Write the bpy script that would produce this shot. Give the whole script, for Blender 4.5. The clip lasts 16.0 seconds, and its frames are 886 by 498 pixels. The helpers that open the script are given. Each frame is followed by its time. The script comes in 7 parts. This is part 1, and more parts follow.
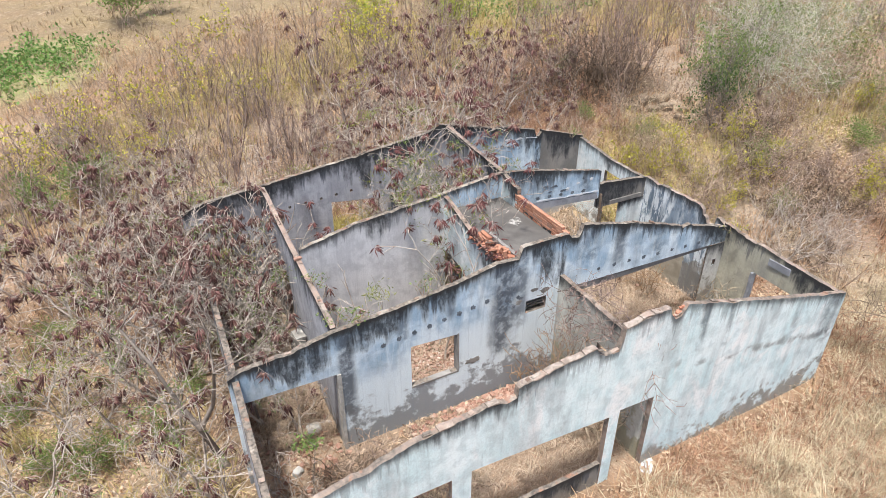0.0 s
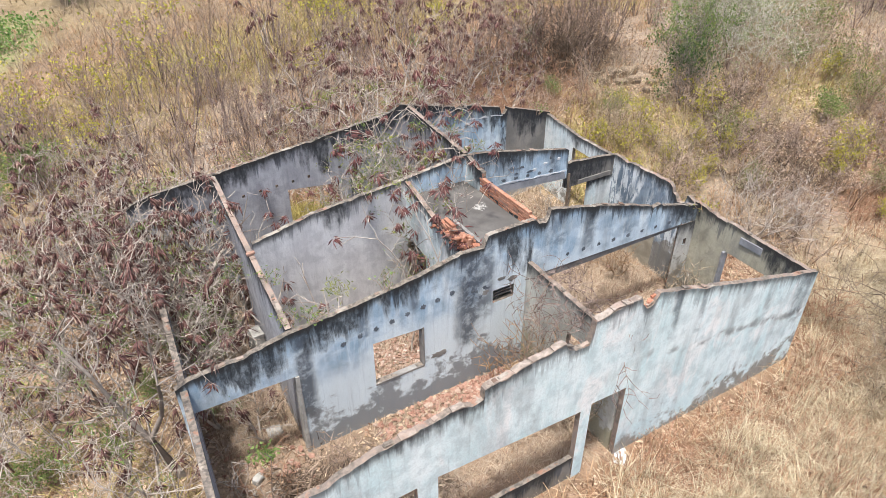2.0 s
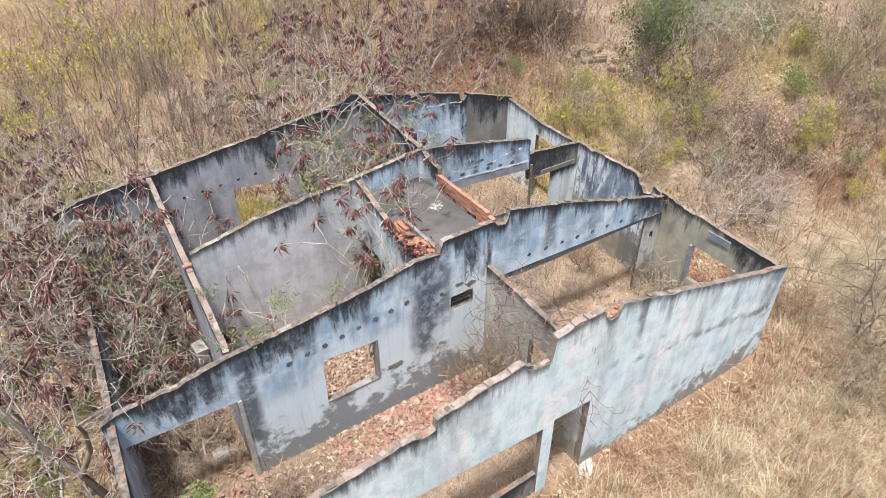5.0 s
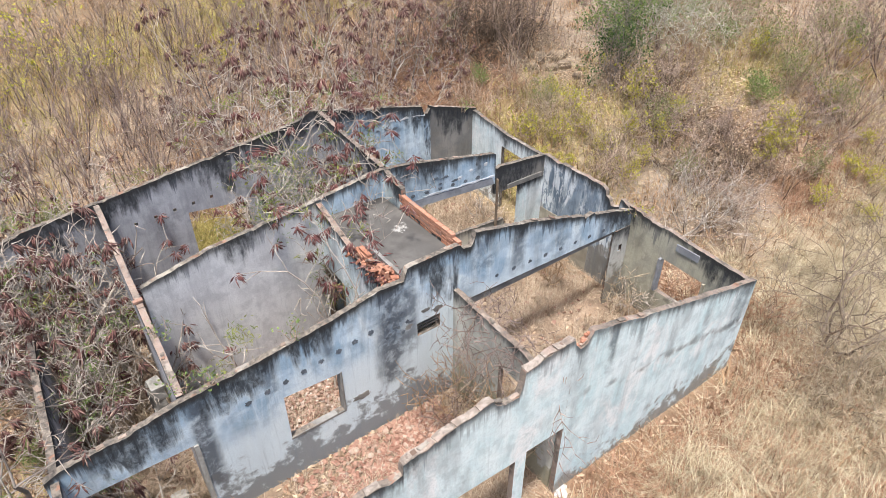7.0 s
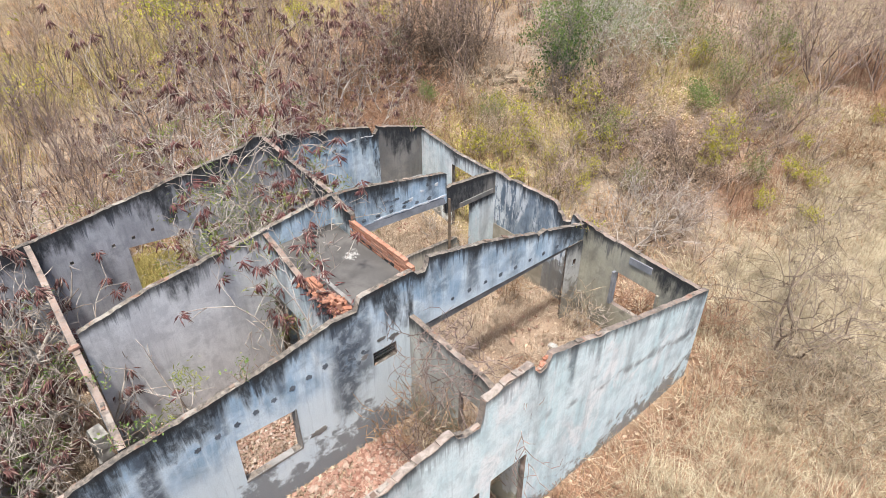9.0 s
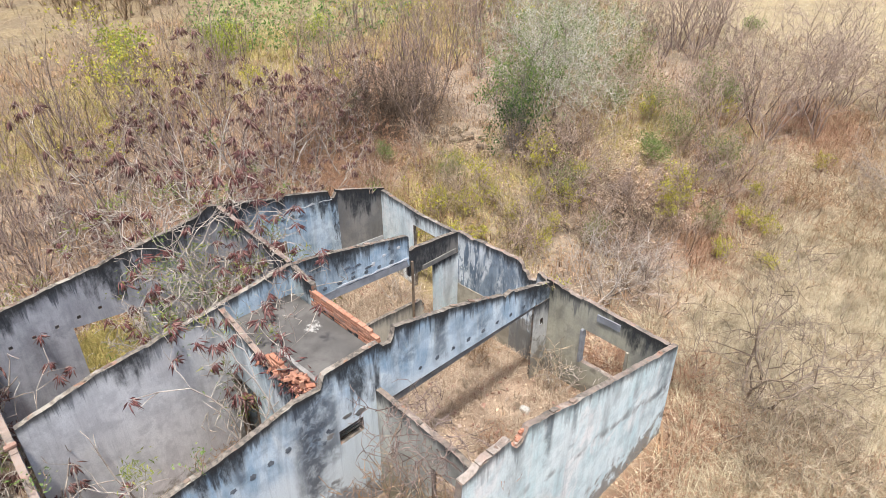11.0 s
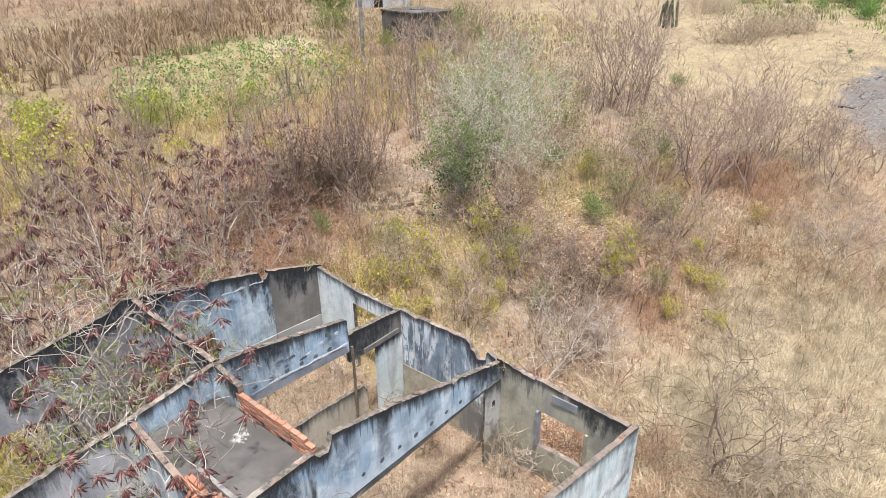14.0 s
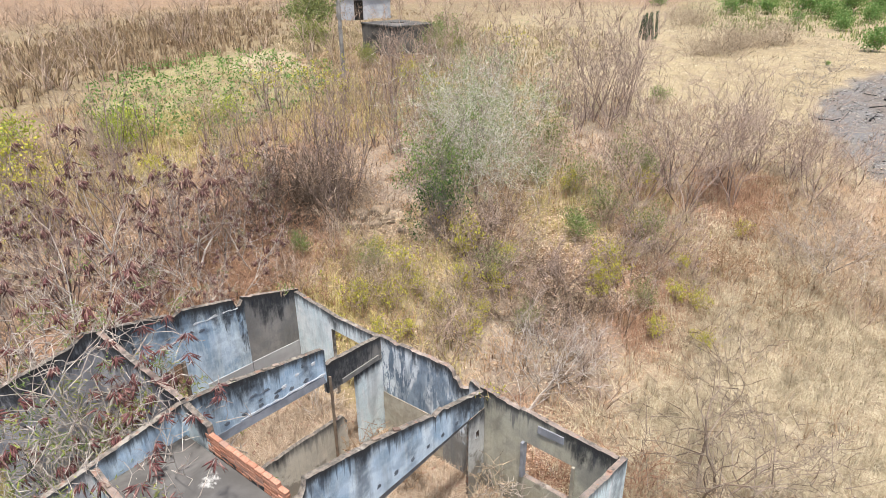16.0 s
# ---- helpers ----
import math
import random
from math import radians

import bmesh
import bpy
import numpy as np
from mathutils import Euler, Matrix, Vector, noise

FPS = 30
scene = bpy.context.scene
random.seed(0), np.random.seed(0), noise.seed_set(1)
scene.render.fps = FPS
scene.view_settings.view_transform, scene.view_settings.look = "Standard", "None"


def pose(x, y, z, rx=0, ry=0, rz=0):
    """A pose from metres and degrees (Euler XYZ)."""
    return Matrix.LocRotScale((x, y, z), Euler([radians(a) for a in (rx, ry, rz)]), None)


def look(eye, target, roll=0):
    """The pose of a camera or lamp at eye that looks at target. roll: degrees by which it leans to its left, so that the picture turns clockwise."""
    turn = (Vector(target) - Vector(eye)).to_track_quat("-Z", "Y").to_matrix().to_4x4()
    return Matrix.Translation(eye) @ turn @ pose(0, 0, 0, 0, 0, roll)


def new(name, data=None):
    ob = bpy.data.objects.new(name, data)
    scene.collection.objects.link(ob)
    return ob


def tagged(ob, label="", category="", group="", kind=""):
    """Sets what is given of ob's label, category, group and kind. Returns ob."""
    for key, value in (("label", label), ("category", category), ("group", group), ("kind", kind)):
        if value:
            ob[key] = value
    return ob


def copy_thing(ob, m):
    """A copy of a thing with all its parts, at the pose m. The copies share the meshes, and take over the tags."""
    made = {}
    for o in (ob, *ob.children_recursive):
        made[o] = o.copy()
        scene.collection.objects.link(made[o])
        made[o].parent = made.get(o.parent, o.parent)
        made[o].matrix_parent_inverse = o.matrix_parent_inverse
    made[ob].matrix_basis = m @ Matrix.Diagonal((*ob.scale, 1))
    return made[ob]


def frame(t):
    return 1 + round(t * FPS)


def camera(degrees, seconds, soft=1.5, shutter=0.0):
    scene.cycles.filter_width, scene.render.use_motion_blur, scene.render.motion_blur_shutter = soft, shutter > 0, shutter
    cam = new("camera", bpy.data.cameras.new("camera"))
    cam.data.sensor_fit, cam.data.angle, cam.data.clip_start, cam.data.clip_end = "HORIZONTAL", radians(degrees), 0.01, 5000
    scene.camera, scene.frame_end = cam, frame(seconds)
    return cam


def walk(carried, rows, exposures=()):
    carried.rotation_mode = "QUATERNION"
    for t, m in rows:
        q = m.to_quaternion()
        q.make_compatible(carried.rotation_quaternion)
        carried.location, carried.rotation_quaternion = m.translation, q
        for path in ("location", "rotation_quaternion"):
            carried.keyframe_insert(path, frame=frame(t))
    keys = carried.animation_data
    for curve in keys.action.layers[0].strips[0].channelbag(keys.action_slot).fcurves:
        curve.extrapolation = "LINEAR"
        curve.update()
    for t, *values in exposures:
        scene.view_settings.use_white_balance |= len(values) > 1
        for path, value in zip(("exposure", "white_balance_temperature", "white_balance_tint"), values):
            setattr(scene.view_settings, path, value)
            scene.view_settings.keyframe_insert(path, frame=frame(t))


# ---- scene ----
cam = camera(69.6, 16.0, 0.65)
METRES, EYE, TILT, LEAN, TURN = 5.6, 11.4, 0.0, 0.0, -27.7
ROWS = [
    (0.0, 0.0, 0.0, 0.0, -0.08, -30.65, 0.14),
    (0.5, 0.0184, 0.0403, -0.0077, -0.96, -31.26, 0.21),
    (1.0, 0.0326, 0.0763, -0.0103, -1.82, -31.86, 0.26),
    (1.5, 0.0427, 0.0984, -0.0026, -2.46, -32.42, 0.31),
    (2.0, 0.0481, 0.1436, -0.0142, -2.98, -33.0, 0.3),
    (2.5, 0.0651, 0.1793, -0.0168, -3.51, -33.54, 0.18),
    (3.0, 0.0866, 0.215, -0.0223, -4.03, -34.04, 0.15),
    (3.5, 0.1084, 0.2447, -0.0156, -4.48, -34.56, 0.32),
    (4.0, 0.1208, 0.2784, -0.009, -4.91, -35.16, 0.26),
    (6.5, 0.1699, 0.4257, 0.0207, -7.64, -35.44, 0.13),
    (7.0, 0.1835, 0.4546, 0.0295, -8.68, -35.51, 0.12),
    (7.5, 0.1982, 0.4764, 0.0334, -9.84, -35.53, 0.23),
    (8.0, 0.2072, 0.4899, 0.0366, -11.1, -35.53, 0.2),
    (10.5, 0.2163, 0.577, 0.0571, -16.49, -31.34, 0.22),
    (11.0, 0.2217, 0.6039, 0.0616, -17.57, -30.03, 0.25),
    (11.5, 0.2315, 0.6389, 0.0678, -18.58, -28.76, 0.31),
    (12.0, 0.2502, 0.6707, 0.0691, -19.55, -27.48, 0.42),
    (12.5, 0.2693, 0.7033, 0.0777, -20.53, -26.23, 0.45),
    (13.0, 0.2857, 0.738, 0.0845, -21.52, -25.49, 0.48),
    (13.5, 0.3049, 0.7643, 0.086, -22.3, -25.49, 0.55),
    (14.0, 0.3197, 0.796, 0.0885, -23.08, -25.47, 0.55),
    (14.5, 0.3352, 0.8202, 0.0933, -23.55, -25.46, 0.55),
    (15.0, 0.3467, 0.8481, 0.0983, -24.01, -25.3, 0.5),
    (15.5, 0.3647, 0.8704, 0.1076, -24.34, -25.11, 0.51),
    (16.0, 0.3796, 0.8888, 0.1108, -24.62, -24.64, 0.55),
]
walk(cam, [(t, pose(0, 0, EYE, TILT, LEAN, TURN) @ pose(METRES * x, METRES * y, METRES * z, 90 + pitch, roll, yaw)) for t, x, y, z, yaw, pitch, roll in ROWS])

# ---- daylight ----
SUN_EL, SUN_AZ = 74.0, -130.0  # degrees; azimuth clockwise from +y
world = bpy.data.worlds.new("sky")
scene.world = world
world.use_nodes = True
_wn = world.node_tree.nodes
_sky = _wn.new("ShaderNodeTexSky")
_sky.sky_type = "NISHITA"
_sky.sun_disc = False
_sky.sun_elevation, _sky.sun_rotation = radians(SUN_EL), radians(SUN_AZ)
_sky.air_density, _sky.dust_density = 1.0, 4.0
world.node_tree.links.new(_sky.outputs[0], _wn["Background"].inputs[0])
_wn["Background"].inputs[1].default_value = 0.15
sun = new("sun", bpy.data.lights.new("sun", "SUN"))
sun.data.energy, sun.data.angle, sun.data.color = 3.8, radians(5.0), (1.0, 0.968, 0.93)
_dir = Vector((math.sin(radians(SUN_AZ)) * math.cos(radians(SUN_EL)), math.cos(radians(SUN_AZ)) * math.cos(radians(SUN_EL)), math.sin(radians(SUN_EL))))
sun.matrix_world = look(_dir * 60, (0, 0, 0))
scene.view_settings.exposure = 0.55

# ---- materials ----
class Nodes:
    """A short way to write node trees."""

    def __init__(self, name, rough=0.9):
        self.mat = bpy.data.materials.new(name)
        self.mat.use_nodes = True
        self.t = self.mat.node_tree
        self.bsdf = self.t.nodes["Principled BSDF"]
        self.bsdf.inputs["Roughness"].default_value = rough
        self.bsdf.inputs["Specular IOR Level"].default_value = 0.2

    def put(self, kind, ins=None, **props):
        n = self.t.nodes.new(kind)
        for k, v in props.items():
            if k == "op":
                n.operation = v
            elif k == "blend":
                n.blend_type = v
            elif k == "dtype":
                n.data_type = v
            elif k == "attr":
                n.attribute_name = v
            elif k == "feature":
                n.feature = v
        for k, v in (ins or {}).items():
            if isinstance(v, bpy.types.NodeSocket):
                self.t.links.new(v, n.inputs[k])
            else:
                n.inputs[k].default_value = v
        return n

    def pos(self, sx=1.0, sy=1.0, sz=1.0):
        g = self.put("ShaderNodeNewGeometry")
        return self.put("ShaderNodeMapping", {0: g.outputs["Position"], 3: (sx, sy, sz)}).outputs[0]

    def noise(self, vec, scale, detail=5.0, rough=0.6, warp=0.0):
        return self.put("ShaderNodeTexNoise", {"Vector": vec, "Scale": scale, "Detail": detail, "Roughness": rough, "Distortion": warp}).outputs[0]

    def ramp(self, fac, lo, hi, a=0.0, b=1.0):
        n = self.put("ShaderNodeMapRange", {0: fac, 1: lo, 2: hi, 3: a, 4: b})
        n.interpolation_type = "SMOOTHSTEP"
        return n.outputs[0]

    def calc(self, op, a, b=0.0):
        return self.put("ShaderNodeMath", {0: a, 1: b}, op=op).outputs[0]

    def mix(self, fac, a, b, blend="MIX"):
        n = self.put("ShaderNodeMix", {0: fac}, dtype="RGBA", blend=blend)
        for i, v in ((6, a), (7, b)):
            if isinstance(v, bpy.types.NodeSocket):
                self.t.links.new(v, n.inputs[i])
            else:
                n.inputs[i].default_value = (*v, 1)
        return n.outputs[2]

    def attr(self, name):
        return self.put("ShaderNodeAttribute", attr=name)

    def bump(self, height, strength=0.4, dist=0.02):
        b = self.put("ShaderNodeBump", {"Strength": strength, "Distance": dist, "Height": height})
        self.t.links.new(b.outputs[0], self.bsdf.inputs["Normal"])

    def done(self, color, rough=None):
        self.t.links.new(color, self.bsdf.inputs["Base Color"])
        if rough is not None:
            self.t.links.new(rough, self.bsdf.inputs["Roughness"])
        return self.mat


def plaster(name, paint, wash, grey, mould=1.0, bare=0.5, worn=0.5, mark=None, stains=(), flake=0.0, flakes=None, rinsed=0.0, damp=0.55, damp_tint=(0.21, 0.19, 0.155)):
    """Old lime paint on cement render: washed paint, bare grey patches, black mould that runs down from the wall's top, damp foot."""
    n = Nodes(name, 0.92)
    p = n.pos()
    streak = n.noise(n.pos(1, 1, 0.16), 3.4, 8, 0.68, 0.5)
    swing = n.ramp(n.noise(n.pos(1, 1, 0.3), 0.42, 4, 0.6), 0.36, 0.64, 0.2, 1.35)
    streak2 = n.noise(n.pos(1, 1, 0.22), 1.7, 5, 0.6, 0.5)
    cloud = n.noise(p, 0.9, 6, 0.62, 0.4)
    cloud2 = n.noise(p, 3.2, 7, 0.65, 0.3)
    fine = n.noise(p, 38.0, 4, 0.6)
    drop = n.attr("drop").outputs["Fac"]
    foot = n.attr("foot").outputs["Fac"]
    col = n.mix(n.ramp(cloud, 0.36, 0.66), paint, wash)
    col = n.mix(n.calc("MULTIPLY", n.ramp(streak, 0.42, 0.66), 0.8), col, wash)
    col = n.mix(n.calc("MULTIPLY", n.ramp(n.noise(n.pos(1, 1, 0.6), 1.1, 7, 0.62, 0.8), 0.52, 0.66), 0.75), col, tuple(min(0.9, 1.12 * v) for v in wash))
    col = n.mix(n.calc("MULTIPLY", n.ramp(cloud2, 0.44, 0.62), 0.5), col, n.mix(0.35, paint, (0.2, 0.22, 0.24)))
    # bare cement where the paint has gone
    patch = n.calc("ADD", n.calc("MULTIPLY", n.noise(n.pos(1, 1, 0.7), 0.75, 8, 0.6, 0.6), 0.75), n.calc("MULTIPLY", cloud2, 0.25))
    gone = n.calc("MULTIPLY", n.ramp(patch, 0.66 - 0.2 * bare, 0.74 - 0.16 * bare), 0.7)
    col = n.mix(gone, col, grey)
    # grey weather streaks
    col = n.mix(n.calc("MULTIPLY", n.ramp(streak2, 0.48, 0.74), 0.55 * worn), col, (0.13, 0.135, 0.145))
    # broad dark blue-grey stains
    stain = n.noise(n.pos(1, 1, 0.45), 0.55, 7, 0.62, 0.7)
    col = n.mix(n.calc("MULTIPLY", n.ramp(stain, 0.53, 0.66), 0.62 * worn), col, n.mix(0.72, wash, (0.05, 0.06, 0.075)))
    if mark:
        # the rubbed line of a vanished lean-to roof: x0, z0, slope
        sep = n.put("ShaderNodeSeparateXYZ", {0: p})
        off = n.calc("SUBTRACT", sep.outputs[2], n.calc("ADD", n.calc("MULTIPLY", n.calc("SUBTRACT", sep.outputs[0], mark[0]), mark[2]), mark[1]))
        off = n.calc("ABSOLUTE", n.calc("ADD", off, n.calc("MULTIPLY", n.calc("SUBTRACT", cloud, 0.5), 0.9)))
        line = n.calc("MULTIPLY", n.ramp(off, 0.17, 0.02), n.ramp(n.noise(p, 1.6, 6, 0.65), 0.42, 0.6))
        col = n.mix(n.calc("MULTIPLY", line, n.ramp(sep.outputs[0], mark[0] - 0.5, mark[0] + 1.0, 0.0, 0.8)), col, (0.24, 0.25, 0.25))
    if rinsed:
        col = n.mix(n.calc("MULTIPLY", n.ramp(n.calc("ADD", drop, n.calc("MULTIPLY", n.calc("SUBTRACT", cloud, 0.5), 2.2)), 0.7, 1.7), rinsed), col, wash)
    if flakes:
        hang = n.noise(n.pos(1, 1, 0.22), 6.0, 8, 0.74, 0.5)
        col = n.mix(n.calc("MULTIPLY", n.calc("MULTIPLY", n.ramp(hang, 0.46, 0.52), n.ramp(n.noise(n.pos(1, 1, 0.5), 1.3, 5, 0.6, 0.5), 0.40, 0.56, 0.1, 1.0)), 0.9), col, flakes)
    if flake:
        # paint that hangs on in thin upright flakes
        hang = n.noise(n.pos(1, 1, 0.13), 6.5, 8, 0.72, 0.3)
        col = n.mix(n.calc("MULTIPLY", n.ramp(hang, 0.50, 0.57), flake), col, tuple(min(0.88, 1.06 * v) for v in wash))
    if stains:
        # single dark runs of damp: place along the wall, half width, lower end, strength
        sp = n.put("ShaderNodeSeparateXYZ", {0: p})
        for along, half, low, amount in stains:
            away = n.calc("ABSOLUTE", n.calc("SUBTRACT", n.calc("ADD", sp.outputs[0], n.calc("MULTIPLY", n.calc("SUBTRACT", streak, 0.5), 0.9 * half)), along))
            run = n.calc("MULTIPLY", n.ramp(away, half, 0.25 * half), n.ramp(n.calc("ADD", sp.outputs[2], n.calc("MULTIPLY", n.calc("SUBTRACT", cloud2, 0.5), 1.4)), low - 0.25, low + 0.45))
            run = n.calc("MULTIPLY", run, n.ramp(cloud2, 0.3, 0.56, 0.35, 1.0))
            col = n.mix(n.calc("MULTIPLY", run, amount), col, (0.045, 0.052, 0.07))
    # foot: damp render with a ragged upper edge
    edge = n.calc("ADD", foot, n.calc("MULTIPLY", n.calc("SUBTRACT", cloud2, 0.5), -2.6))
    edge = n.calc("ADD", edge, n.calc("MULTIPLY", n.calc("SUBTRACT", cloud, 0.5), -3.2))
    col = n.mix(n.calc("MULTIPLY", n.ramp(edge, damp, damp - 0.45), 0.78), col, damp_tint)
    # thin upright rain runs, and short dark drips from the crown
    runs = n.noise(n.pos(1, 1, 0.05), 13.0, 5, 0.65)
    col = n.mix(n.calc("MULTIPLY", n.ramp(runs, 0.52, 0.72), 0.3), col, n.mix(0.65, paint, (0.12, 0.14, 0.16)))
    drip = n.calc("SUBTRACT", n.calc("MULTIPLY", n.calc("SUBTRACT", n.noise(n.pos(1, 1, 0.03), 7.5, 5, 0.7), 0.42), 2.6), drop)
    col = n.mix(n.calc("MULTIPLY", n.ramp(drip, 0.0, 0.22), 0.72 * min(1.0, mould + 0.1)), col, (0.05, 0.06, 0.08))
    # mould under the top edge
    reach = n.calc("ADD", n.calc("MULTIPLY", streak, 1.7), n.calc("MULTIPLY", cloud, 1.1))
    reach = n.calc("SUBTRACT", n.calc("MULTIPLY", n.calc("MULTIPLY", n.calc("SUBTRACT", reach, 0.98), 1.35 * mould), swing), drop)
    black = n.ramp(reach, -0.16, 0.36)
    black = n.calc("MULTIPLY", black, n.ramp(n.noise(n.pos(1, 1, 0.5), 9.0, 6, 0.7, 0.4), 0.3, 0.6, 0.62, 1.0))
    col = n.mix(n.calc("MULTIPLY", black, 0.92), col, (0.02, 0.023, 0.028))
    band = n.calc("MULTIPLY", n.ramp(drop, 0.2, 0.03), n.ramp(cloud2, 0.28, 0.5))
    col = n.mix(n.calc("MULTIPLY", band, 0.85 * min(1.0, mould + 0.2)), col, (0.03, 0.029, 0.027))
    col = n.mix(n.calc("MULTIPLY", n.ramp(fine, 0.3, 0.8), 0.22), col, (0.09, 0.085, 0.08))
    n.bump(n.calc("ADD", n.calc("MULTIPLY", cloud2, 0.8), n.calc("MULTIPLY", fine, 0.25)), 0.5, 0.03)
    return n.done(col)


def masonry_top(name="wall_crown", rosy=0.0):
    """Broken wall crown: mortar, brick edges, lichen."""
    n = Nodes(name, 0.95)
    p = n.pos()
    a, b, c = n.noise(p, 2.2, 5, 0.6), n.noise(p, 11.0, 5, 0.65), n.noise(p, 60.0, 3, 0.6)
    col = n.mix(n.ramp(b, 0.38, 0.62), (0.22, 0.185, 0.15), (0.07, 0.062, 0.055))
    col = n.mix(n.calc("MULTIPLY", n.ramp(a, 0.57, 0.64), 0.55), col, (0.46, 0.42, 0.36))
    col = n.mix(n.calc("MULTIPLY", n.ramp(n.noise(p, 5.0, 4, 0.6), 0.58, 0.66), 0.7), col, (0.30, 0.13, 0.075))
    col = n.mix(n.calc("MULTIPLY", n.ramp(a, 0.44, 0.34), 0.6), col, (0.05, 0.048, 0.042))
    if rosy:
        col = n.mix(n.calc("MULTIPLY", n.ramp(n.noise(p, 1.7, 5, 0.62, 0.4), 0.36, 0.56), rosy), col, n.mix(n.ramp(b, 0.4, 0.6), (0.38, 0.25, 0.195), (0.46, 0.36, 0.305)))
    col = n.mix(n.calc("MULTIPLY", c, 0.25), col, (0.42, 0.37, 0.32))
    n.bump(n.calc("ADD", b, n.calc("MULTIPLY", c, 0.4)), 0.8, 0.04)
    return n.done(col)


def mottled(name, dark, light, third, scale=3.0, rough=0.9, bump=0.4, third_amount=0.5):
    n = Nodes(name, rough)
    p = n.pos()
    a, b, c = n.noise(p, scale, 6, 0.62, 0.4), n.noise(p, scale * 6, 5, 0.62), n.noise(p, scale * 0.31, 4, 0.6)
    col = n.mix(n.ramp(a, 0.34, 0.66), dark, light)
    col = n.mix(n.calc("MULTIPLY", n.ramp(c, 0.46, 0.64), third_amount), col, third)
    col = n.mix(n.calc("MULTIPLY", b, 0.35), col, dark)
    n.bump(n.calc("ADD", a, n.calc("MULTIPLY", b, 0.5)), bump, 0.02)
    return n.done(col)


def per_piece(name, a, b, c, rough=0.9, island=True, grain=25.0, through_light=0.0, clump=0.0):
    """Colour that differs from piece to piece."""
    n = Nodes(name, rough)
    if island:
        r = n.put("ShaderNodeNewGeometry").outputs["Random Per Island"]
    else:
        r = n.put("ShaderNodeObjectInfo").outputs["Random"]
    col = n.mix(n.ramp(r, 0.0, 0.6), a, b)
    col = n.mix(n.ramp(r, 0.72, 0.98), col, c)
    g = n.noise(n.pos(), grain, 4, 0.6)
    col = n.mix(n.calc("MULTIPLY", n.ramp(g, 0.35, 0.75), 0.4), col, tuple(0.45 * v for v in a))
    if clump:
        # whole tufts that are greyer and darker, or bleached
        w = n.noise(n.pos(1, 1, 0.4), 1.5, 5, 0.65, 0.6)
        col = n.mix(n.calc("MULTIPLY", n.ramp(w, 0.5, 0.33), clump), col, tuple(0.5 * v for v in a))
        col = n.mix(n.calc("MULTIPLY", n.ramp(w, 0.54, 0.68), 0.6 * clump), col, tuple(min(0.85, 1.25 * v) for v in b))
    if through_light:
        tr = n.put("ShaderNodeBsdfTranslucent", {0: col})
        mx = n.put("ShaderNodeMixShader", {0: through_light, 1: n.bsdf.outputs[0], 2: tr.outputs[0]})
        n.t.links.new(mx.outputs[0], n.t.nodes["Material Output"].inputs[0])
    return n.done(col)


def ground_material():
    n = Nodes("dry_ground", 0.97)
    p = n.pos()
    zone = n.attr("zone").outputs["Color"]
    a, b, c = n.noise(p, 0.5, 6, 0.65, 0.5), n.noise(p, 4.0, 6, 0.7, 0.3), n.noise(p, 26.0, 4, 0.65)
    col = n.mix(n.ramp(a, 0.36, 0.66), zone, n.mix(0.55, zone, (0.15, 0.108, 0.076)))
    col = n.mix(n.calc("MULTIPLY", n.ramp(b, 0.45, 0.7), 0.5), col, n.mix(0.6, zone, (0.52, 0.43, 0.32)))
    col = n.mix(n.calc("MULTIPLY", n.ramp(c, 0.5, 0.66), 0.7), col, n.mix(0.8, zone, (0.05, 0.038, 0.03)))
    mat = n.noise(p, 1.25, 7, 0.68, 0.8)
    col = n.mix(n.calc("MULTIPLY", n.ramp(mat, 0.56, 0.68), 0.55), col, n.mix(0.6, zone, (0.07, 0.052, 0.036)))
    col = n.mix(n.calc("MULTIPLY", n.ramp(mat, 0.42, 0.3), 0.5), col, n.mix(0.55, zone, (0.62, 0.54, 0.42)))
    n.bump(n.calc("ADD", b, n.calc("MULTIPLY", c, 0.5)), 0.7, 0.06)
    return n.done(col)


BLUE = plaster("weathered_blue_paint", (0.28, 0.41, 0.54), (0.72, 0.825, 0.885), (0.30, 0.36, 0.41), 1.5, 0.3, 0.85, None, ((9.6, 0.75, 3.55, 0.6), (10.6, 0.75, 3.45, 0.7), (11.6, 0.7, 3.4, 0.65), (12.3, 0.4, 3.35, 0.55)), 0.3)
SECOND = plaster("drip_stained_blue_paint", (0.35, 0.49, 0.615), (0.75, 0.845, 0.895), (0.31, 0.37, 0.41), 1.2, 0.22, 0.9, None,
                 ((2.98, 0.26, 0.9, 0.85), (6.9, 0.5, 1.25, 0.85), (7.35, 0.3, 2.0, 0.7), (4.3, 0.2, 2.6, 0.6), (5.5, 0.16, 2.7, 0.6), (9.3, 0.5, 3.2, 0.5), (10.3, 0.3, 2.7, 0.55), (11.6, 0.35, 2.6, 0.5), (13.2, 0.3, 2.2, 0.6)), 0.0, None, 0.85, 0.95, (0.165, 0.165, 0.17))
THIRD = plaster("flaking_blue_paint", (0.27, 0.405, 0.545), (0.62, 0.745, 0.83), (0.21, 0.285, 0.37), 0.7, 0.3, 0.9, None, ((10.4, 0.3, 3.4, 0.5), (11.9, 0.25, 3.1, 0.6)), 0.25)
STREAKED = plaster("flaked_blue_paint", (0.12, 0.17, 0.23), (0.27, 0.355, 0.44), (0.13, 0.165, 0.21), 0.6, 0.35, 0.7, None, (), 0.0, (0.76, 0.82, 0.85))
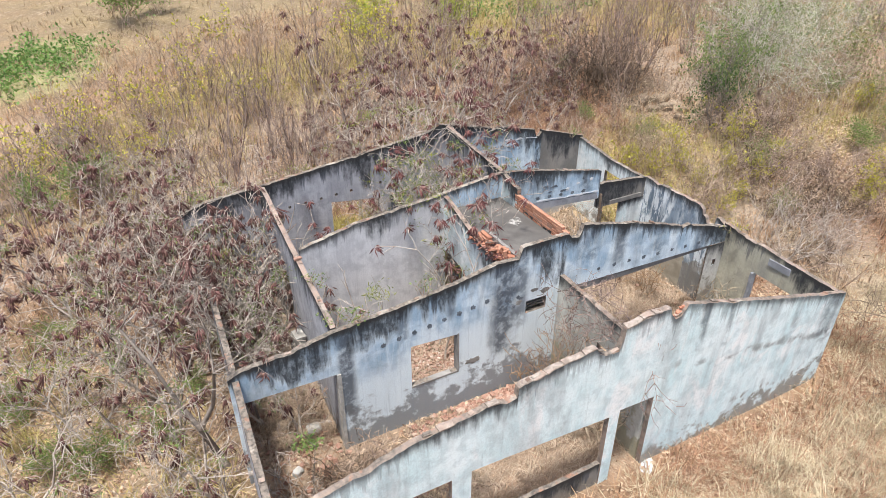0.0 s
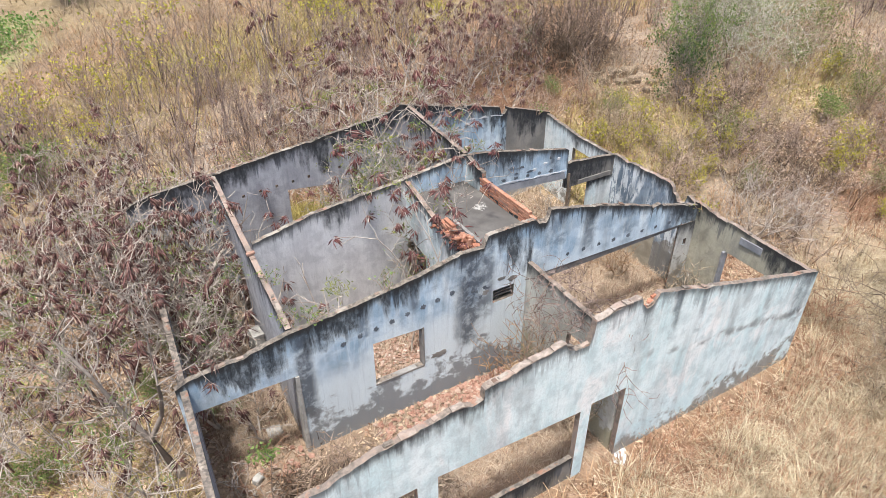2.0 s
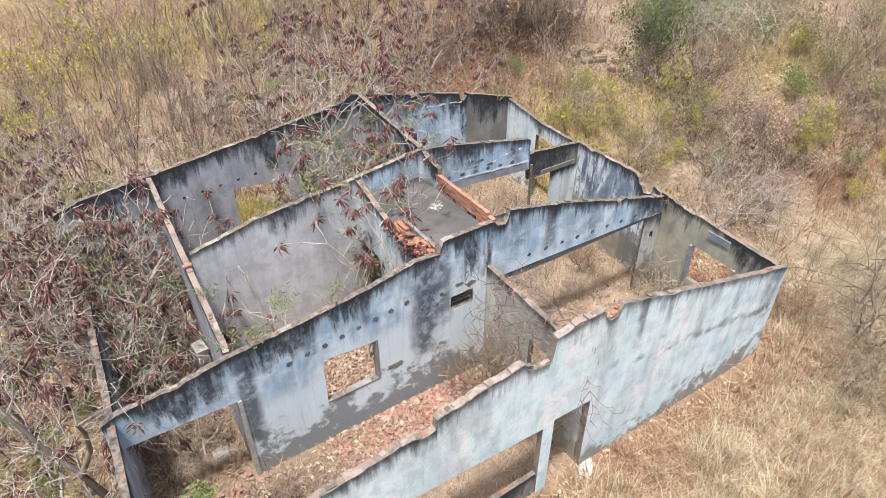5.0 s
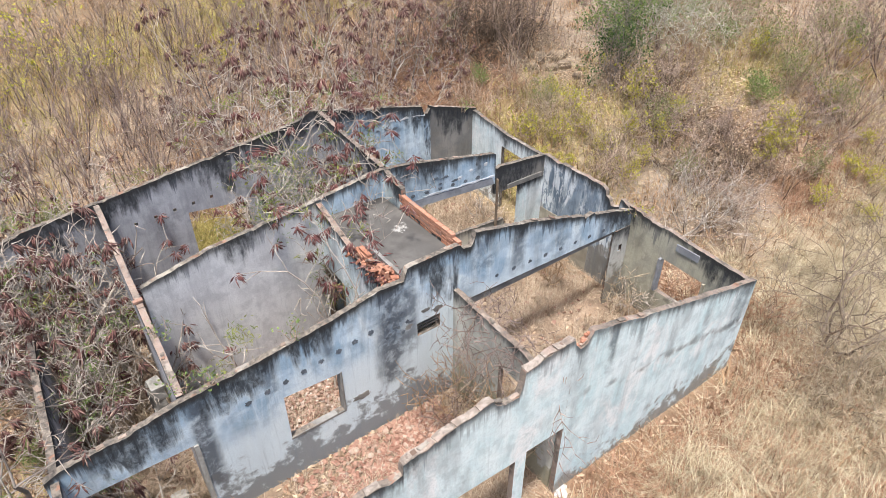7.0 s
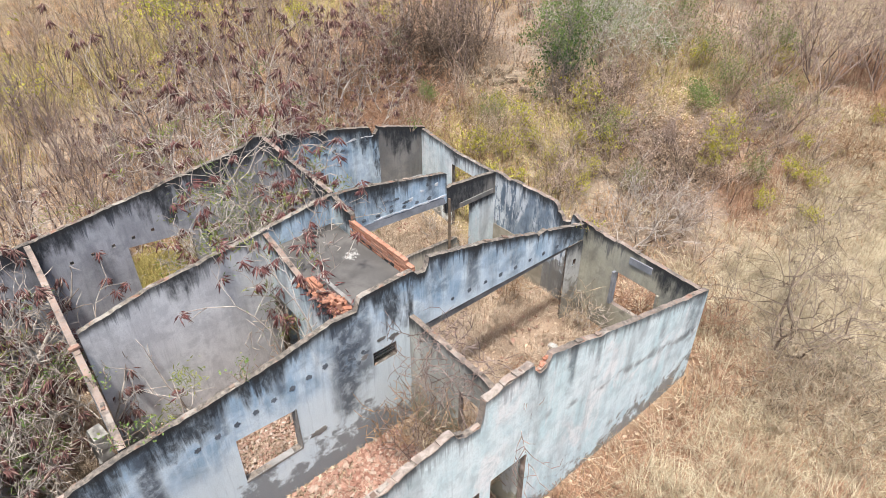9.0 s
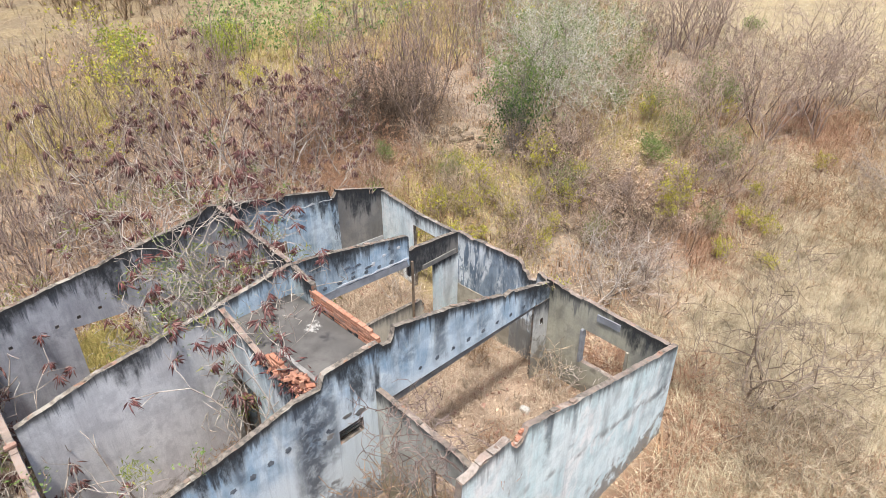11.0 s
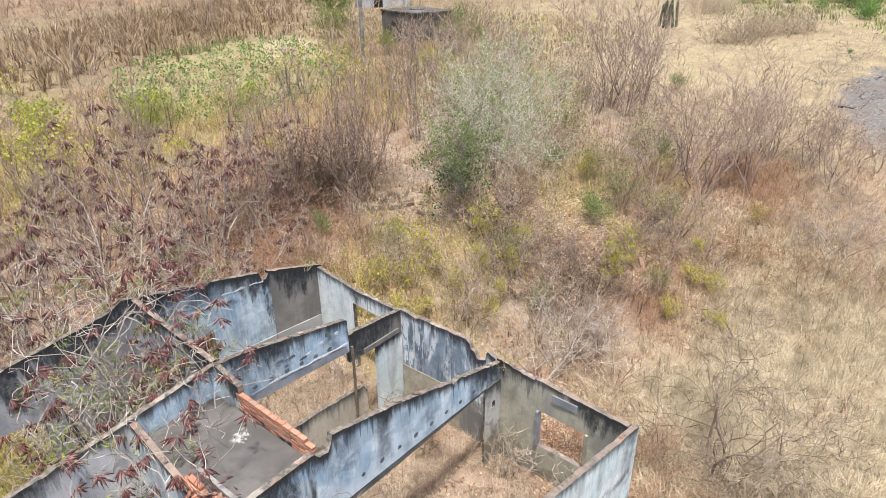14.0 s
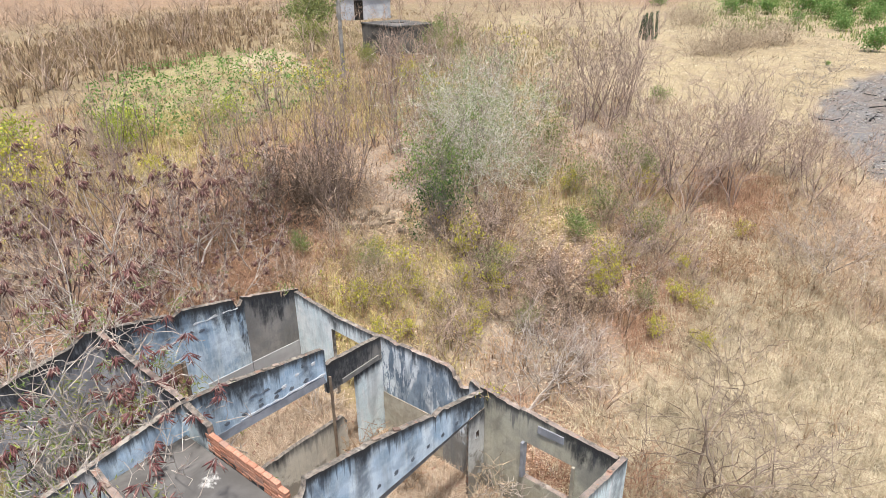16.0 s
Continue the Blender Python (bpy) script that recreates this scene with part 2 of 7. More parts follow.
CROSSWALL = plaster("flaking_pale_render", (0.42, 0.42, 0.365), (0.60, 0.61, 0.56), (0.29, 0.275, 0.22), 0.4, 0.6, 0.7, damp=1.15, damp_tint=(0.29, 0.265, 0.165))
OLIVE = plaster("olive_grey_render", (0.36, 0.345, 0.265), (0.47, 0.455, 0.365), (0.24, 0.23, 0.18), 0.75, 0.55, 0.9)
PILLAR = plaster("patchy_pillar_render", (0.33, 0.325, 0.295), (0.60, 0.61, 0.59), (0.19, 0.17, 0.14), 0.5, 0.75, 1.0)
SEAGREEN = plaster("faded_sea_green_paint", (0.50, 0.62, 0.63), (0.80, 0.85, 0.855), (0.33, 0.38, 0.40), 0.9, 0.4, 0.9)
PALE = plaster("weathered_pale_paint", (0.64, 0.77, 0.80), (0.85, 0.90, 0.91), (0.42, 0.46, 0.48), 0.6, 0.25, 0.7)
FRONT = plaster("weathered_front_paint", (0.62, 0.79, 0.82), (0.81, 0.91, 0.93), (0.46, 0.53, 0.55), 0.42, 0.18, 0.6, (8.6, 2.72, -0.19), ((13.9, 0.45, 1.5, 0.55), (12.6, 0.22, 2.0, 0.4), (9.4, 0.18, 3.2, 0.7), (10.2, 0.14, 2.9, 0.5)), damp=0.5, damp_tint=(0.20, 0.165, 0.125))
WHITE = plaster("old_white_wash", (0.57, 0.565, 0.575), (0.73, 0.73, 0.73), (0.50, 0.49, 0.48), 0.65, 0.15, 0.2)
GREY = plaster("bare_grey_render", (0.34, 0.345, 0.375), (0.50, 0.51, 0.545), (0.25, 0.255, 0.265), 1.2, 0.45, 0.95)
DARKGREY = plaster("dark_grey_render", (0.18, 0.17, 0.155), (0.28, 0.265, 0.24), (0.12, 0.112, 0.10), 1.0, 0.5, 0.8)
BEIGE = plaster("bare_beige_render", (0.50, 0.465, 0.375), (0.62, 0.585, 0.49), (0.34, 0.31, 0.245), 0.3, 0.5, 0.6)
CROWN = masonry_top()
ROSECROWN = masonry_top("rosy_brick_crown", 0.6)
PALECROWN = masonry_top("pale_mortar_crown", 0.35)
CONCRETE = mottled("stained_concrete", (0.17, 0.16, 0.15), (0.33, 0.32, 0.30), (0.09, 0.085, 0.08), 2.0)


def slab_material(cx, cy):
    """Grey screed with a dried white splash round one spot."""
    n = Nodes("slab_concrete", 0.85)
    p = n.pos()
    a, b, c = n.noise(p, 1.4, 6, 0.62, 0.4), n.noise(p, 9.0, 5, 0.62), n.noise(p, 0.5, 4, 0.6)
    col = n.mix(n.ramp(a, 0.34, 0.66), (0.085, 0.08, 0.074), (0.145, 0.137, 0.128))
    col = n.mix(n.calc("MULTIPLY", n.ramp(c, 0.46, 0.64), 0.6), col, (0.085, 0.082, 0.078))
    far = n.put("ShaderNodeVectorMath", {0: p, 1: (cx, cy, 3.62)}, op="DISTANCE").outputs["Value"]
    ring = n.calc("SUBTRACT", n.calc("ADD", far, n.calc("MULTIPLY", n.noise(p, 3.5, 5, 0.65, 0.8), 0.75)), 0.37)
    splash = n.calc("MULTIPLY", n.ramp(ring, 0.2, 0.1), n.ramp(n.noise(p, 7.0, 4, 0.6), 0.36, 0.52))
    col = n.mix(n.calc("MULTIPLY", splash, 0.7), col, (0.5, 0.49, 0.46))
    n.bump(n.calc("ADD", a, n.calc("MULTIPLY", b, 0.5)), 0.25, 0.02)
    return n.done(col)


SLABMAT = slab_material(8.36, 12.0)
PALETOP = mottled("pale_bedding_mortar", (0.21, 0.175, 0.145), (0.40, 0.345, 0.30), (0.34, 0.23, 0.185), 9.0)
LIME = mottled("lime_splash", (0.34, 0.33, 0.30), (0.52, 0.51, 0.48), (0.25, 0.24, 0.22), 6.0)
BRICK = per_piece("fired_brick", (0.37, 0.165, 0.105), (0.47, 0.245, 0.165), (0.33, 0.21, 0.16), 0.92, False, 22.0)
DUSTBRICK = per_piece("dusty_brick", (0.25, 0.185, 0.145), (0.37, 0.295, 0.245), (0.16, 0.11, 0.085), 0.95, False, 18.0)
TILE = per_piece("tile_shards", (0.26, 0.135, 0.10), (0.40, 0.245, 0.185), (0.46, 0.37, 0.30), 0.92, True, 14.0)
PALETILE = per_piece("pale_tile_shards", (0.32, 0.185, 0.135), (0.46, 0.33, 0.265), (0.62, 0.53, 0.46), 0.92, True, 14.0)
TWIG = per_piece("dead_twigs", (0.31, 0.215, 0.155), (0.57, 0.445, 0.345), (0.11, 0.072, 0.052), 0.9, True, 6.0)
PALE_BARK = per_piece("pale_bark", (0.37, 0.315, 0.27), (0.56, 0.50, 0.435), (0.24, 0.195, 0.165), 0.9, True, 9.0)
BARK = per_piece("grey_bark", (0.20, 0.17, 0.145), (0.32, 0.28, 0.245), (0.12, 0.095, 0.08), 0.92, True, 9.0)
BROWNPOD = per_piece("brown_pods", (0.095, 0.045, 0.042), (0.195, 0.10, 0.088), (0.40, 0.285, 0.23), 0.5, True, 14.0)
POD = per_piece("dry_pods", (0.11, 0.04, 0.04), (0.20, 0.085, 0.078), (0.33, 0.19, 0.165), 0.5, True, 14.0)
STRAW = per_piece("straw", (0.45, 0.365, 0.235), (0.71, 0.62, 0.445), (0.29, 0.205, 0.13), 0.8, True, 4.0, 0.2, 0.75)
BROWNGRASS = per_piece("brown_stalks", (0.36, 0.22, 0.125), (0.59, 0.41, 0.255), (0.165, 0.09, 0.055), 0.9, True, 4.0, 0.2, 0.75)
OLIVEGRASS = per_piece("olive_dry_grass", (0.42, 0.35, 0.13), (0.63, 0.54, 0.235), (0.26, 0.23, 0.075), 0.85, True, 4.0, 0.2, 0.75)
SCREED = mottled("old_screed", (0.30, 0.275, 0.22), (0.46, 0.43, 0.35), (0.22, 0.20, 0.16), 3.0)
REDWEED = per_piece("reddish_dead_weeds", (0.36, 0.20, 0.125), (0.53, 0.335, 0.22), (0.17, 0.085, 0.06), 0.9, True, 4.0, 0.15, 0.75)
LITTER = per_piece("leaf_litter", (0.40, 0.27, 0.175), (0.66, 0.515, 0.37), (0.24, 0.13, 0.085), 0.85, True, 8.0)
GREENLEAF = per_piece("green_leaves", (0.14, 0.21, 0.065), (0.22, 0.31, 0.095), (0.32, 0.36, 0.12), 0.6, True, 8.0, 0.3)
DARKLEAF = per_piece("dark_green_leaves", (0.05, 0.10, 0.035), (0.085, 0.15, 0.05), (0.13, 0.19, 0.06), 0.6, True, 8.0, 0.25)
YELLOWLEAF = per_piece("yellow_leaves", (0.42, 0.40, 0.06), (0.62, 0.56, 0.10), (0.26, 0.29, 0.07), 0.6, True, 8.0, 0.3)
FIELDLEAF = per_piece("crop_leaves", (0.13, 0.24, 0.065), (0.20, 0.33, 0.095), (0.28, 0.35, 0.11), 0.6, True, 8.0, 0.3)
ROCK = mottled("earth_rock", (0.13, 0.10, 0.075), (0.30, 0.23, 0.16), (0.36, 0.27, 0.18), 2.5, 0.95, 0.8)
WOOD = mottled("weathered_timber", (0.12, 0.085, 0.06), (0.26, 0.2, 0.15), (0.33, 0.27, 0.2), 5.0)
TANKMAT = mottled("blackened_cement", (0.045, 0.042, 0.038), (0.15, 0.14, 0.125), (0.26, 0.24, 0.21), 1.1)
FARWALL = mottled("far_white_wall", (0.32, 0.34, 0.37), (0.52, 0.545, 0.58), (0.2, 0.205, 0.21), 0.9)
CHAR = mottled("charcoal", (0.01, 0.01, 0.01), (0.035, 0.033, 0.032), (0.06, 0.058, 0.056), 6.0)
CACTUS = mottled("cactus_skin", (0.035, 0.06, 0.03), (0.07, 0.1, 0.05), (0.1, 0.12, 0.06), 4.0)
PLUG = mottled("socket_mortar", (0.10, 0.115, 0.135), (0.19, 0.215, 0.24), (0.07, 0.08, 0.09), 9.0)
BAND = mottled("bare_beam_cement", (0.22, 0.23, 0.25), (0.36, 0.375, 0.40), (0.15, 0.155, 0.165), 2.5)
DADO = mottled("smooth_pale_cement", (0.36, 0.36, 0.355), (0.47, 0.47, 0.465), (0.27, 0.265, 0.255), 1.2)
LIMEWHITE = mottled("clinging_lime", (0.5, 0.52, 0.53), (0.74, 0.76, 0.77), (0.35, 0.36, 0.37), 8.0)
YELLOWGREEN = per_piece("feathery_leaves", (0.22, 0.26, 0.07), (0.32, 0.34, 0.09), (0.14, 0.2, 0.06), 0.6, True, 8.0, 0.3)
ROOMSTRAW = per_piece("trodden_straw", (0.42, 0.325, 0.24), (0.62, 0.51, 0.39), (0.30, 0.205, 0.145), 0.8, True, 4.0, 0.2, 0.75)
PINKTWIG = per_piece("pinkish_twigs", (0.29, 0.21, 0.17), (0.48, 0.375, 0.31), (0.155, 0.112, 0.092), 0.9, True, 6.0)
MAIZE = per_piece("dry_maize_leaves", (0.24, 0.17, 0.10), (0.38, 0.28, 0.175), (0.12, 0.08, 0.055), 0.9, True, 4.0, 0.2)
DUSK = per_piece("dark_dead_wood", (0.095, 0.066, 0.047), (0.20, 0.148, 0.107), (0.05, 0.036, 0.027), 0.92, True, 9.0)
GREYGREEN = per_piece("grey_green_leaves", (0.27, 0.31, 0.15), (0.40, 0.44, 0.24), (0.17, 0.25, 0.09), 0.7, True, 8.0, 0.3)
ASHFLAKE = per_piece("pale_ash", (0.22, 0.212, 0.195), (0.40, 0.39, 0.365), (0.10, 0.096, 0.09), 0.95, True, 8.0)
PALEHAZE = per_piece("pale_olive_twigs", (0.48, 0.45, 0.37), (0.68, 0.65, 0.56), (0.24, 0.21, 0.155), 0.9, True, 6.0)
RANKGRASS = per_piece("rank_dry_grass", (0.34, 0.265, 0.155), (0.54, 0.44, 0.28), (0.24, 0.20, 0.09), 0.85, True, 4.0, 0.2, 0.8)
LIMEGRASS = per_piece("yellow_green_grass", (0.35, 0.29, 0.10), (0.53, 0.44, 0.17), (0.24, 0.24, 0.07), 0.8, True, 4.0, 0.25)
LIMELEAF = per_piece("lime_leaves", (0.30, 0.36, 0.06), (0.46, 0.50, 0.08), (0.20, 0.30, 0.06), 0.6, True, 8.0, 0.3)
SAGELEAF = per_piece("olive_leaves", (0.17, 0.21, 0.075), (0.27, 0.31, 0.12), (0.36, 0.36, 0.13), 0.65, True, 8.0, 0.3)
HAZE = per_piece("grey_olive_twigs", (0.31, 0.23, 0.155), (0.57, 0.47, 0.34), (0.13, 0.10, 0.068), 0.9, True, 6.0)
DIMTWIG = per_piece("dim_mauve_stems", (0.19, 0.135, 0.115), (0.40, 0.31, 0.27), (0.09, 0.062, 0.053), 0.9, True, 6.0)
CROOKED = per_piece("crooked_brown_bark", (0.22, 0.165, 0.12), (0.36, 0.29, 0.225), (0.12, 0.085, 0.062), 0.92, True, 9.0)
GROUND = ground_material()
DARK = mottled("soot_black", (0.012, 0.011, 0.01), (0.03, 0.028, 0.025), (0.05, 0.045, 0.04), 4.0)

# ---- mesh tools ----
def mesh_object(name, verts, faces, mats, parent=None, label="", face_mats=None, attrs=None, smooth=False):
    """Links one mesh, from arrays of points and faces of one length each (or a list of mixed faces)."""
    me = bpy.data.meshes.new(name)
    if isinstance(faces, np.ndarray):
        k, m = len(faces), faces.shape[1]
        me.vertices.add(len(verts))
        me.vertices.foreach_set("co", np.asarray(verts, dtype=np.float32).ravel())
        me.loops.add(k * m)
        me.loops.foreach_set("vertex_index", faces.astype(np.int32).ravel())
        me.polygons.add(k)
        me.polygons.foreach_set("loop_start", np.arange(0, k * m, m, dtype=np.int32))
        me.update(calc_edges=True)
    else:
        me.from_pydata([tuple(v) for v in verts], [], faces)
        me.update()
    for mt in mats if isinstance(mats, (list, tuple)) else [mats]:
        me.materials.append(mt)
    if face_mats is not None:
        me.polygons.foreach_set("material_index", np.asarray(face_mats, dtype=np.int32))
    for key, values in (attrs or {}).items():
        me.attributes.new(key, "FLOAT", "POINT").data.foreach_set("value", np.asarray(values, dtype=np.float32))
    if smooth:
        me.polygons.foreach_set("use_smooth", np.ones(len(me.polygons), dtype=bool))
    ob = new(name, me)
    if parent is not None:
        ob.parent = parent
    if label:
        tagged(ob, label)
    return ob


def part(name, bm, material, parent, label=""):
    me = bpy.data.meshes.new(name)
    bm.to_mesh(me)
    bm.free()
    me.materials.append(material)
    ob = new(name, me)
    ob.parent = parent
    if label:
        tagged(ob, label)
    return ob


def empty(name, x=0.0, y=0.0, z=0.0, rz=0.0):
    ob = new(name)
    ob.matrix_world = pose(x, y, z, 0, 0, rz)
    ob.empty_display_size = 0.2
    return ob


def box_bm(x0, x1, y0, y1, z0, z1, bevel=0.008, rough=0.0, seed=0, cuts=0):
    """A box with softened, slightly uneven edges."""
    bm = bmesh.new()
    bmesh.ops.create_cube(bm, size=1.0)
    bmesh.ops.transform(bm, matrix=Matrix.Translation(((x0 + x1) / 2, (y0 + y1) / 2, (z0 + z1) / 2)) @ Matrix.Diagonal((x1 - x0, y1 - y0, z1 - z0, 1)), verts=bm.verts)
    if cuts:
        bmesh.ops.subdivide_edges(bm, edges=bm.edges[:], cuts=cuts, use_grid_fill=True)
    if bevel and not cuts:
        bmesh.ops.bevel(bm, geom=bm.edges[:], offset=bevel, segments=1, affect="EDGES")
    if rough:
        for v in bm.verts:
            v.co += rough * noise.noise_vector(v.co * 3.1 + Vector((seed, 0, 0)))
    return bm


CROWNS = {}


def masonry(name, p0, p1, thick, tops, material, label, openings=(), base=-0.35, step=0.07, ragged=0.045, seed=0, floor=0.0, crown=None):
    """A wall along p0-p1 (its seen face) with a broken crown and openings that go through.
    tops: (u, z) along it; openings: (u0, u1, z0, z1 at u0, z1 at u1). thick > 0 lies to the left of p0-p1."""
    a, b = Vector(p0), Vector(p1)
    run = (b - a).length
    d = (b - a) / run
    nrm = Vector((-d.y, d.x)) * thick
    tu, tz_ = [t[0] for t in tops], [t[1] for t in tops]
    cutsu = {0.0, run}
    cutsu.update(np.arange(step, run, step).tolist())
    cutsu.update(u for u in tu if 0 < u < run)
    edges = set()
    for o in openings:
        edges.update((o[0], o[1]))
    cutsu = [u for u in cutsu if all(abs(u - e) > 0.03 for e in edges)] + [e for e in edges if 0 < e < run]
    us = sorted(set(round(u, 4) for u in cutsu))
    if us[0] > 1e-6:
        us.insert(0, 0.0)
    if us[-1] < run - 1e-6:
        us.append(run)

    def top(u, side):
        # a vertical step in the list stands on two equal u
        lo = [i for i in range(len(tu)) if abs(tu[i] - u) < 1e-4]
        z = (tz_[lo[-1] if side > 0 else lo[0]]) if lo else float(np.interp(u, tu, tz_))
        q = a + d * u
        c = math.floor((u + 0.2 * noise.noise((u * 1.3, seed, 0.5))) / 0.42)
        return z + ragged * (0.3 * noise.noise((c * 3.37, seed * 1.9, 0.3)) + 0.3 * noise.noise((q.x * 9.0, q.y * 9.0, seed + 5.0)) + 0.3 * noise.noise((q.x * 19.0, q.y * 19.0, seed + 2.0))
                           - 2.2 * max(0.0, noise.noise((q.x * 2.6, q.y * 2.6, seed * 2.3)) - 0.32))

    CROWNS[name] = (a, d, nrm, top)
    verts, faces, fm, drop, foot, known = [], [], [], [], [], {}

    def vert(u, z, back, tp):
        key = (round(u, 3), round(z, 3), back, round(tp, 3))
        if key in known:
            return known[key]
        known[key] = len(verts)
        q = a + d * u + (nrm if back else Vector((0, 0)))
        w = 0.006 * noise.noise((q.x * 1.7, q.y * 1.7, z * 1.7))
        verts.append((q.x + nrm.x / thick * w, q.y + nrm.y / thick * w, z))
        drop.append(tp - z)
        foot.append(z - floor)
        return len(verts) - 1

    def spans(u0, u1):
        mid = (u0 + u1) / 2
        t0, t1 = top(u0, 1), top(u1, -1)
        cut = sorted([o for o in openings if o[0] <= mid <= o[1]], key=lambda o: o[2])
        out, lo0, lo1 = [], base, base
        for o in cut:
            f0, f1 = (u0 - o[0]) / (o[1] - o[0]), (u1 - o[0]) / (o[1] - o[0])
            if o[2] > lo0 + 0.01:
                out.append((lo0, lo1, o[2], o[2], t0, t1, False))
            lo0, lo1 = o[3] + (o[4] - o[3]) * f0, o[3] + (o[4] - o[3]) * f1
        if t0 > lo0 + 0.01:
            out.append((lo0, lo1, t0, t1, t0, t1, True))
        return out

    cols = [spans(u0, u1) for u0, u1 in zip(us, us[1:])]
    for i, (u0, u1) in enumerate(zip(us, us[1:])):
        for l0, l1, h0, h1, t0, t1, crowned in cols[i]:
            f = [vert(u0, l0, 0, t0), vert(u1, l1, 0, t1), vert(u1, h1, 0, t1), vert(u0, h0, 0, t0)]
            k = [vert(u0, l0, 1, t0), vert(u1, l1, 1, t1), vert(u1, h1, 1, t1), vert(u0, h0, 1, t0)]
            faces.append(f), fm.append(0)
            faces.append([k[1], k[0], k[3], k[2]]), fm.append(0)
            faces.append([f[3], f[2], k[2], k[3]]), fm.append(1)
            if l0 > base + 0.01:
                faces.append([f[1], f[0], k[0], k[1]]), fm.append(0)
            left = [(s[1], s[3]) for s in cols[i - 1]] if i else []
            if not any(abs(s[0] - l0) < 1e-3 and abs(s[1] - h0) < 1e-3 for s in left):
                faces.append([f[0], f[3], k[3], k[0]]), fm.append(1 if i and crowned and left else 0)
            right = [(s[0], s[2]) for s in cols[i + 1]] if i + 1 < len(cols) else []
            if not any(abs(s[0] - l1) < 1e-3 and abs(s[1] - h1) < 1e-3 for s in right):
                faces.append([f[2], f[1], k[1], k[2]]), fm.append(1 if i + 1 < len(cols) and crowned and right else 0)
    ob = mesh_object(name, verts, faces, [material, crown or CROWN], face_mats=fm, attrs={"drop": drop, "foot": foot})
    return tagged(ob, label, "wall", kind="structure")

# ---- ground: one sheet, level round the house and rising behind it ----
RISE = ((-900, 0.0), (20, 0.0), (23, 0.6), (27, 1.7), (31, 2.4), (38, 3.3), (49, 4.6), (60, 5.0), (86, 5.7), (130, 6.5), (1500, 9.0))


def rise(x, y):
    s = (x + y) * 0.70711
    return np.interp(s, [k[0] for k in RISE], [k[1] for k in RISE])


def lumps(x, y):
    """Small unevenness of the ground (arrays)."""
    return (0.07 * np.sin(0.9 * x + 1.3 * np.sin(0.5 * y)) * np.cos(0.8 * y + 0.7) + 0.045 * np.sin(2.3 * x - 1.1 * y) * np.cos(1.9 * y + 0.6 * x)
            + 0.10 * np.sin(0.31 * x + 0.8) * np.sin(0.27 * y - 0.4))


def gz(x, y):
    x, y = np.asarray(x, dtype=float), np.asarray(y, dtype=float)
    near = np.clip((np.maximum(np.maximum(0.3 - x, x - 14.7), np.maximum(6.4 - y, y - 17.2))) / 1.5, 0, 1)
    inside = 0.05 * (1 - near)
    far = np.clip(1 - (np.hypot(x - 10, y - 12) - 120) / 80, 0, 1)
    step = 0.55 * np.exp(-(((x - 20.5) / 4.5) ** 2)) * np.clip((y - 22.6 + 0.45 * (x - 20.5)) / 0.7, 0, 1) * np.exp(-np.maximum(0, y - 23.5) / 6)
    return rise(x, y) + step + lumps(x, y) * (0.25 + 0.75 * near) * far + inside


def blot(x, y, cx, cy, rx, ry, turn=0.0, soft=0.35):
    """1 inside an ellipse with a wavy edge, fading to 0."""
    c, s = math.cos(radians(turn)), math.sin(radians(turn))
    u, v = ((x - cx) * c + (y - cy) * s) / rx, (-(x - cx) * s + (y - cy) * c) / ry
    r = np.hypot(u, v) + 0.13 * np.sin(3 * np.arctan2(v, u) + cx) + 0.08 * np.sin(1.9 * x + cy) * np.sin(1.7 * y + cx)
    return np.clip((1 + soft / 2 - r) / soft, 0, 1)


SCRUBBY, TAN, RUSSET = (0.27, 0.175, 0.105), (0.40, 0.315, 0.215), (0.23, 0.135, 0.08)


def zones(x, y):
    """How much straw, russet litter, ash, crop and bare path covers a place."""
    verge = np.clip((6.0 - y) / 0.9, 0.15, 1.0) if np.ndim(y) == 0 else np.where((x > 5) & (x < 15.5), np.clip((6.0 - y) / 0.9, 0.15, 1.0), 1.0)
    tan = np.maximum.reduce([verge * blot(x, y, 17, 2.5, 11, 6.5, 15), 0.4 * blot(x, y, 27, 5, 10, 5.5, 20), 0.8 * blot(x, y, 50, 17, 16, 9, 20), 0.8 * blot(x, y, 70, 10, 30, 20, 0)])
    russet = np.maximum.reduce([blot(x, y, 25.2, 13.6, 2.9, 4.4, 20), 0.8 * blot(x, y, 21.3, 18.6, 2.2, 1.5, 0), 0.7 * blot(x, y, -1.0, 13.0, 3.5, 4.0, 0), blot(x, y, 29, 9.5, 3, 2, 0), blot(x, y, 6, 9.2, 3, 1, 0), blot(x, y, 16, 8.5, 1.8, 2.5, 0), 0.6 * blot(x, y, 11.0, 6.0, 4.5, 0.5, 0)])
    ash = blot(x, y, 50.0, 5.2, 12.0, 3.6, 3, 0.2)
    crop = np.maximum(np.maximum(blot(x, y, 29, 41.5, 11, 7, 40), 0.8 * blot(x, y, 95, 25, 22, 9, 0, 0.6)), blot(x, y, -4, 43, 5, 4, 20))
    path = np.maximum.reduce([0.75 * blot(x, y, 20.5, 6.0, 4.5, 3.0, 10, 0.8), 0.5 * blot(x, y, 53, 33, 10, 1.7, 40, 0.6), 0.7 * blot(x, y, 36, 44.5, 5, 3, 50), 0.35 * blot(x, y, -5.5, 35.5, 3, 1.6, 10), blot(x, y, 1.8, 12.5, 1.1, 2.2, 10)])
    return tan, russet, ash, crop, path


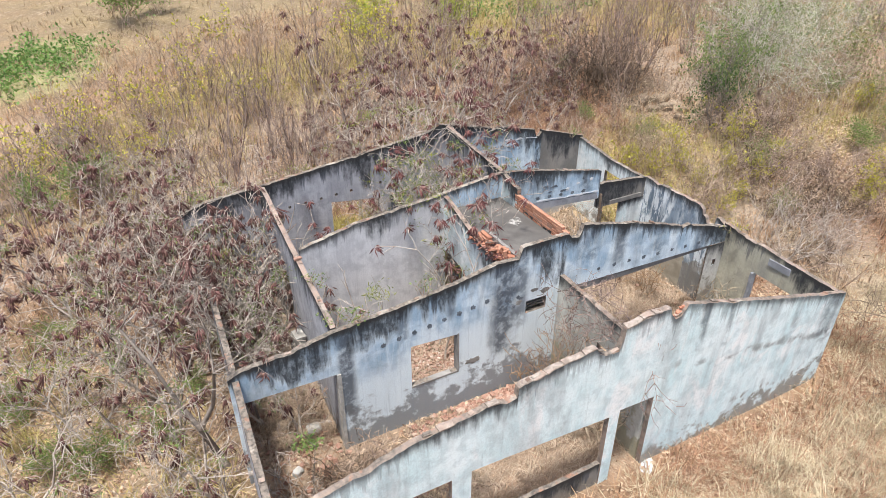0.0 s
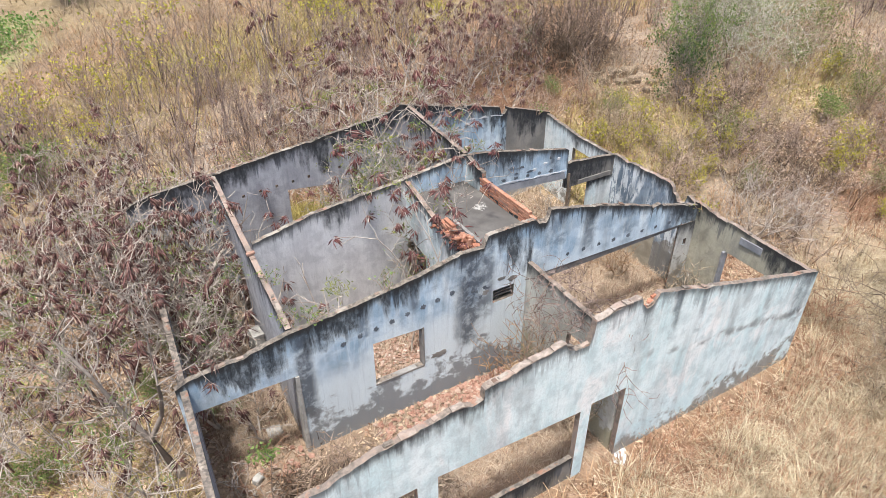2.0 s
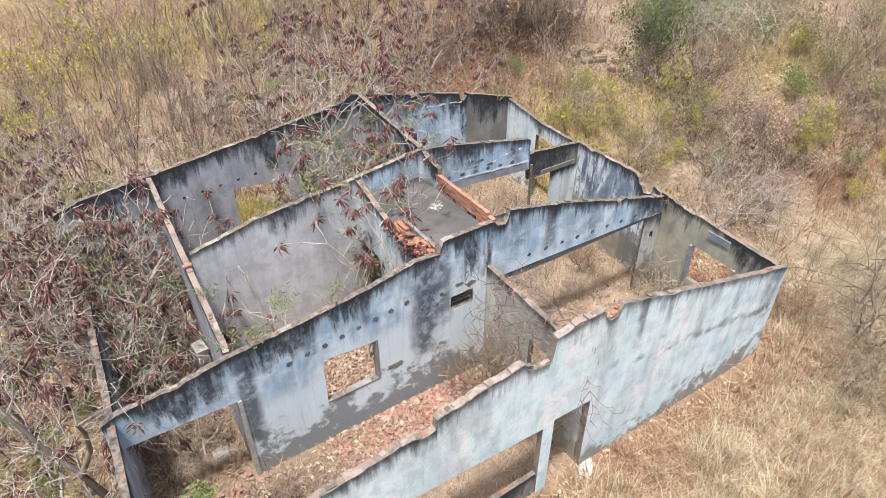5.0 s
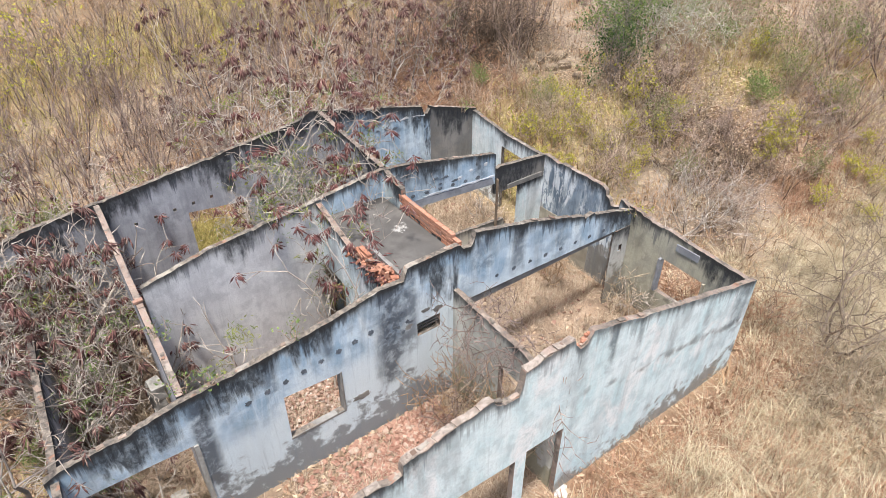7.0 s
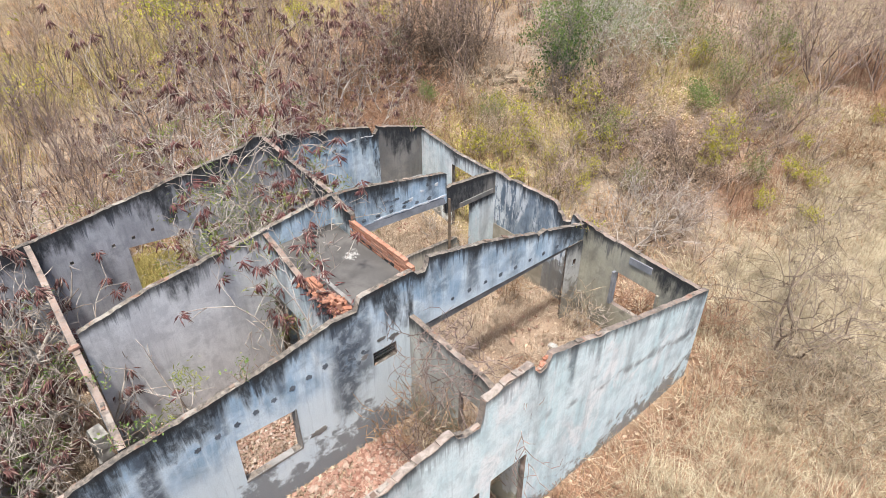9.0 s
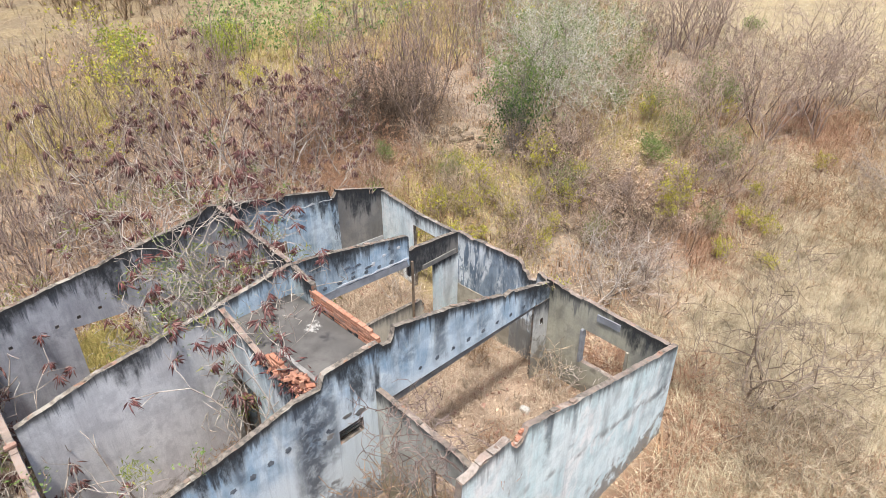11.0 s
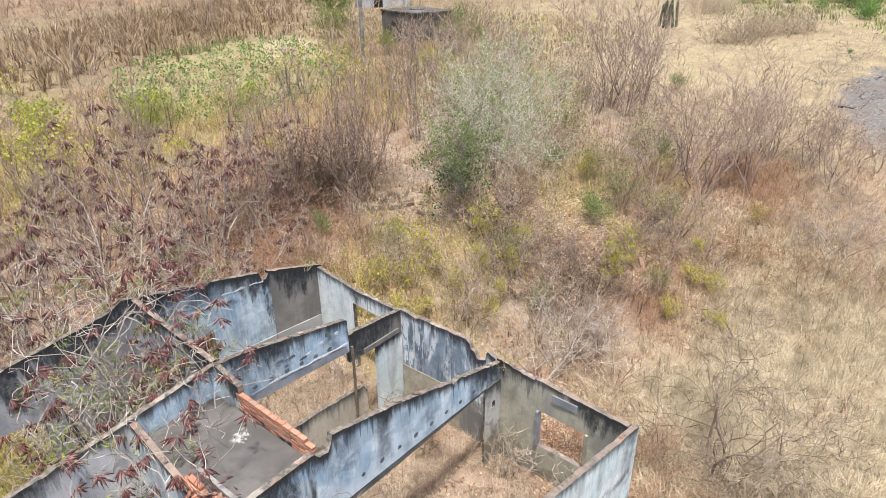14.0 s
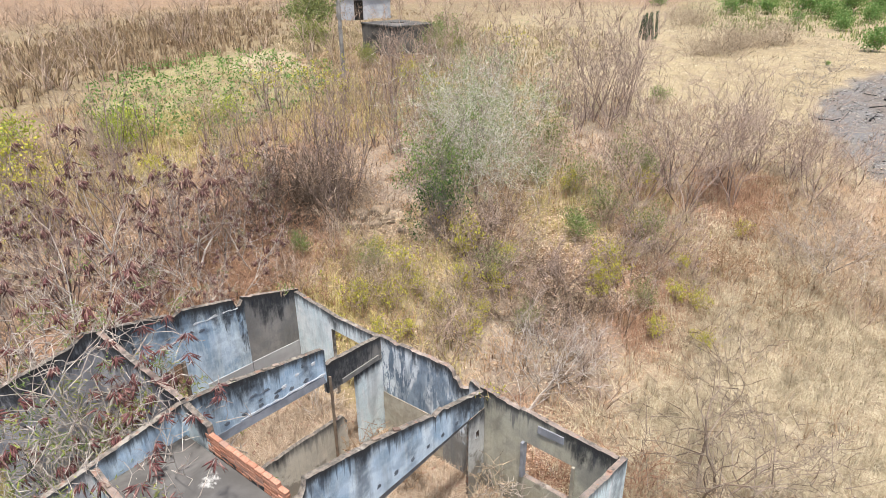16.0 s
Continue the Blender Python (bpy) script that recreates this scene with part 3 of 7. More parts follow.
def tinges(x, y):
    """Broad tints of the low weeds: olive, reddish, grey; bare floors and soil; painted-in shade."""
    olive = np.maximum.reduce([blot(x, y, 6.0, 18.9, 2.6, 1.7, 0, 0.7), blot(x, y, 18.0, 16.8, 5.5, 3.0, 20, 0.7), blot(x, y, 16.6, 17.6, 2.6, 2.0, 20, 0.5), 0.8 * blot(x, y, 20.0, 15.4, 2.4, 1.6, 40, 0.6), 0.55 * blot(x, y, -1, 29.5, 6, 4.5, 20, 0.9), 0.9 * blot(x, y, -2.5, 10.5, 3.2, 3.0, 0, 0.9), blot(x, y, 9, 34, 9, 3.5, 10, 0.9), blot(x, y, 21, 34, 6, 3.5, 30, 0.9), blot(x, y, 29.5, 31, 5, 3, 40, 0.9),
                               blot(x, y, 28, 13.5, 3, 4, 0, 0.9), blot(x, y, -4, 12, 2.5, 4, 0, 0.9), blot(x, y, 41, 27, 8, 4, 30, 0.9), 0.55 * blot(x, y, 35, 62, 34, 18, 30, 0.6)])
    red = np.maximum.reduce([blot(x, y, 13, 21.5, 6, 2.5, 10, 0.8), blot(x, y, 24, 28, 8, 3, 30, 0.9), blot(x, y, 27, 10.5, 4.5, 2.0, 20, 0.9), blot(x, y, 33, 9.5, 3.0, 1.6, 10, 0.8), blot(x, y, 15.9, 8.0, 1.5, 4.5, 0, 0.8), blot(x, y, 10.6, 5.7, 4.5, 0.8, 0, 0.8), 0.5 * blot(x, y, 13.0, 3.2, 3.5, 1.6, 0, 0.8), blot(x, y, 7, 23, 8, 3.5, 0, 0.9)])
    grey = np.maximum.reduce([blot(x, y, 26, 22, 5, 4, 30, 0.9), blot(x, y, 19, 12.5, 3, 3.5, 0, 0.9), blot(x, y, 35, 16, 6, 5, 20, 0.9), blot(x, y, 4, 27, 7, 4, 0, 0.9)])
    soil = 0.85 * np.maximum(blot(x, y, -1.6, 13.4, 3.0, 4.5, 0, 0.9), blot(x, y, -4, 24, 3, 4, 0, 0.9))
    floor = np.clip((np.minimum(np.minimum(x - 0.6, 14.3 - x), np.minimum(y - 6.6, 16.9 - y))) / 0.3, 0, 1)
    # shade painted into the soil colour: bank hollow, under bushes and tangles, left veranda
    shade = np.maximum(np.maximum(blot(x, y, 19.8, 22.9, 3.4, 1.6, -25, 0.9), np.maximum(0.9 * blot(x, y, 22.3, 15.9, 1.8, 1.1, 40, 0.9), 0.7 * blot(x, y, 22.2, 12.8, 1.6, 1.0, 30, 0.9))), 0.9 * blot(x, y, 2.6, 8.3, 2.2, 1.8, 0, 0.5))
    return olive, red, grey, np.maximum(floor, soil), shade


def build_ground():
    def axis(lo, hi, a, b, fine):
        inner = np.arange(a, b + fine / 2, fine)
        left = a - np.cumsum(fine * 1.22 ** np.arange(1, 60))
        right = b + np.cumsum(fine * 1.22 ** np.arange(1, 60))
        return np.concatenate([[lo], left[left > lo][::-1], inner, right[right < hi], [hi]])

    xs, ys = axis(-1200, 1500, -12, 62, 0.5), axis(-900, 1600, -6, 62, 0.5)
    gx, gy = np.meshgrid(xs, ys, indexing="ij")
    x, y = gx.ravel(), gy.ravel()
    z = gz(x, y)
    nx, ny = len(xs), len(ys)
    i = np.arange((nx - 1) * (ny - 1))
    i = (i // (ny - 1)) * ny + i % (ny - 1)
    faces = np.stack([i, i + ny, i + ny + 1, i + 1], axis=1)
    ob = mesh_object("ground", np.stack([x, y, z], axis=1), faces, GROUND, smooth=True)
    col = np.tile(np.array(SCRUBBY), (len(x), 1))
    for weight, tint in zip(zones(x, y), (TAN, RUSSET, (0.15, 0.147, 0.145), (0.28, 0.265, 0.125), (0.56, 0.47, 0.345))):
        col = col * (1 - weight[:, None]) + weight[:, None] * np.array(tint)
    # the last, darkest tint is the painted shade
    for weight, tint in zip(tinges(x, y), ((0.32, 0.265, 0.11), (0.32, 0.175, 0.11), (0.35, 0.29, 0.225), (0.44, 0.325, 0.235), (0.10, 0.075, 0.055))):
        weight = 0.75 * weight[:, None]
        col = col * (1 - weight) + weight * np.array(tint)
    fallow = 0.95 * np.maximum(blot(x, y, 30, 64, 46, 19, 15), np.maximum(blot(x, y, 64, 50, 30, 17, 0), blot(x, y, 48, 38, 15, 12, 20)))[:, None] * (1 - zones(x, y)[3][:, None]) * (1 - zones(x, y)[4][:, None])
    col = col * (1 - fallow) + fallow * np.array((0.245, 0.19, 0.105))
    field = 0.9 * np.maximum(blot(x, y, 52, 16, 18, 9, 20), np.maximum(blot(x, y, 72, 14, 30, 14, 0), 0.9 * blot(x, y, 68, 34, 22, 12, 20)))[:, None] * (1 - zones(x, y)[2][:, None])
    col = col * (1 - field) + field * np.array((0.35, 0.285, 0.165))
    rgba = np.concatenate([col, np.ones((len(x), 1))], axis=1).astype(np.float32)
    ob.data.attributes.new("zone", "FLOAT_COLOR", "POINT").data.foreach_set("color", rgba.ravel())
    return tagged(ob, "dry scrubland soil with straw, litter and ash", "ground", kind="structure")


build_ground()

def rnd(k):
    """A fixed number from 0 to 1 for k."""
    return (math.sin(12.9898 * (k + 1)) * 43758.5453) % 1.0


# ---- the ruined house: cross walls are gables, long walls run from front to back ----
T = 0.125
POCKETS = [(3.78 + 0.37 * i, 2.6 + 0.042 * i) for i in range(10)]
wall_front = masonry(
    "wall_front", (0.5, 6.62), (14.33, 6.62), T,
    [(0.0, 2.92), (0.9, 3.1), (2.52, 3.48), (3.9, 3.62), (4.2, 3.53), (4.42, 3.6), (4.44, 3.8), (6.12, 4.0), (6.14, 3.94), (6.22, 3.85), (6.36, 3.74), (6.66, 3.74), (6.74, 3.98), (6.76, 4.22), (7.39, 4.31), (7.84, 4.31), (7.86, 4.18), (8.0, 4.0), (8.16, 4.02), (8.3, 4.26), (10.1, 3.74), (11.45, 3.35), (13.83, 2.74)],
    FRONT, "gabled front wall of weathered pale blue plaster", floor=0.1, seed=1, crown=PALECROWN, ragged=0.06,
    openings=[(0.6, 3.14, -1, 2.2, 2.2), (3.54, 6.71, -1, 2.22, 2.03), (6.97, 7.88, -1, 2.1, 2.06)])
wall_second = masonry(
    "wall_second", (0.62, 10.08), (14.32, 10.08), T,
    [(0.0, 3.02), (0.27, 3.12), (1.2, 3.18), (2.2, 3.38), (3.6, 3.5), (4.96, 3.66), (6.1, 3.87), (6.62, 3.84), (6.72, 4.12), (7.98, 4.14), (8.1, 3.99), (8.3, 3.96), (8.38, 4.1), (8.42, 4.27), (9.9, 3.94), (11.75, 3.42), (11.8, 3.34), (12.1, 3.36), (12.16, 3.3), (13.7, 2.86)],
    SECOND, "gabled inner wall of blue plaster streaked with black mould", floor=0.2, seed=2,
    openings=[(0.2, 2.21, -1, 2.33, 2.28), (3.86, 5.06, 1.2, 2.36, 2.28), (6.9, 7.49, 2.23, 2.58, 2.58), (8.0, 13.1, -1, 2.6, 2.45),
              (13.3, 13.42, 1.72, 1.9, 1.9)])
wall_third_left = masonry(
    "wall_third_left", (3.1, 13.4), (7.06, 13.4), T, [(0.0, 3.48), (1.57, 3.85), (3.7, 4.06), (3.96, 4.1)],
    WHITE, "inner wall of whitewashed plaster with a dark stained top", floor=0.1, seed=3)
wall_third = masonry(
    "wall_third", (7.064, 13.4), (12.42, 13.4), T,
    [(0.0, 4.1), (1.75, 4.33), (2.63, 4.22), (4.08, 3.93), (5.356, 3.67)],
    THIRD, "gabled inner wall of blue and white flaking plaster", floor=0.1, seed=3,
    openings=[(2.03, 5.5, -1, 2.98, 2.74)])
wall_third_right = masonry(
    "wall_third_right", (12.424, 13.41), (14.34, 13.41), T, [(0.0, 3.24), (1.916, 3.06)],
    DARKGREY, "stretch of dark grey concrete beam", base=2.4, seed=3)
wall_third_pillar = masonry(
    "wall_third_pillar", (13.4, 13.404), (14.34, 13.404), T, [(0.0, 2.396), (0.94, 2.396)],
    PALE, "pillar of pale plaster under the beam", floor=0.1, seed=3, ragged=0.0)
wall_back_left = masonry(
    "wall_back_left", (0.85, 16.87), (8.97, 16.87), T, [(0.0, 3.4), (0.6, 3.6), (2.35, 3.78), (5.15, 4.12), (7.55, 4.44), (7.9, 4.62), (8.12, 4.58)],
    GREY, "gabled back wall of grey render, black with mould along the top", floor=0.1, seed=4,
    openings=[(4.2, 5.75, 1.2, 2.8, 2.62)] + [(2.9 + 0.48 * i, 2.98 + 0.48 * i, 2.9 + 0.03 * i, 2.98 + 0.03 * i, 2.98 + 0.03 * i) for i in range(9)])
wall_back = masonry(
    "wall_back", (8.974, 16.87), (12.7, 16.87), T, [(0.0, 4.58), (1.68, 4.2), (1.7, 4.1), (1.8, 4.1), (2.0, 4.18), (3.42, 3.84), (3.5, 3.6), (3.62, 3.58), (3.726, 3.7)],
    BLUE, "gabled back wall of blue and white plaster with black top", floor=0.1, seed=4,
    openings=[(0.7, 1.83, 1.2, 2.68, 2.82)])
wall_back_corner = masonry(
    "wall_back_corner", (12.704, 16.885), (14.56, 16.885), T, [(0.0, 3.78), (1.856, 3.25)],
    DARKGREY, "corner stretch of unpainted dark grey render", floor=0.1, seed=4, crown=PALECROWN)
wall_end = masonry(
    "wall_end", (14.17, 6.786), (14.25, 10.2), -T, [(0.0, 2.74), (1.2, 2.78), (2.3, 2.86), (2.36, 2.8), (2.7, 2.86), (3.4, 2.95)],
    OLIVE, "end wall of olive-grey stained render with a square window", floor=0.1, seed=5, crown=PALECROWN, ragged=0.07,
    openings=[(0.97, 2.17, 0.98, 2.0, 2.02)])
wall_end_middle = masonry(
    "wall_end_middle", (14.25, 10.204), (14.33, 13.5), -T, [(0.0, 2.86), (0.22, 2.98), (0.3, 2.98), (0.34, 2.72), (0.6, 2.66), (0.68, 2.8), (0.8, 2.84), (0.84, 3.0), (1.0, 3.07), (1.4, 3.08), (3.3, 3.04)],
    STREAKED, "end wall of dark blue paint with hanging white flakes", floor=0.75, seed=5, crown=PALECROWN, ragged=0.07)
wall_end_back = masonry(
    "wall_end_back", (14.33, 13.504), (14.4, 16.88), -T, [(0.0, 2.98), (1.7, 3.0), (3.37, 3.22)],
    PALE, "end wall of pale plaster with a doorway", floor=0.1, seed=5,
    openings=[(0.7, 1.85, -1, 2.5, 2.55)])
wall_room = masonry(
    "wall_room", (7.0, 10.244), (7.06, 13.396), -T, [(0.0, 3.75), (0.5, 3.5), (1.4, 3.62), (2.2, 3.8), (3.15, 4.05)],
    SEAGREEN, "dividing wall of white plaster with a broken crown", floor=0.1, seed=6, crown=ROSECROWN,
    openings=[(2.15, 3.02, -1, 2.4, 2.45)])
wall_spine = masonry(
    "wall_spine", (8.82, 10.244), (8.88, 13.396), -T, [(0.0, 3.55), (0.35, 3.68), (2.35, 3.7), (2.4, 4.15), (3.15, 4.3)],
    SEAGREEN, "dividing wall with bare brick courses along its crown", floor=0.1, seed=7)
wall_spine_back = masonry(
    "wall_spine_back", (8.9, 13.564), (8.97, 16.868), -T, [(0.0, 4.32), (1.5, 4.42), (3.3, 4.55)],
    GREY, "dividing wall of grey streaked plaster", floor=0.1, seed=8, crown=ROSECROWN)
wall_left_room = masonry(
    "wall_left_room", (2.9, 10.244), (3.16, 16.868), T, [(0.0, 3.38), (1.2, 3.42), (3.1, 3.48), (4.5, 3.55), (6.6, 3.75)],
    GREY, "side wall of grey plaster with exposed brick on top", floor=0.1, seed=9, crown=ROSECROWN,
    openings=[(4.0, 4.9, -1, 2.1, 2.1)])
wall_left_outer = masonry(
    "wall_left_outer", (0.66, 6.786), (1.02, 14.3), T, [(0.0, 2.9), (3.2, 2.95), (4.2, 2.85), (6.0, 2.9), (7.4, 2.7)],
    GREY, "outer side wall of grey plaster with a light crown", floor=0.1, seed=10)
wall_veranda_end = masonry(
    "wall_veranda_end", (8.38, 6.786), (8.46, 10.076), -T, [(0.0, 2.9), (1.0, 2.98), (3.2, 3.05)],
    CROSSWALL, "low cross wall of grey render, overgrown with twigs", floor=0.15, seed=11, crown=PALECROWN,
    openings=[(0.75, 1.7, -1, 2.15, 2.15)])
wall_stub = masonry(
    "wall_stub", (6.9, 15.3), (6.98, 16.868), -T, [(0.0, 2.3), (0.6, 2.55), (1.57, 2.7)],
    GREY, "stub of a fallen dividing wall", floor=0.1, seed=12)

parapet_l = masonry("parapet", (1.12, 6.64), (3.62, 6.64), 0.1, [(0, 0.6), (2.5, 0.66)], DARKGREY, "low veranda parapet, black with mould", seed=13)
parapet_r = masonry("parapet", (4.06, 6.64), (7.19, 6.64), 0.1, [(0, 0.66), (3.13, 0.68)], DARKGREY, "low veranda parapet, black with mould", seed=14)
wall_low = masonry("wall_low", (9.12, 13.42), (12.94, 13.42), 0.1, [(0, 1.55), (1.9, 1.56), (3.7, 1.44), (3.82, 1.25)], BEIGE, "broken low wall of grey-brown render under the beam", seed=15)

# lintels, posts and slab
part("lintel", box_bm(8.64, 13.7, 10.11, 10.2, 2.36, 2.5, 0.01, 0.008, 1, 6), CONCRETE, wall_second, "dark cement strip under the beam")
part("lintel", box_bm(12.9, 14.2, 13.375, 13.406, 2.42, 2.56, 0.01, 0.006, 2, 3), CONCRETE, wall_third_right, "bare concrete lintel")
part("lintel", box_bm(14.175, 14.215, 7.98, 8.62, 2.45, 2.65, 0.008, 0.0, 3), BAND, wall_end, "smooth grey cement patch over the window")
for i, z in enumerate((2.31, 2.4, 2.49)):
    part("vent_bar", box_bm(7.5, 8.12, 10.16, 10.2, z, z + 0.03, 0.005), CONCRETE, wall_second)
for x0, x1, z0, z1 in ((5.66, 5.7, 1.2, 2.3),):
    part("jamb", box_bm(x0, x1, 10.06, 10.25, z0, z1, 0.006), CONCRETE, wall_second)
part("sill", box_bm(4.48, 5.7, 10.074, 10.22, 1.15, 1.2, 0.01, 0.01, 4, 3), CONCRETE, wall_second, "worn cement sill")
part("jamb", box_bm(2.76, 2.84, 10.05, 10.25, -0.2, 2.28, 0.01, 0.01, 5, 3), LIME, wall_second, "pale door jamb")
part("door_frame", box_bm(7.02, 7.12, 13.2, 13.28, 0.0, 2.42, 0.008), WOOD, wall_room, "rotten brown door frame")
part("door_frame", box_bm(7.02, 7.12, 12.36, 12.44, 0.0, 2.4, 0.008), WOOD, wall_room, "rotten brown door frame")


def scar(parent, x, y, z, sx, sz, seed, material, name="plaster_scar"):
    """A ragged patch where the plaster broke away or still clings, a few millimetres proud."""
    bm = bmesh.new()
    ring = []
    for k in range(22):
        a = 2 * math.pi * k / 22
        r = 1 + 0.5 * noise.noise((2 * math.cos(a) + seed, 2 * math.sin(a), seed * 0.7)) + 0.45 * noise.noise((5 * math.cos(a), 5 * math.sin(a) + seed, 3.0))
        ring.append((x + sx * r * math.cos(a), z + sz * r * math.sin(a)))
    lo = [bm.verts.new((u, y + 0.006, v)) for u, v in ring]
    hi = [bm.verts.new((x + (u - x) * 0.94, y - 0.003, z + (v - z) * 0.94)) for u, v in ring]
    bm.faces.new(hi)
    for k in range(22):
        bm.faces.new((lo[k], lo[(k + 1) % 22], hi[(k + 1) % 22], hi[k]))
    part(name, bm, material, parent)


def panel(name, parent, outline, y, depth, material, label=""):
    """A flat skin on a wall that runs along x: outline in (x, z), a little proud of it."""
    bm = bmesh.new()
    back = [bm.verts.new((u, y + 0.01, v)) for u, v in outline]
    front = [bm.verts.new((u, y - depth, v)) for u, v in outline]
    bm.faces.new(front)
    for k in range(len(outline)):
        j = (k + 1) % len(outline)
        bm.faces.new((back[k], back[j], front[j], front[k]))
    part(name, bm, material, parent, label)


edge = [(9.1 + 0.16 * k, 3.2 - 0.067 * 0.16 * k + 0.035 * (rnd(k + 80) - 0.5)) for k in range(21)]
panel("bare_band", wall_third, [(9.1, 2.985), (12.4, 2.75)] + edge[::-1], 13.394, 0.004, BAND, "bare grey cement along the foot of the beam")
panel("dado", wall_back_corner, [(12.72, 0.1), (14.38, 0.1), (14.38, 1.6), (12.72, 1.71)], 16.88, 0.02, DADO, "smooth pale cement dado")
panel("dado", wall_back, [(11.3, 0.1), (12.68, 0.1), (12.68, 1.71), (11.3, 1.8)], 16.866, 0.02, DADO, "smooth pale cement dado")
part("jamb", box_bm(10.75, 10.82, 16.86, 17.0, 1.2, 2.8, 0.008), WOOD, wall_back, "dark weathered window jamb")
pillar = masonry("pillar", (13.62, 10.06), (14.24, 10.06), 0.016, [(0, 2.44), (0.62, 2.42)], PILLAR, "square pillar of patchy stained render", floor=0.55, ragged=0.0, seed=16,
                 openings=[(0.26, 0.4, 1.7, 1.92, 1.92)])
bm = box_bm(14.27, 14.286, 11.35, 13.36, -0.1, 1.36, 0.004, 0.012, 31, 8)
part("bare_dado", bm, SCREED, wall_end_middle, "bare beige cement along the wall's foot")
for k, (y0, y1, z0, z1) in enumerate(((8.93, 9.0, 1.0, 2.02), (7.66, 7.72, 1.0, 2.0))):
    part("jamb", box_bm(14.14, 14.3, y0, y1, z0, z1, 0.01, 0.02, 33 + k, 4), BAND if k == 0 else SCREED, wall_end, "broken cement window jamb")
for k, (u, z) in enumerate(POCKETS):
    scar(wall_second, u + 0.06, 10.076, z + 0.05, 0.062, 0.058, 50 + k, PLUG, "filled_socket")
for k in range(8):
    scar(wall_second, 9.67 + 0.5 * k, 10.076, 2.87 - 0.03 * k, 0.055, 0.05, 70 + k, PLUG, "filled_socket")
for k in range(6):
    scar(wall_third, 9.7 + 0.42 * k, 13.394, 3.3 - 0.03 * k, 0.065, 0.05, 90 + k, PLUG, "filled_socket")
for k in range(7):
    scar(wall_second, 6.75 + 0.1 * k + 0.05 * rnd(k), 10.076, 2.5 + 0.28 * rnd(k + 7), 0.035 + 0.03 * rnd(k + 3), 0.03 + 0.02 * rnd(k + 5), 110 + k, PLUG)
scar(wall_second, 6.1, 10.076, 1.34, 0.2, 0.09, 1, CONCRETE)
scar(wall_second, 7.3, 10.076, 2.62, 0.09, 0.06, 2, CONCRETE)
scar(wall_second, 8.05, 10.076, 2.75, 0.13, 0.07, 3, CONCRETE)
scar(wall_second, 7.75, 10.076, 2.85, 0.1, 0.05, 4, CONCRETE)
def ragged_strip(parent, y, x0, x1, z0, z1, wide, seed, material, name):
    """A jagged strip where old lime clings along a broken edge."""
    n = int((x1 - x0) / 0.07)
    up, dn = [], []
    for k in range(n + 1):
        f = k / n
        u, z = x0 + (x1 - x0) * f, z0 + (z1 - z0) * f + 0.03 * noise.noise((seed, 4.0 * f * (x1 - x0), 0.0))
        w = wide * max(0.12, 0.6 + 1.3 * noise.noise((seed * 3.1, 6.5 * f * (x1 - x0), 2.0)))
        up.append((u, z + w * (0.5 + 0.5 * noise.noise((k * 1.7, seed, 1.0)))))
        dn.append((u + 0.01, z - 0.5 * w * (0.6 + 0.6 * noise.noise((k * 2.3, seed, 5.0)))))
    panel(name, parent, dn + up[::-1], y, 0.003, material)


ragged_strip(wall_third, 13.390, 10.0, 12.38, 3.175, 3.0, 0.06, 3, LIMEWHITE, "clinging_lime")
ragged_strip(wall_third, 13.391, 10.3, 12.3, 3.11, 2.97, 0.035, 8, PLUG, "dark_edge")
ragged_strip(wall_back, 16.862, 11.2, 11.9, 3.66, 3.60, 0.07, 5, LIMEWHITE, "clinging_lime")
ragged_strip(wall_back, 16.862, 12.05, 12.5, 3.6, 3.55, 0.08, 6, LIMEWHITE, "clinging_lime")
for k in range(8):
    scar(wall_third, 10.1 + 2.1 * rnd(k + 40), 13.394, 3.28 + 0.3 * rnd(k + 5), 0.05 + 0.12 * rnd(k + 60), 0.025 + 0.05 * rnd(k + 70), 30 + k, PLUG if k % 3 else LIMEWHITE)
for k in range(4):
    scar(wall_back, 10.5 + 0.3 * k, 16.864, 3.52 - 0.05 * k + 0.08 * rnd(k), 0.05 + 0.06 * rnd(k + 31), 0.03 + 0.03 * rnd(k + 41), 40 + k, PLUG)
slab = part("concrete_slab", box_bm(7.16, 8.82, 10.25, 13.39, 3.5, 3.62, 0.01, 0.01, 6, 5), SLABMAT, None)
tagged(slab, "flat grey concrete slab between two walls", "slab", kind="structure")
part("upstand", box_bm(7.36, 7.44, 10.26, 11.75, 3.618, 3.74, 0.01, 0.01, 7, 3), CONCRETE, slab)
post = part("wooden_post", box_bm(12.43, 12.485, 13.3, 13.355, -0.1, 2.9, 0.01, 0.02, 8, 4), WOOD, None)
tagged(post, "thin grey wooden post against the inner wall", "post")

# ---- plants: branch skeletons turned into thin tapering prisms ----
rng = np.random.default_rng(7)


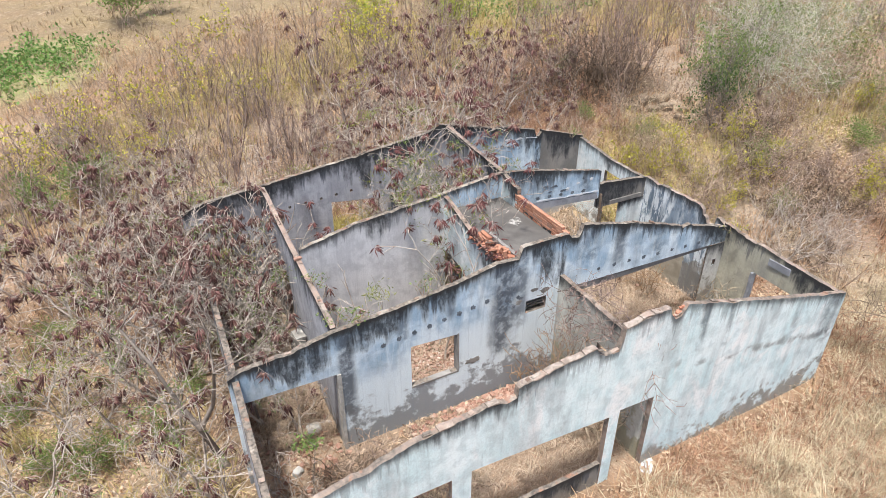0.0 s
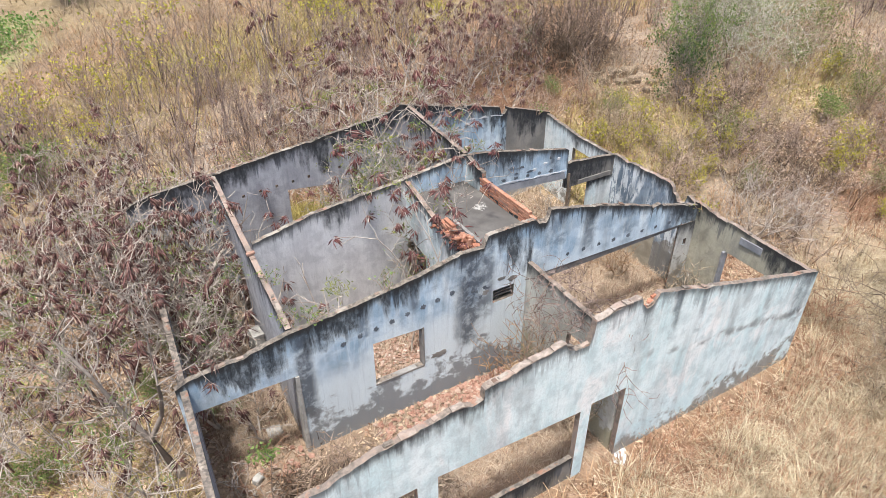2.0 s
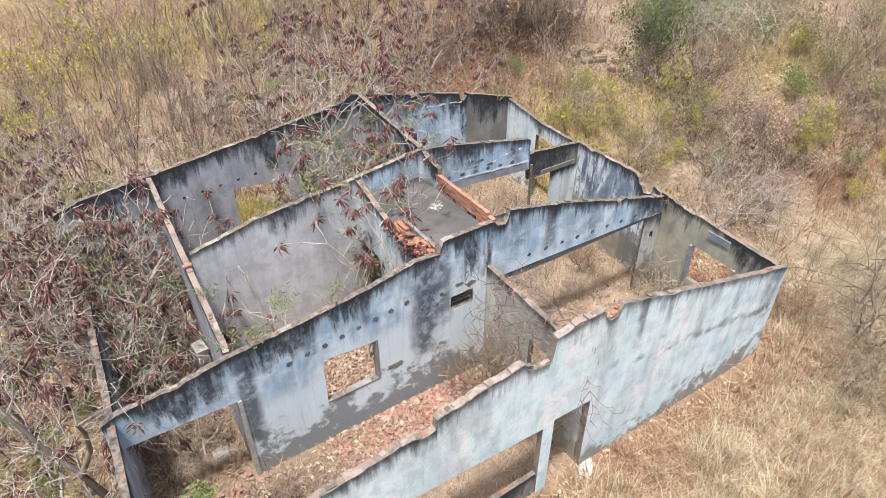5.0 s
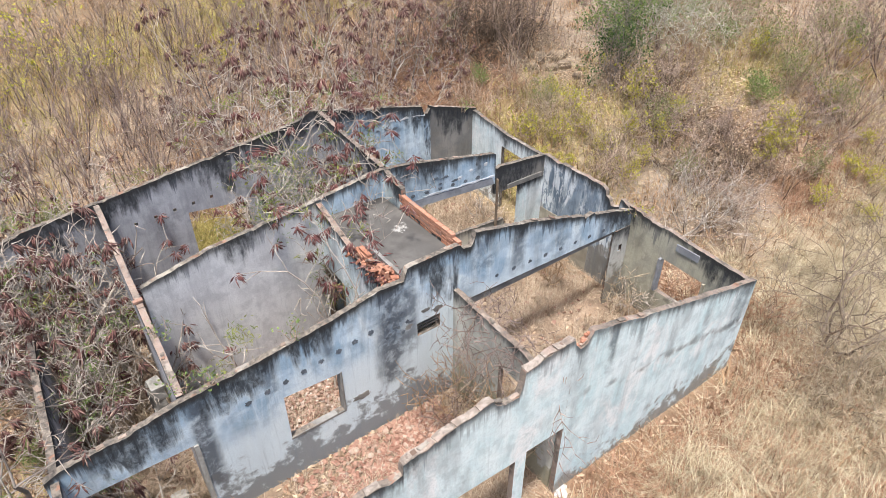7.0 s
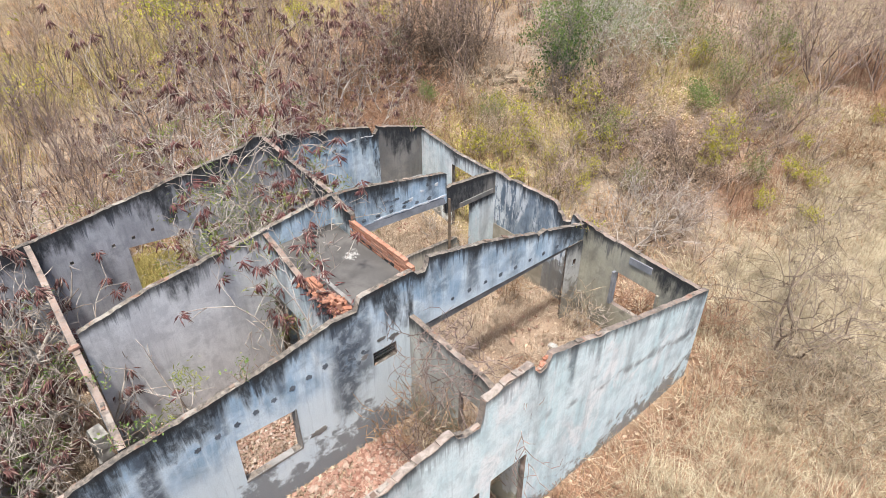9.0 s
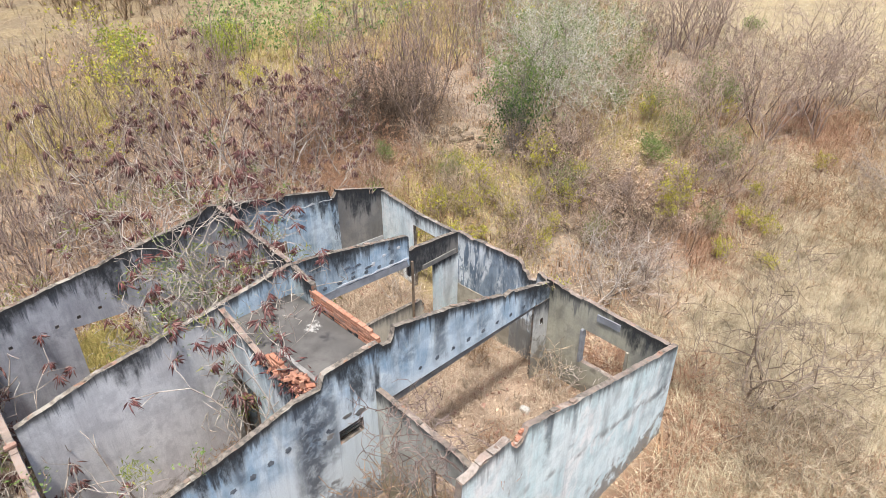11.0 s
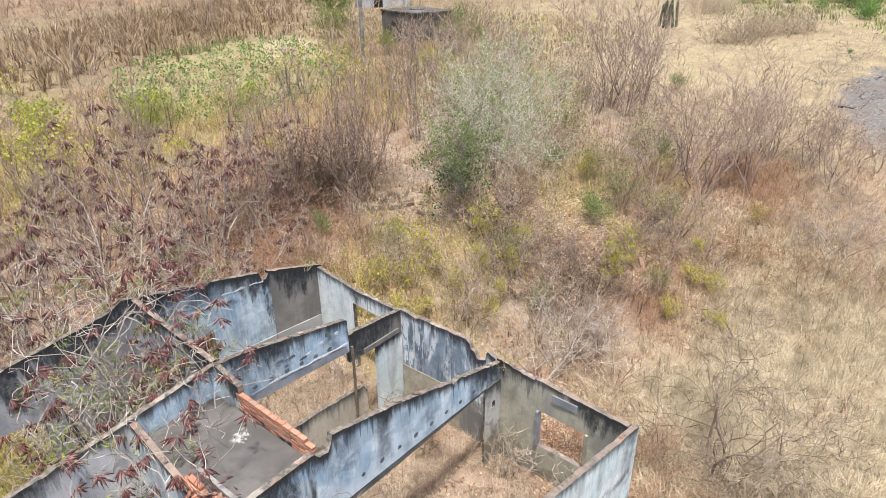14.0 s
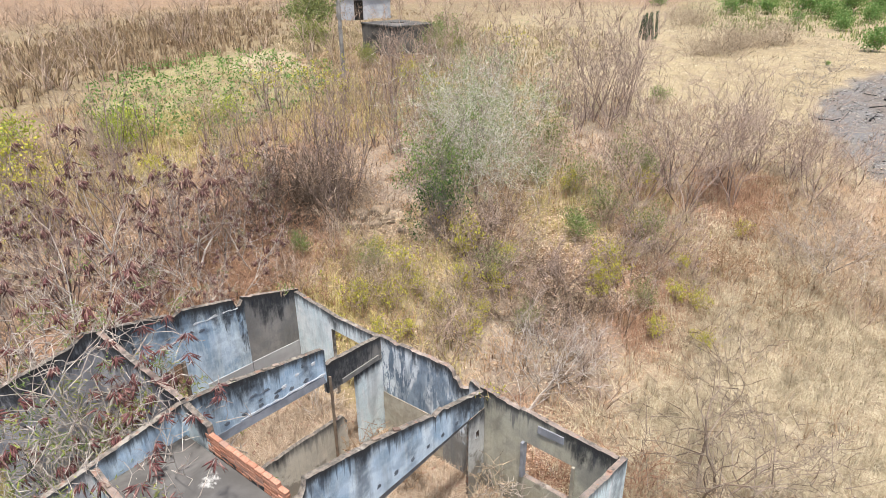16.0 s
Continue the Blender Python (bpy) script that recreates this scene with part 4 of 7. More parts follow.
class Plant:
    def __init__(self, seed, reach=99.0):
        self.r = np.random.default_rng(seed)
        self.reach = reach  # no twig strays further from the foot
        self.segs, self.tips, self.level = [], [], []

    def grow(self, p, d, length, radius, plan, lift=0.1, jitter=0.22, spread=0.8):
        """plan: per level (pieces, children, length ratio)."""
        pieces, kids, ratio = plan[0]
        r = self.r
        p, d = np.array(p, float), np.array(d, float)
        step = length / pieces
        for i in range(pieces):
            d = d + r.normal(0, jitter, 3) + np.array((0, 0, lift))
            d /= np.linalg.norm(d)
            q = p + d * step
            if math.hypot(q[0], q[1]) > self.reach:
                break
            r0, r1 = radius * (1 - 0.75 * i / pieces), radius * (1 - 0.75 * (i + 1) / pieces)
            self.segs.append((*p, *q, r0, r1))
            self.level.append(len(plan))
            if len(plan) > 1 and (i > 0 or pieces < 3):
                for _ in range(kids):
                    side = r.normal(0, 1, 3)
                    side -= side.dot(d) * d
                    side /= np.linalg.norm(side) + 1e-9
                    e = d * (1 - 0.45 * spread) + side * spread * r.uniform(0.6, 1.1)
                    e /= np.linalg.norm(e)
                    self.grow(q, e, length * ratio * r.uniform(0.65, 1.2), max(r1 * 0.66, 0.0095), plan[1:], lift, jitter, spread)
            p = q
        else:
            self.tips.append((*p, *d))

    def wood(self, sides=3):
        return prisms(np.array(self.segs), sides)


def stems_twigs(p, names=("stems", "twigs"), material=None, sides=4):
    """Two parts of a plant: the stems that leave the root, and all that grows on them."""
    s, lv = np.array(p.segs), np.array(p.level)
    main = lv == lv.max()
    return [(names[0], prisms(s[main], sides), material), (names[1], prisms(s[~main]), material)]


def prisms(s, sides=3):
    """Thin prisms for rows of (start, end, radius, radius)."""
    a, b = s[:, 0:3], s[:, 3:6]
    d = b - a
    d /= np.linalg.norm(d, axis=1, keepdims=True) + 1e-9
    h = np.where(np.abs(d[:, 2:3]) < 0.9, np.array([[0, 0, 1.0]]), np.array([[1.0, 0, 0]]))
    u = np.cross(d, h)
    u /= np.linalg.norm(u, axis=1, keepdims=True) + 1e-9
    w = np.cross(d, u)
    ring0, ring1 = [], []
    for k in range(sides):
        c, sn = math.cos(2 * math.pi * k / sides), math.sin(2 * math.pi * k / sides)
        o = u * c + w * sn
        ring0.append(a + o * s[:, 6:7])
        ring1.append(b + o * s[:, 7:8])
    v = np.stack(ring0 + ring1, axis=1)
    n = len(s)
    base = np.arange(n)[:, None] * (2 * sides)
    f = [np.concatenate([base + k, base + (k + 1) % sides, base + sides + (k + 1) % sides, base + sides + k], axis=1) for k in range(sides)]
    return v.reshape(-1, 3), np.concatenate(f)


def leaves(pts, dirs, length, width, r, curl=0.25):
    """Small folded leaves: four points, two triangles, at the places given."""
    n = len(pts)
    d = dirs / (np.linalg.norm(dirs, axis=1, keepdims=True) + 1e-9)
    side = np.cross(d, r.normal(0, 1, (n, 3)))
    side /= np.linalg.norm(side, axis=1, keepdims=True) + 1e-9
    up = np.cross(side, d)
    ln, wd = (length * r.uniform(0.6, 1.3, (n, 1))), (width * r.uniform(0.6, 1.3, (n, 1)))
    mid = pts + d * ln * 0.45
    v = np.stack([pts, mid + side * wd / 2 + up * curl * wd, pts + d * ln, mid - side * wd / 2 + up * curl * wd], axis=1)
    i = np.arange(n)[:, None] * 4
    return v.reshape(-1, 3), np.concatenate([np.concatenate([i, i + 1, i + 2], 1), np.concatenate([i, i + 2, i + 3], 1)])


def pods(pts, count, length, r, bunch=0.48):
    """Hanging bunches of flat dry pods: each pod a thin spindle."""
    n = len(pts) * count
    base = np.repeat(pts, count, axis=0) + r.normal(0, 0.025, (n, 3))
    lean = np.repeat(r.normal(0, 0.3, (len(pts), 3)), count, axis=0)
    a = r.uniform(0, 6.283, n)
    d = np.stack([np.cos(a), np.sin(a), np.zeros(n)], 1) * r.uniform(0.2, bunch * 1.9, (n, 1)) + lean + np.array((0, 0, -0.8)) + r.normal(0, 0.12, (n, 3))
    d /= np.linalg.norm(d, axis=1, keepdims=True)
    side = np.cross(d, r.normal(0, 1, (n, 3)))
    side /= np.linalg.norm(side, axis=1, keepdims=True) + 1e-9
    up = np.cross(side, d)
    ln = length * r.uniform(0.65, 1.25, (n, 1))
    w, th = 0.019, 0.007
    a = base + d * ln * 0.12
    m, e = base + d * ln * 0.6, base + d * ln
    v = np.stack([a, m + side * w, m + up * th, m - side * w, m - up * th, e], axis=1)
    i = np.arange(n)[:, None] * 6
    tri = [(0, 1, 2), (0, 2, 3), (0, 3, 4), (0, 4, 1), (5, 2, 1), (5, 3, 2), (5, 4, 3), (5, 1, 4)]
    return v.reshape(-1, 3), np.concatenate([np.concatenate([i + a_, i + b_, i + c_], 1) for a_, b_, c_ in tri])


def thing_of(name, parts, label, category, group=""):
    """An empty at the foot with one mesh a part: parts are (name, (verts, faces), material)."""
    top = empty(name)
    for pname, (v, f), mt in parts:
        ob = mesh_object(pname, v, f, mt, top)
        if len(f) > 400 and pname in ("fruit", "leaves", "yellow_leaves", "foliage"):
            tagged(ob, kind="stuff")
    return tagged(top, label, category, group)


def spread_copies(ob, spots, lo=0.85, hi=1.15):
    """Moves a thing to the first spot and copies it to the others: (x, y, size)."""
    out = []
    for i, (x, y, size) in enumerate(spots):
        m = pose(x, y, float(gz(x, y)) - 0.03, rng.normal(0, 3), rng.normal(0, 3), rng.uniform(0, 360))
        k = size * rng.uniform(lo, hi)
        if i == 0:
            continue
        c = copy_thing(ob, m)
        c.scale = (k, k, k)
        out.append(c)
    x, y, size = spots[0]
    ob.matrix_basis = pose(x, y, float(gz(x, y)) - 0.03, 0, 0, rng.uniform(0, 360)) @ Matrix.Scale(size, 4)
    return out


def pod_tree(seed, h, pods_on=0.8, lean=0.25, green=0.03, stems=2, most=36, singly=False, size=0.27):
    """A leafless pod-bearing tree with pale limbs."""
    p = Plant(seed, 0.5 * h)
    for k in range(stems):
        d = np.array((p.r.normal(0, lean), p.r.normal(0, lean), 1.0))
        p.grow((p.r.normal(0, 0.08), p.r.normal(0, 0.08), -0.1), d, h * p.r.uniform(0.75, 1.0), 0.012 * h + 0.008, [(6, 2, 0.45), (5, 1, 0.5), (4, 1, 0.5), (3, 0, 0)], 0.05, 0.26, 0.85)
    tips = np.array(p.tips)
    r = p.r
    keep = tips[r.random(len(tips)) < pods_on]
    keep = keep[keep[:, 2] > 0.35 * h]
    keep = keep[r.permutation(len(keep))[:int(most)]]
    out = [("trunk", p.wood(), PALE_BARK)]
    if len(keep):
        if singly:
            out += [("fruit", pods(q[None, :3], 18, 0.29, r), POD) for q in keep]
        else:
            out.append(("fruit", pods(keep[:, :3], 17, size, r, 0.3), BROWNPOD))
    g = tips[r.random(len(tips)) < green]
    if len(g):
        pts = np.repeat(g[:, :3], 30, axis=0) + r.normal(0, 0.14, (len(g) * 30, 3)) * np.array((1, 1, 0.45))
        out.append(("leaves", leaves(pts, r.normal(0, 1, pts.shape) + np.array((0, 0, -0.2)), 0.13, 0.022, r), GREENLEAF))
    return out


def shrub(seed, h, stems, plan, lift=0.12, jitter=0.2, spread=0.75, lean=0.5, thick=0.011, reach=99.0):
    p = Plant(seed, reach)
    for k in range(stems):
        a = 2 * math.pi * (k + p.r.random()) / stems
        d = (lean * math.cos(a) * p.r.uniform(0.4, 1.3), lean * math.sin(a) * p.r.uniform(0.4, 1.3), 1.0)
        p.grow((0.05 * math.cos(a), 0.05 * math.sin(a), -0.08), d, h * p.r.uniform(0.7, 1.1), thick, plan, lift, jitter, spread)
    return p


def leafy(seed, h, stems, leaf, material, per_tip, size, clump=0.12, plan=None, twig=TWIG, share=1.0):
    p = shrub(seed, h, stems, plan or [(4, 2, 0.5), (3, 2, 0.5), (2, 0, 0)])
    t = np.array(p.tips)[:, :3]
    t = t[p.r.random(len(t)) < share]
    pts = np.repeat(t, per_tip, axis=0) + p.r.normal(0, clump, (len(t) * per_tip, 3))
    d = p.r.normal(0, 1, pts.shape) + np.array((0, 0, 0.3))
    return [("crown", p.wood(), twig), (leaf, leaves(pts, d, size, size * 0.55, p.r), material)]


def pale_tree(seed, h, stems=4):
    """A dense leafless crown of thin pale limbs with a few green tufts."""
    p = Plant(seed, 0.5 * h)
    for k in range(stems):
        d = np.array((p.r.normal(0, 0.4), p.r.normal(0, 0.4), 1.0))
        p.grow((p.r.normal(0, 0.1), p.r.normal(0, 0.1), -0.1), d, h * p.r.uniform(0.7, 1.0), 0.03, [(6, 2, 0.45), (4, 2, 0.45), (3, 1, 0.45), (2, 0, 0)], 0.03, 0.3, 0.9)
    t = np.array(p.tips)
    g = t[p.r.random(len(t)) < 0.05]
    out = [("trunk", p.wood(), PALE_BARK)]
    pts = np.repeat(g[:, :3], 26, axis=0) + p.r.normal(0, 0.15, (len(g) * 26, 3)) * np.array((1, 1, 0.4))
    out.append(("leaves", leaves(pts, p.r.normal(0, 1, pts.shape), 0.13, 0.025, p.r), YELLOWGREEN))
    f = t[p.r.random(len(t)) < 0.05]
    out.append(("fruit", pods(f[:, :3], 14, 0.24, p.r), POD))
    return out


def off_house(x, y, m=0.25):
    return (x < 0.45 - m) | (x > 14.7 + m) | (y < 6.5 - m) | (y > 17.05 + m)

# pod-bearing trees: beside the house, in its rooms and behind it
PODLABEL = "leafless tree with pale branches and bunches of dark pods"
tree_a = thing_of("pod_tree", pod_tree(11, 3.6), PODLABEL, "tree", "pod trees round the ruin")
tree_b = thing_of("pod_tree", pod_tree(12, 3.9, 0.9), PODLABEL, "tree", "pod trees round the ruin")
tree_c = thing_of("pod_tree", pod_tree(13, 3.2, 1.0, 0.4), PODLABEL, "tree", "pod trees round the ruin")
left_side = [(-1.0, 11.2), (-2.2, 13.0), (-0.6, 13.8), (-3.4, 11.6), (-1.9, 15.4), (0.0, 16.2), (-3.6, 15.0), (-2.6, 17.8), (-0.6, 18.6), (-4.6, 18.4), (-4.4, 13.2), (1.6, 18.9), (-2.4, 9.6),
             (1.9, 12.9), (1.7, 15.2), (-3.9, 20.6), (-1.2, 21.0), (1.0, 20.8), (2.9, 20.0), (-2.2, 23.2), (0.6, 23.4), (-5.2, 16.4), (-0.2, 10.2)]
behind = [(12.0, 19.4), (13.6, 20.4), (15.0, 20.8), (10.6, 19.9), (14.4, 22.2), (16.4, 21.6), (17.2, 23.2), (18.2, 24.6), (9.6, 21.6), (11.2, 22.8), (12.6, 21.4), (14.0, 23.4), (12.4, 25.0), (10.2, 24.6), (8.0, 23.6), (15.4, 24.6), (9.0, 26.4), (13.6, 26.6), (11.2, 27.4), (16.4, 26.6), (6.4, 21.8), (7.2, 26.0), (15.0, 28.6), (12.6, 29.6)]
spots = [(x, y, 1.0) for x, y in left_side] + [(x, y, 0.75) for x, y in behind]
thin = [q for q in spots if q[0] < 2.5 and q[1] < 14.5]
thin += [(1.5, 11.6, 0.8), (2.0, 10.9, 0.65), (1.3, 13.2, 0.8), (0.1, 9.4, 0.9), (-1.0, 9.8, 0.8)]
spots = [q for q in spots if q not in thin] + [(1.3, 15.9, 0.9), (1.4, 14.5, 1.25), (2.2, 14.9, 1.2), (1.8, 15.9, 1.2), (1.0, 15.5, 1.25), (2.3, 13.7, 1.1), (0.2, 14.2, 1.1), (0.4, 15.0, 1.0), (-0.6, 16.6, 1.0), (1.1, 17.8, 0.9), (-1.6, 17.0, 1.0), (2.2, 18.3, 0.9), (0.2, 19.6, 0.9)]
for k, t in enumerate((tree_a, tree_b, tree_c)):
    spread_copies(t, spots[k::3])
tree_d = thing_of("pod_tree", pod_tree(14, 3.3, 0.35, 0.45, 0.05, 2, 11, False, 0.36), PODLABEL, "tree", "pod trees round the ruin")
tree_e = thing_of("pod_tree", pod_tree(15, 2.9, 0.4, 0.55, 0.03, 2, 9, False, 0.36), PODLABEL, "tree", "pod trees round the ruin")
for k, t in enumerate((tree_d, tree_e)):
    spread_copies(t, thin[k::2])


def slim_tree(seed, h, bunches, green):
    """One thin crooked stem with few side limbs and some full bunches of pods."""
    p = Plant(seed, 0.34 * h)
    p.grow((0, 0, -0.1), (p.r.normal(0, 0.15), p.r.normal(0, 0.15), 1.0), h, 0.03, [(8, 1, 0.34), (5, 1, 0.45), (3, 0, 0)], 0.06, 0.22, 0.8)
    t = np.array(p.tips)
    t = t[t[:, 2] > 0.45 * h]
    t = t[p.r.permutation(len(t))]
    out = [("trunk", p.wood(5), PALE_BARK)] + [("fruit", pods(q[None, :3], 20, 0.29, p.r), POD) for q in t[:bunches]]
    g = t[bunches:bunches + int(20 * green)]
    if len(g):
        pts = np.repeat(g[:, :3], 34, axis=0) + p.r.normal(0, 0.15, (len(g) * 34, 3)) * np.array((1, 1, 0.4))
        out.append(("leaves", leaves(pts, p.r.normal(0, 1, pts.shape), 0.14, 0.025, p.r), YELLOWGREEN))
    return out


room_trees = [
    ("pod_tree", pod_tree(21, 5.2, 0.9, 0.3, 0.1, 3, 30, True), 7.9, 14.9), ("pod_tree", pod_tree(22, 4.9, 0.6, 0.3, 0.06, 2, 18, True), 7.3, 14.6), ("pod_tree", slim_tree(23, 4.4, 12, 0.5), 4.0, 15.6),
    ("pod_tree", slim_tree(24, 3.9, 3, 0.12), 6.2, 11.7), ("pod_tree", slim_tree(25, 3.7, 3, 0.3), 3.6, 10.9), ("pod_tree", slim_tree(26, 4.7, 6, 0.1), 6.7, 11.3), ("pod_tree", slim_tree(29, 3.0, 1, 0.0), 4.6, 12.6),
    ("pod_tree", pod_tree(27, 4.9, 0.9, 0.25, 0.05, 1, 20, True), 8.4, 16.2), ("pod_tree", pod_tree(28, 4.6, 0.9, 0.22, 0.02, 2, 30, True), 8.0, 13.8),
    ("pod_tree", slim_tree(31, 4.6, 9, 0.3), 6.3, 12.3), ("pod_tree", slim_tree(32, 5.4, 15, 0.3), 8.2, 14.5), ("pod_tree", slim_tree(33, 5.2, 12, 0.25), 7.5, 13.9)]
for name, parts_, x, y in room_trees:
    t = thing_of(name, parts_, "slender leafless tree with hanging dark pods, growing in a roofless room", "tree", "pod trees in the rooms")
    t.matrix_world = pose(x, y, 0.02, 0, 0, rng.uniform(0, 360))

pale_a = thing_of("pale_tree", pale_tree(31, 3.6), "leafless tree of many thin pale branches behind the wall", "tree", "pale trees")
pale_b = thing_of("pale_tree", pale_tree(32, 3.9, 3), "leafless tree of many thin pale branches behind the wall", "tree", "pale trees")
spread_copies(pale_a, [(4.6, 19.4, 0.8), (7.9, 18.4, 1.35), (9.0, 19.4, 1.2), (9.6, 18.6, 0.9), (1.7, 18.2, 0.9), (1.8, 14.2, 0.8), (-1.6, 12.4, 0.9), (8.3, 14.3, 1.1), (7.2, 16.1, 1.1)])
spread_copies(pale_b, [(7.2, 20.0, 0.9), (3.4, 20.2, 0.8), (7.9, 16.0, 1.2), (7.9, 14.6, 1.2), (7.4, 15.4, 1.25), (0.6, 17.8, 1.0), (8.8, 20.2, 1.0), (-3.0, 14.2, 0.9)])

# grey leaning trunk beside the outer wall
p = Plant(41)
limbs = (((0.32, 10.8, -0.15), (0.15, 10.8, 0.6), (-0.05, 10.85, 1.35), (-0.3, 10.9, 2.1), (-0.6, 11.0, 3.2), (-0.95, 11.3, 4.0)), ((-0.05, 10.85, 1.35), (0.28, 10.6, 2.1), (0.38, 10.2, 2.9), (0.4, 9.7, 3.6)))
for limb, r0 in zip(limbs, (0.105, 0.06)):
    for k, (q0, q1) in enumerate(zip(limb, limb[1:])):
        p.segs.append((*q0, *q1, r0 * 0.76 ** k, r0 * 0.76 ** (k + 1)))
        p.level.append(5)
        if k > 1:
            for side in range(2):
                p.grow(q1, (p.r.normal(0, 0.8), p.r.normal(0, 0.8), 0.6), p.r.uniform(1.0, 1.7), 0.022, [(5, 1, 0.5), (3, 1, 0.5), (2, 0, 0)], 0.03, 0.2, 0.8)
t = thing_of("leaning_tree", stems_twigs(p, ("trunk", "crown"), BARK, 7) + [("fruit", pods(np.array(p.tips)[::3, :3], 15, 0.25, p.r, 0.3), BROWNPOD)], "grey leaning tree with bare limbs beside the wall", "tree")
for k, (x, y, h, wood) in enumerate(((2.2, 7.4, 1.5, HAZE), (3.0, 7.6, 1.6, DIMTWIG), (3.7, 7.3, 1.4, HAZE), (2.7, 8.2, 1.4, TWIG), (3.5, 8.2, 1.3, DIMTWIG), (4.2, 7.7, 1.2, HAZE), (1.9, 8.3, 1.2, DUSK), (1.5, 7.3, 1.4, DIMTWIG), (2.5, 7.8, 1.3, DUSK), (3.3, 7.7, 1.3, DUSK), (4.0, 8.3, 1.0, DIMTWIG), (1.4, 8.0, 1.2, BROWNGRASS), (2.4, 9.0, 0.9, DUSK), (7.7, 8.8, 1.6, DIMTWIG), (8.1, 8.0, 1.7, HAZE))):
    p = shrub(520 + k, h, 11, [(5, 2, 0.5), (4, 1, 0.5), (3, 0, 0)], -0.02, 0.28, 0.9, 0.8, 0.016, 0.95)
    t = thing_of("dead_shrub", [("crown", p.wood(), wood)], "dense dead brush on a veranda floor", "shrub", "dead shrubs in the rooms")
    t.matrix_world = pose(x, y, float(gz(x, y)) - 0.03, 0, 0, 77 * k)
p = Plant(43)
p.grow((0, 0, -0.1), (0.02, 0.0, 1.0), 2.5, 0.018, [(6, 1, 0.12), (2, 0, 0)], 0.1, 0.07, 0.7)
pts = np.array((0.02, 0.0, 2.35)) + p.r.normal(0, 0.12, (120, 3)) * np.array((1, 1, 0.6))
t = thing_of("green_sapling", [("trunk", p.wood(4), BARK), ("leaves", leaves(pts, p.r.normal(0, 1, pts.shape), 0.09, 0.05, p.r), GREENLEAF)], "thin sapling with a tuft of fresh green leaves", "sapling")
t.matrix_world = pose(1.6, 8.5, 0.0, 0, 0, 0)

# bare spreading trees on the straw
BARE = (("bare brown tree with crooked spreading twigs on straw", 4), ("bare grey-brown bush of many upright twigs", 1), ("tall bare bush with thin dark branches", 1), ("pale grey dead bush leaning over dry grass", 0))
WOODS = (PALE_BARK, PINKTWIG, TWIG, BARK, CROOKED)
for k, (x, y, h, kind, lean) in enumerate((
        (16.9, 5.5, 3.1, 0, 0.95), (30.6, 10.8, 4.6, 1, 0.5), (32.2, 9.4, 4.2, 1, 0.5), (29.4, 12.4, 3.6, 1, 0.5), (33.8, 10.6, 3.6, 1, 0.6), (31.6, 11.8, 4.0, 1, 0.55), (36.0, 9.6, 3.4, 1, 0.6), (38.4, 18.0, 5.0, 2, 0.45), (36.8, 17.4, 4.2, 2, 0.5), (37.6, 18.6, 5.4, 2, 0.4), (39.2, 17.4, 4.8, 2, 0.4), (35.0, 6.8, 3.4, 1, 0.7), (36.4, 8.0, 3.0, 1, 0.7),
        (29.6, 5.2, 2.4, 3, 0.9), (18.4, 10.8, 2.1, 3, 0.9), (22.8, 12.4, 1.8, 1, 0.8), (24.6, 10.8, 2.0, 1, 0.7), (26.6, 10.4, 2.0, 1, 0.7), (23.6, 15.6, 2.2, 1, 0.8), (21.2, 14.2, 2.0, 1, 0.8))):
    label, wood = BARE[kind]
    if kind == 0:
        p = shrub(60 + k, h, 6, [(6, 2, 0.5), (4, 2, 0.5), (3, 1, 0.5), (2, 0, 0)], 0.0, 0.3, 0.85, lean, 0.045)
    else:
        p = shrub(60 + k, h, 7, [(5, 2, 0.5), (4, 2, 0.52), (2, 0, 0)], 0.08, 0.18, 0.75, lean, 0.011 + 0.005 * h)
    t = thing_of("bare_tree", stems_twigs(p, ("trunk", "crown"), WOODS[wood]), label, "tree", "bare trees")
    t.matrix_world = pose(x, y, float(gz(x, y)) - 0.05, 0, 0, 40 * k)
p = Plant(77)
for k in range(5):
    p.grow((0, 0, 0.1), (p.r.uniform(0.3, 1.2), p.r.uniform(-0.9, 0.5), 0.5), 2.6, 0.022, [(6, 1, 0.5), (4, 2, 0.5), (2, 0, 0)], -0.02, 0.16, 0.8)
t = thing_of("fallen_branch", [("crown", p.wood(), PALE_BARK)], "pale fallen dead branches lying in the grass", "branch")
t.matrix_world = pose(17.0, 10.6, float(gz(17.0, 10.6)), 0, 0, 10)

# the green bush with pale twigs, and smaller leafy bushes
big = shrub(81, 3.2, 10, [(6, 2, 0.42), (4, 2, 0.5), (3, 0, 0)], 0.1, 0.17, 0.8, 0.5, 0.028)
tips = np.array(big.tips)[:, :3]
tips = tips[[noise.noise(Vector(q) * 1.15 + Vector((4.0, 1.0, 2.0))) > -0.06 - 0.12 * (q[2] < 1.2) for q in tips]]
pts = np.repeat(tips, 13, axis=0) + big.r.normal(0, 0.13, (len(tips) * 13, 3)) * np.array((1.0, 1.0, 0.7))
split = pts[:, 2] + big.r.normal(0, 0.5, len(pts)) > 2.3
lv = lambda q: leaves(q, big.r.normal(0, 1, q.shape), 0.1, 0.06, big.r)
t = thing_of("green_bush", [("crown", big.wood(), BARK), ("leaves", lv(pts[~split]), DARKLEAF), ("leaves", lv(pts[split]), GREENLEAF)], "tall green bush among pale dry branches", "bush")
t.matrix_world = pose(22.3, 17.8, float(gz(22.3, 17.8)), 0, 0, 0) @ Matrix.Diagonal((0.85, 0.85, 1.12, 1))
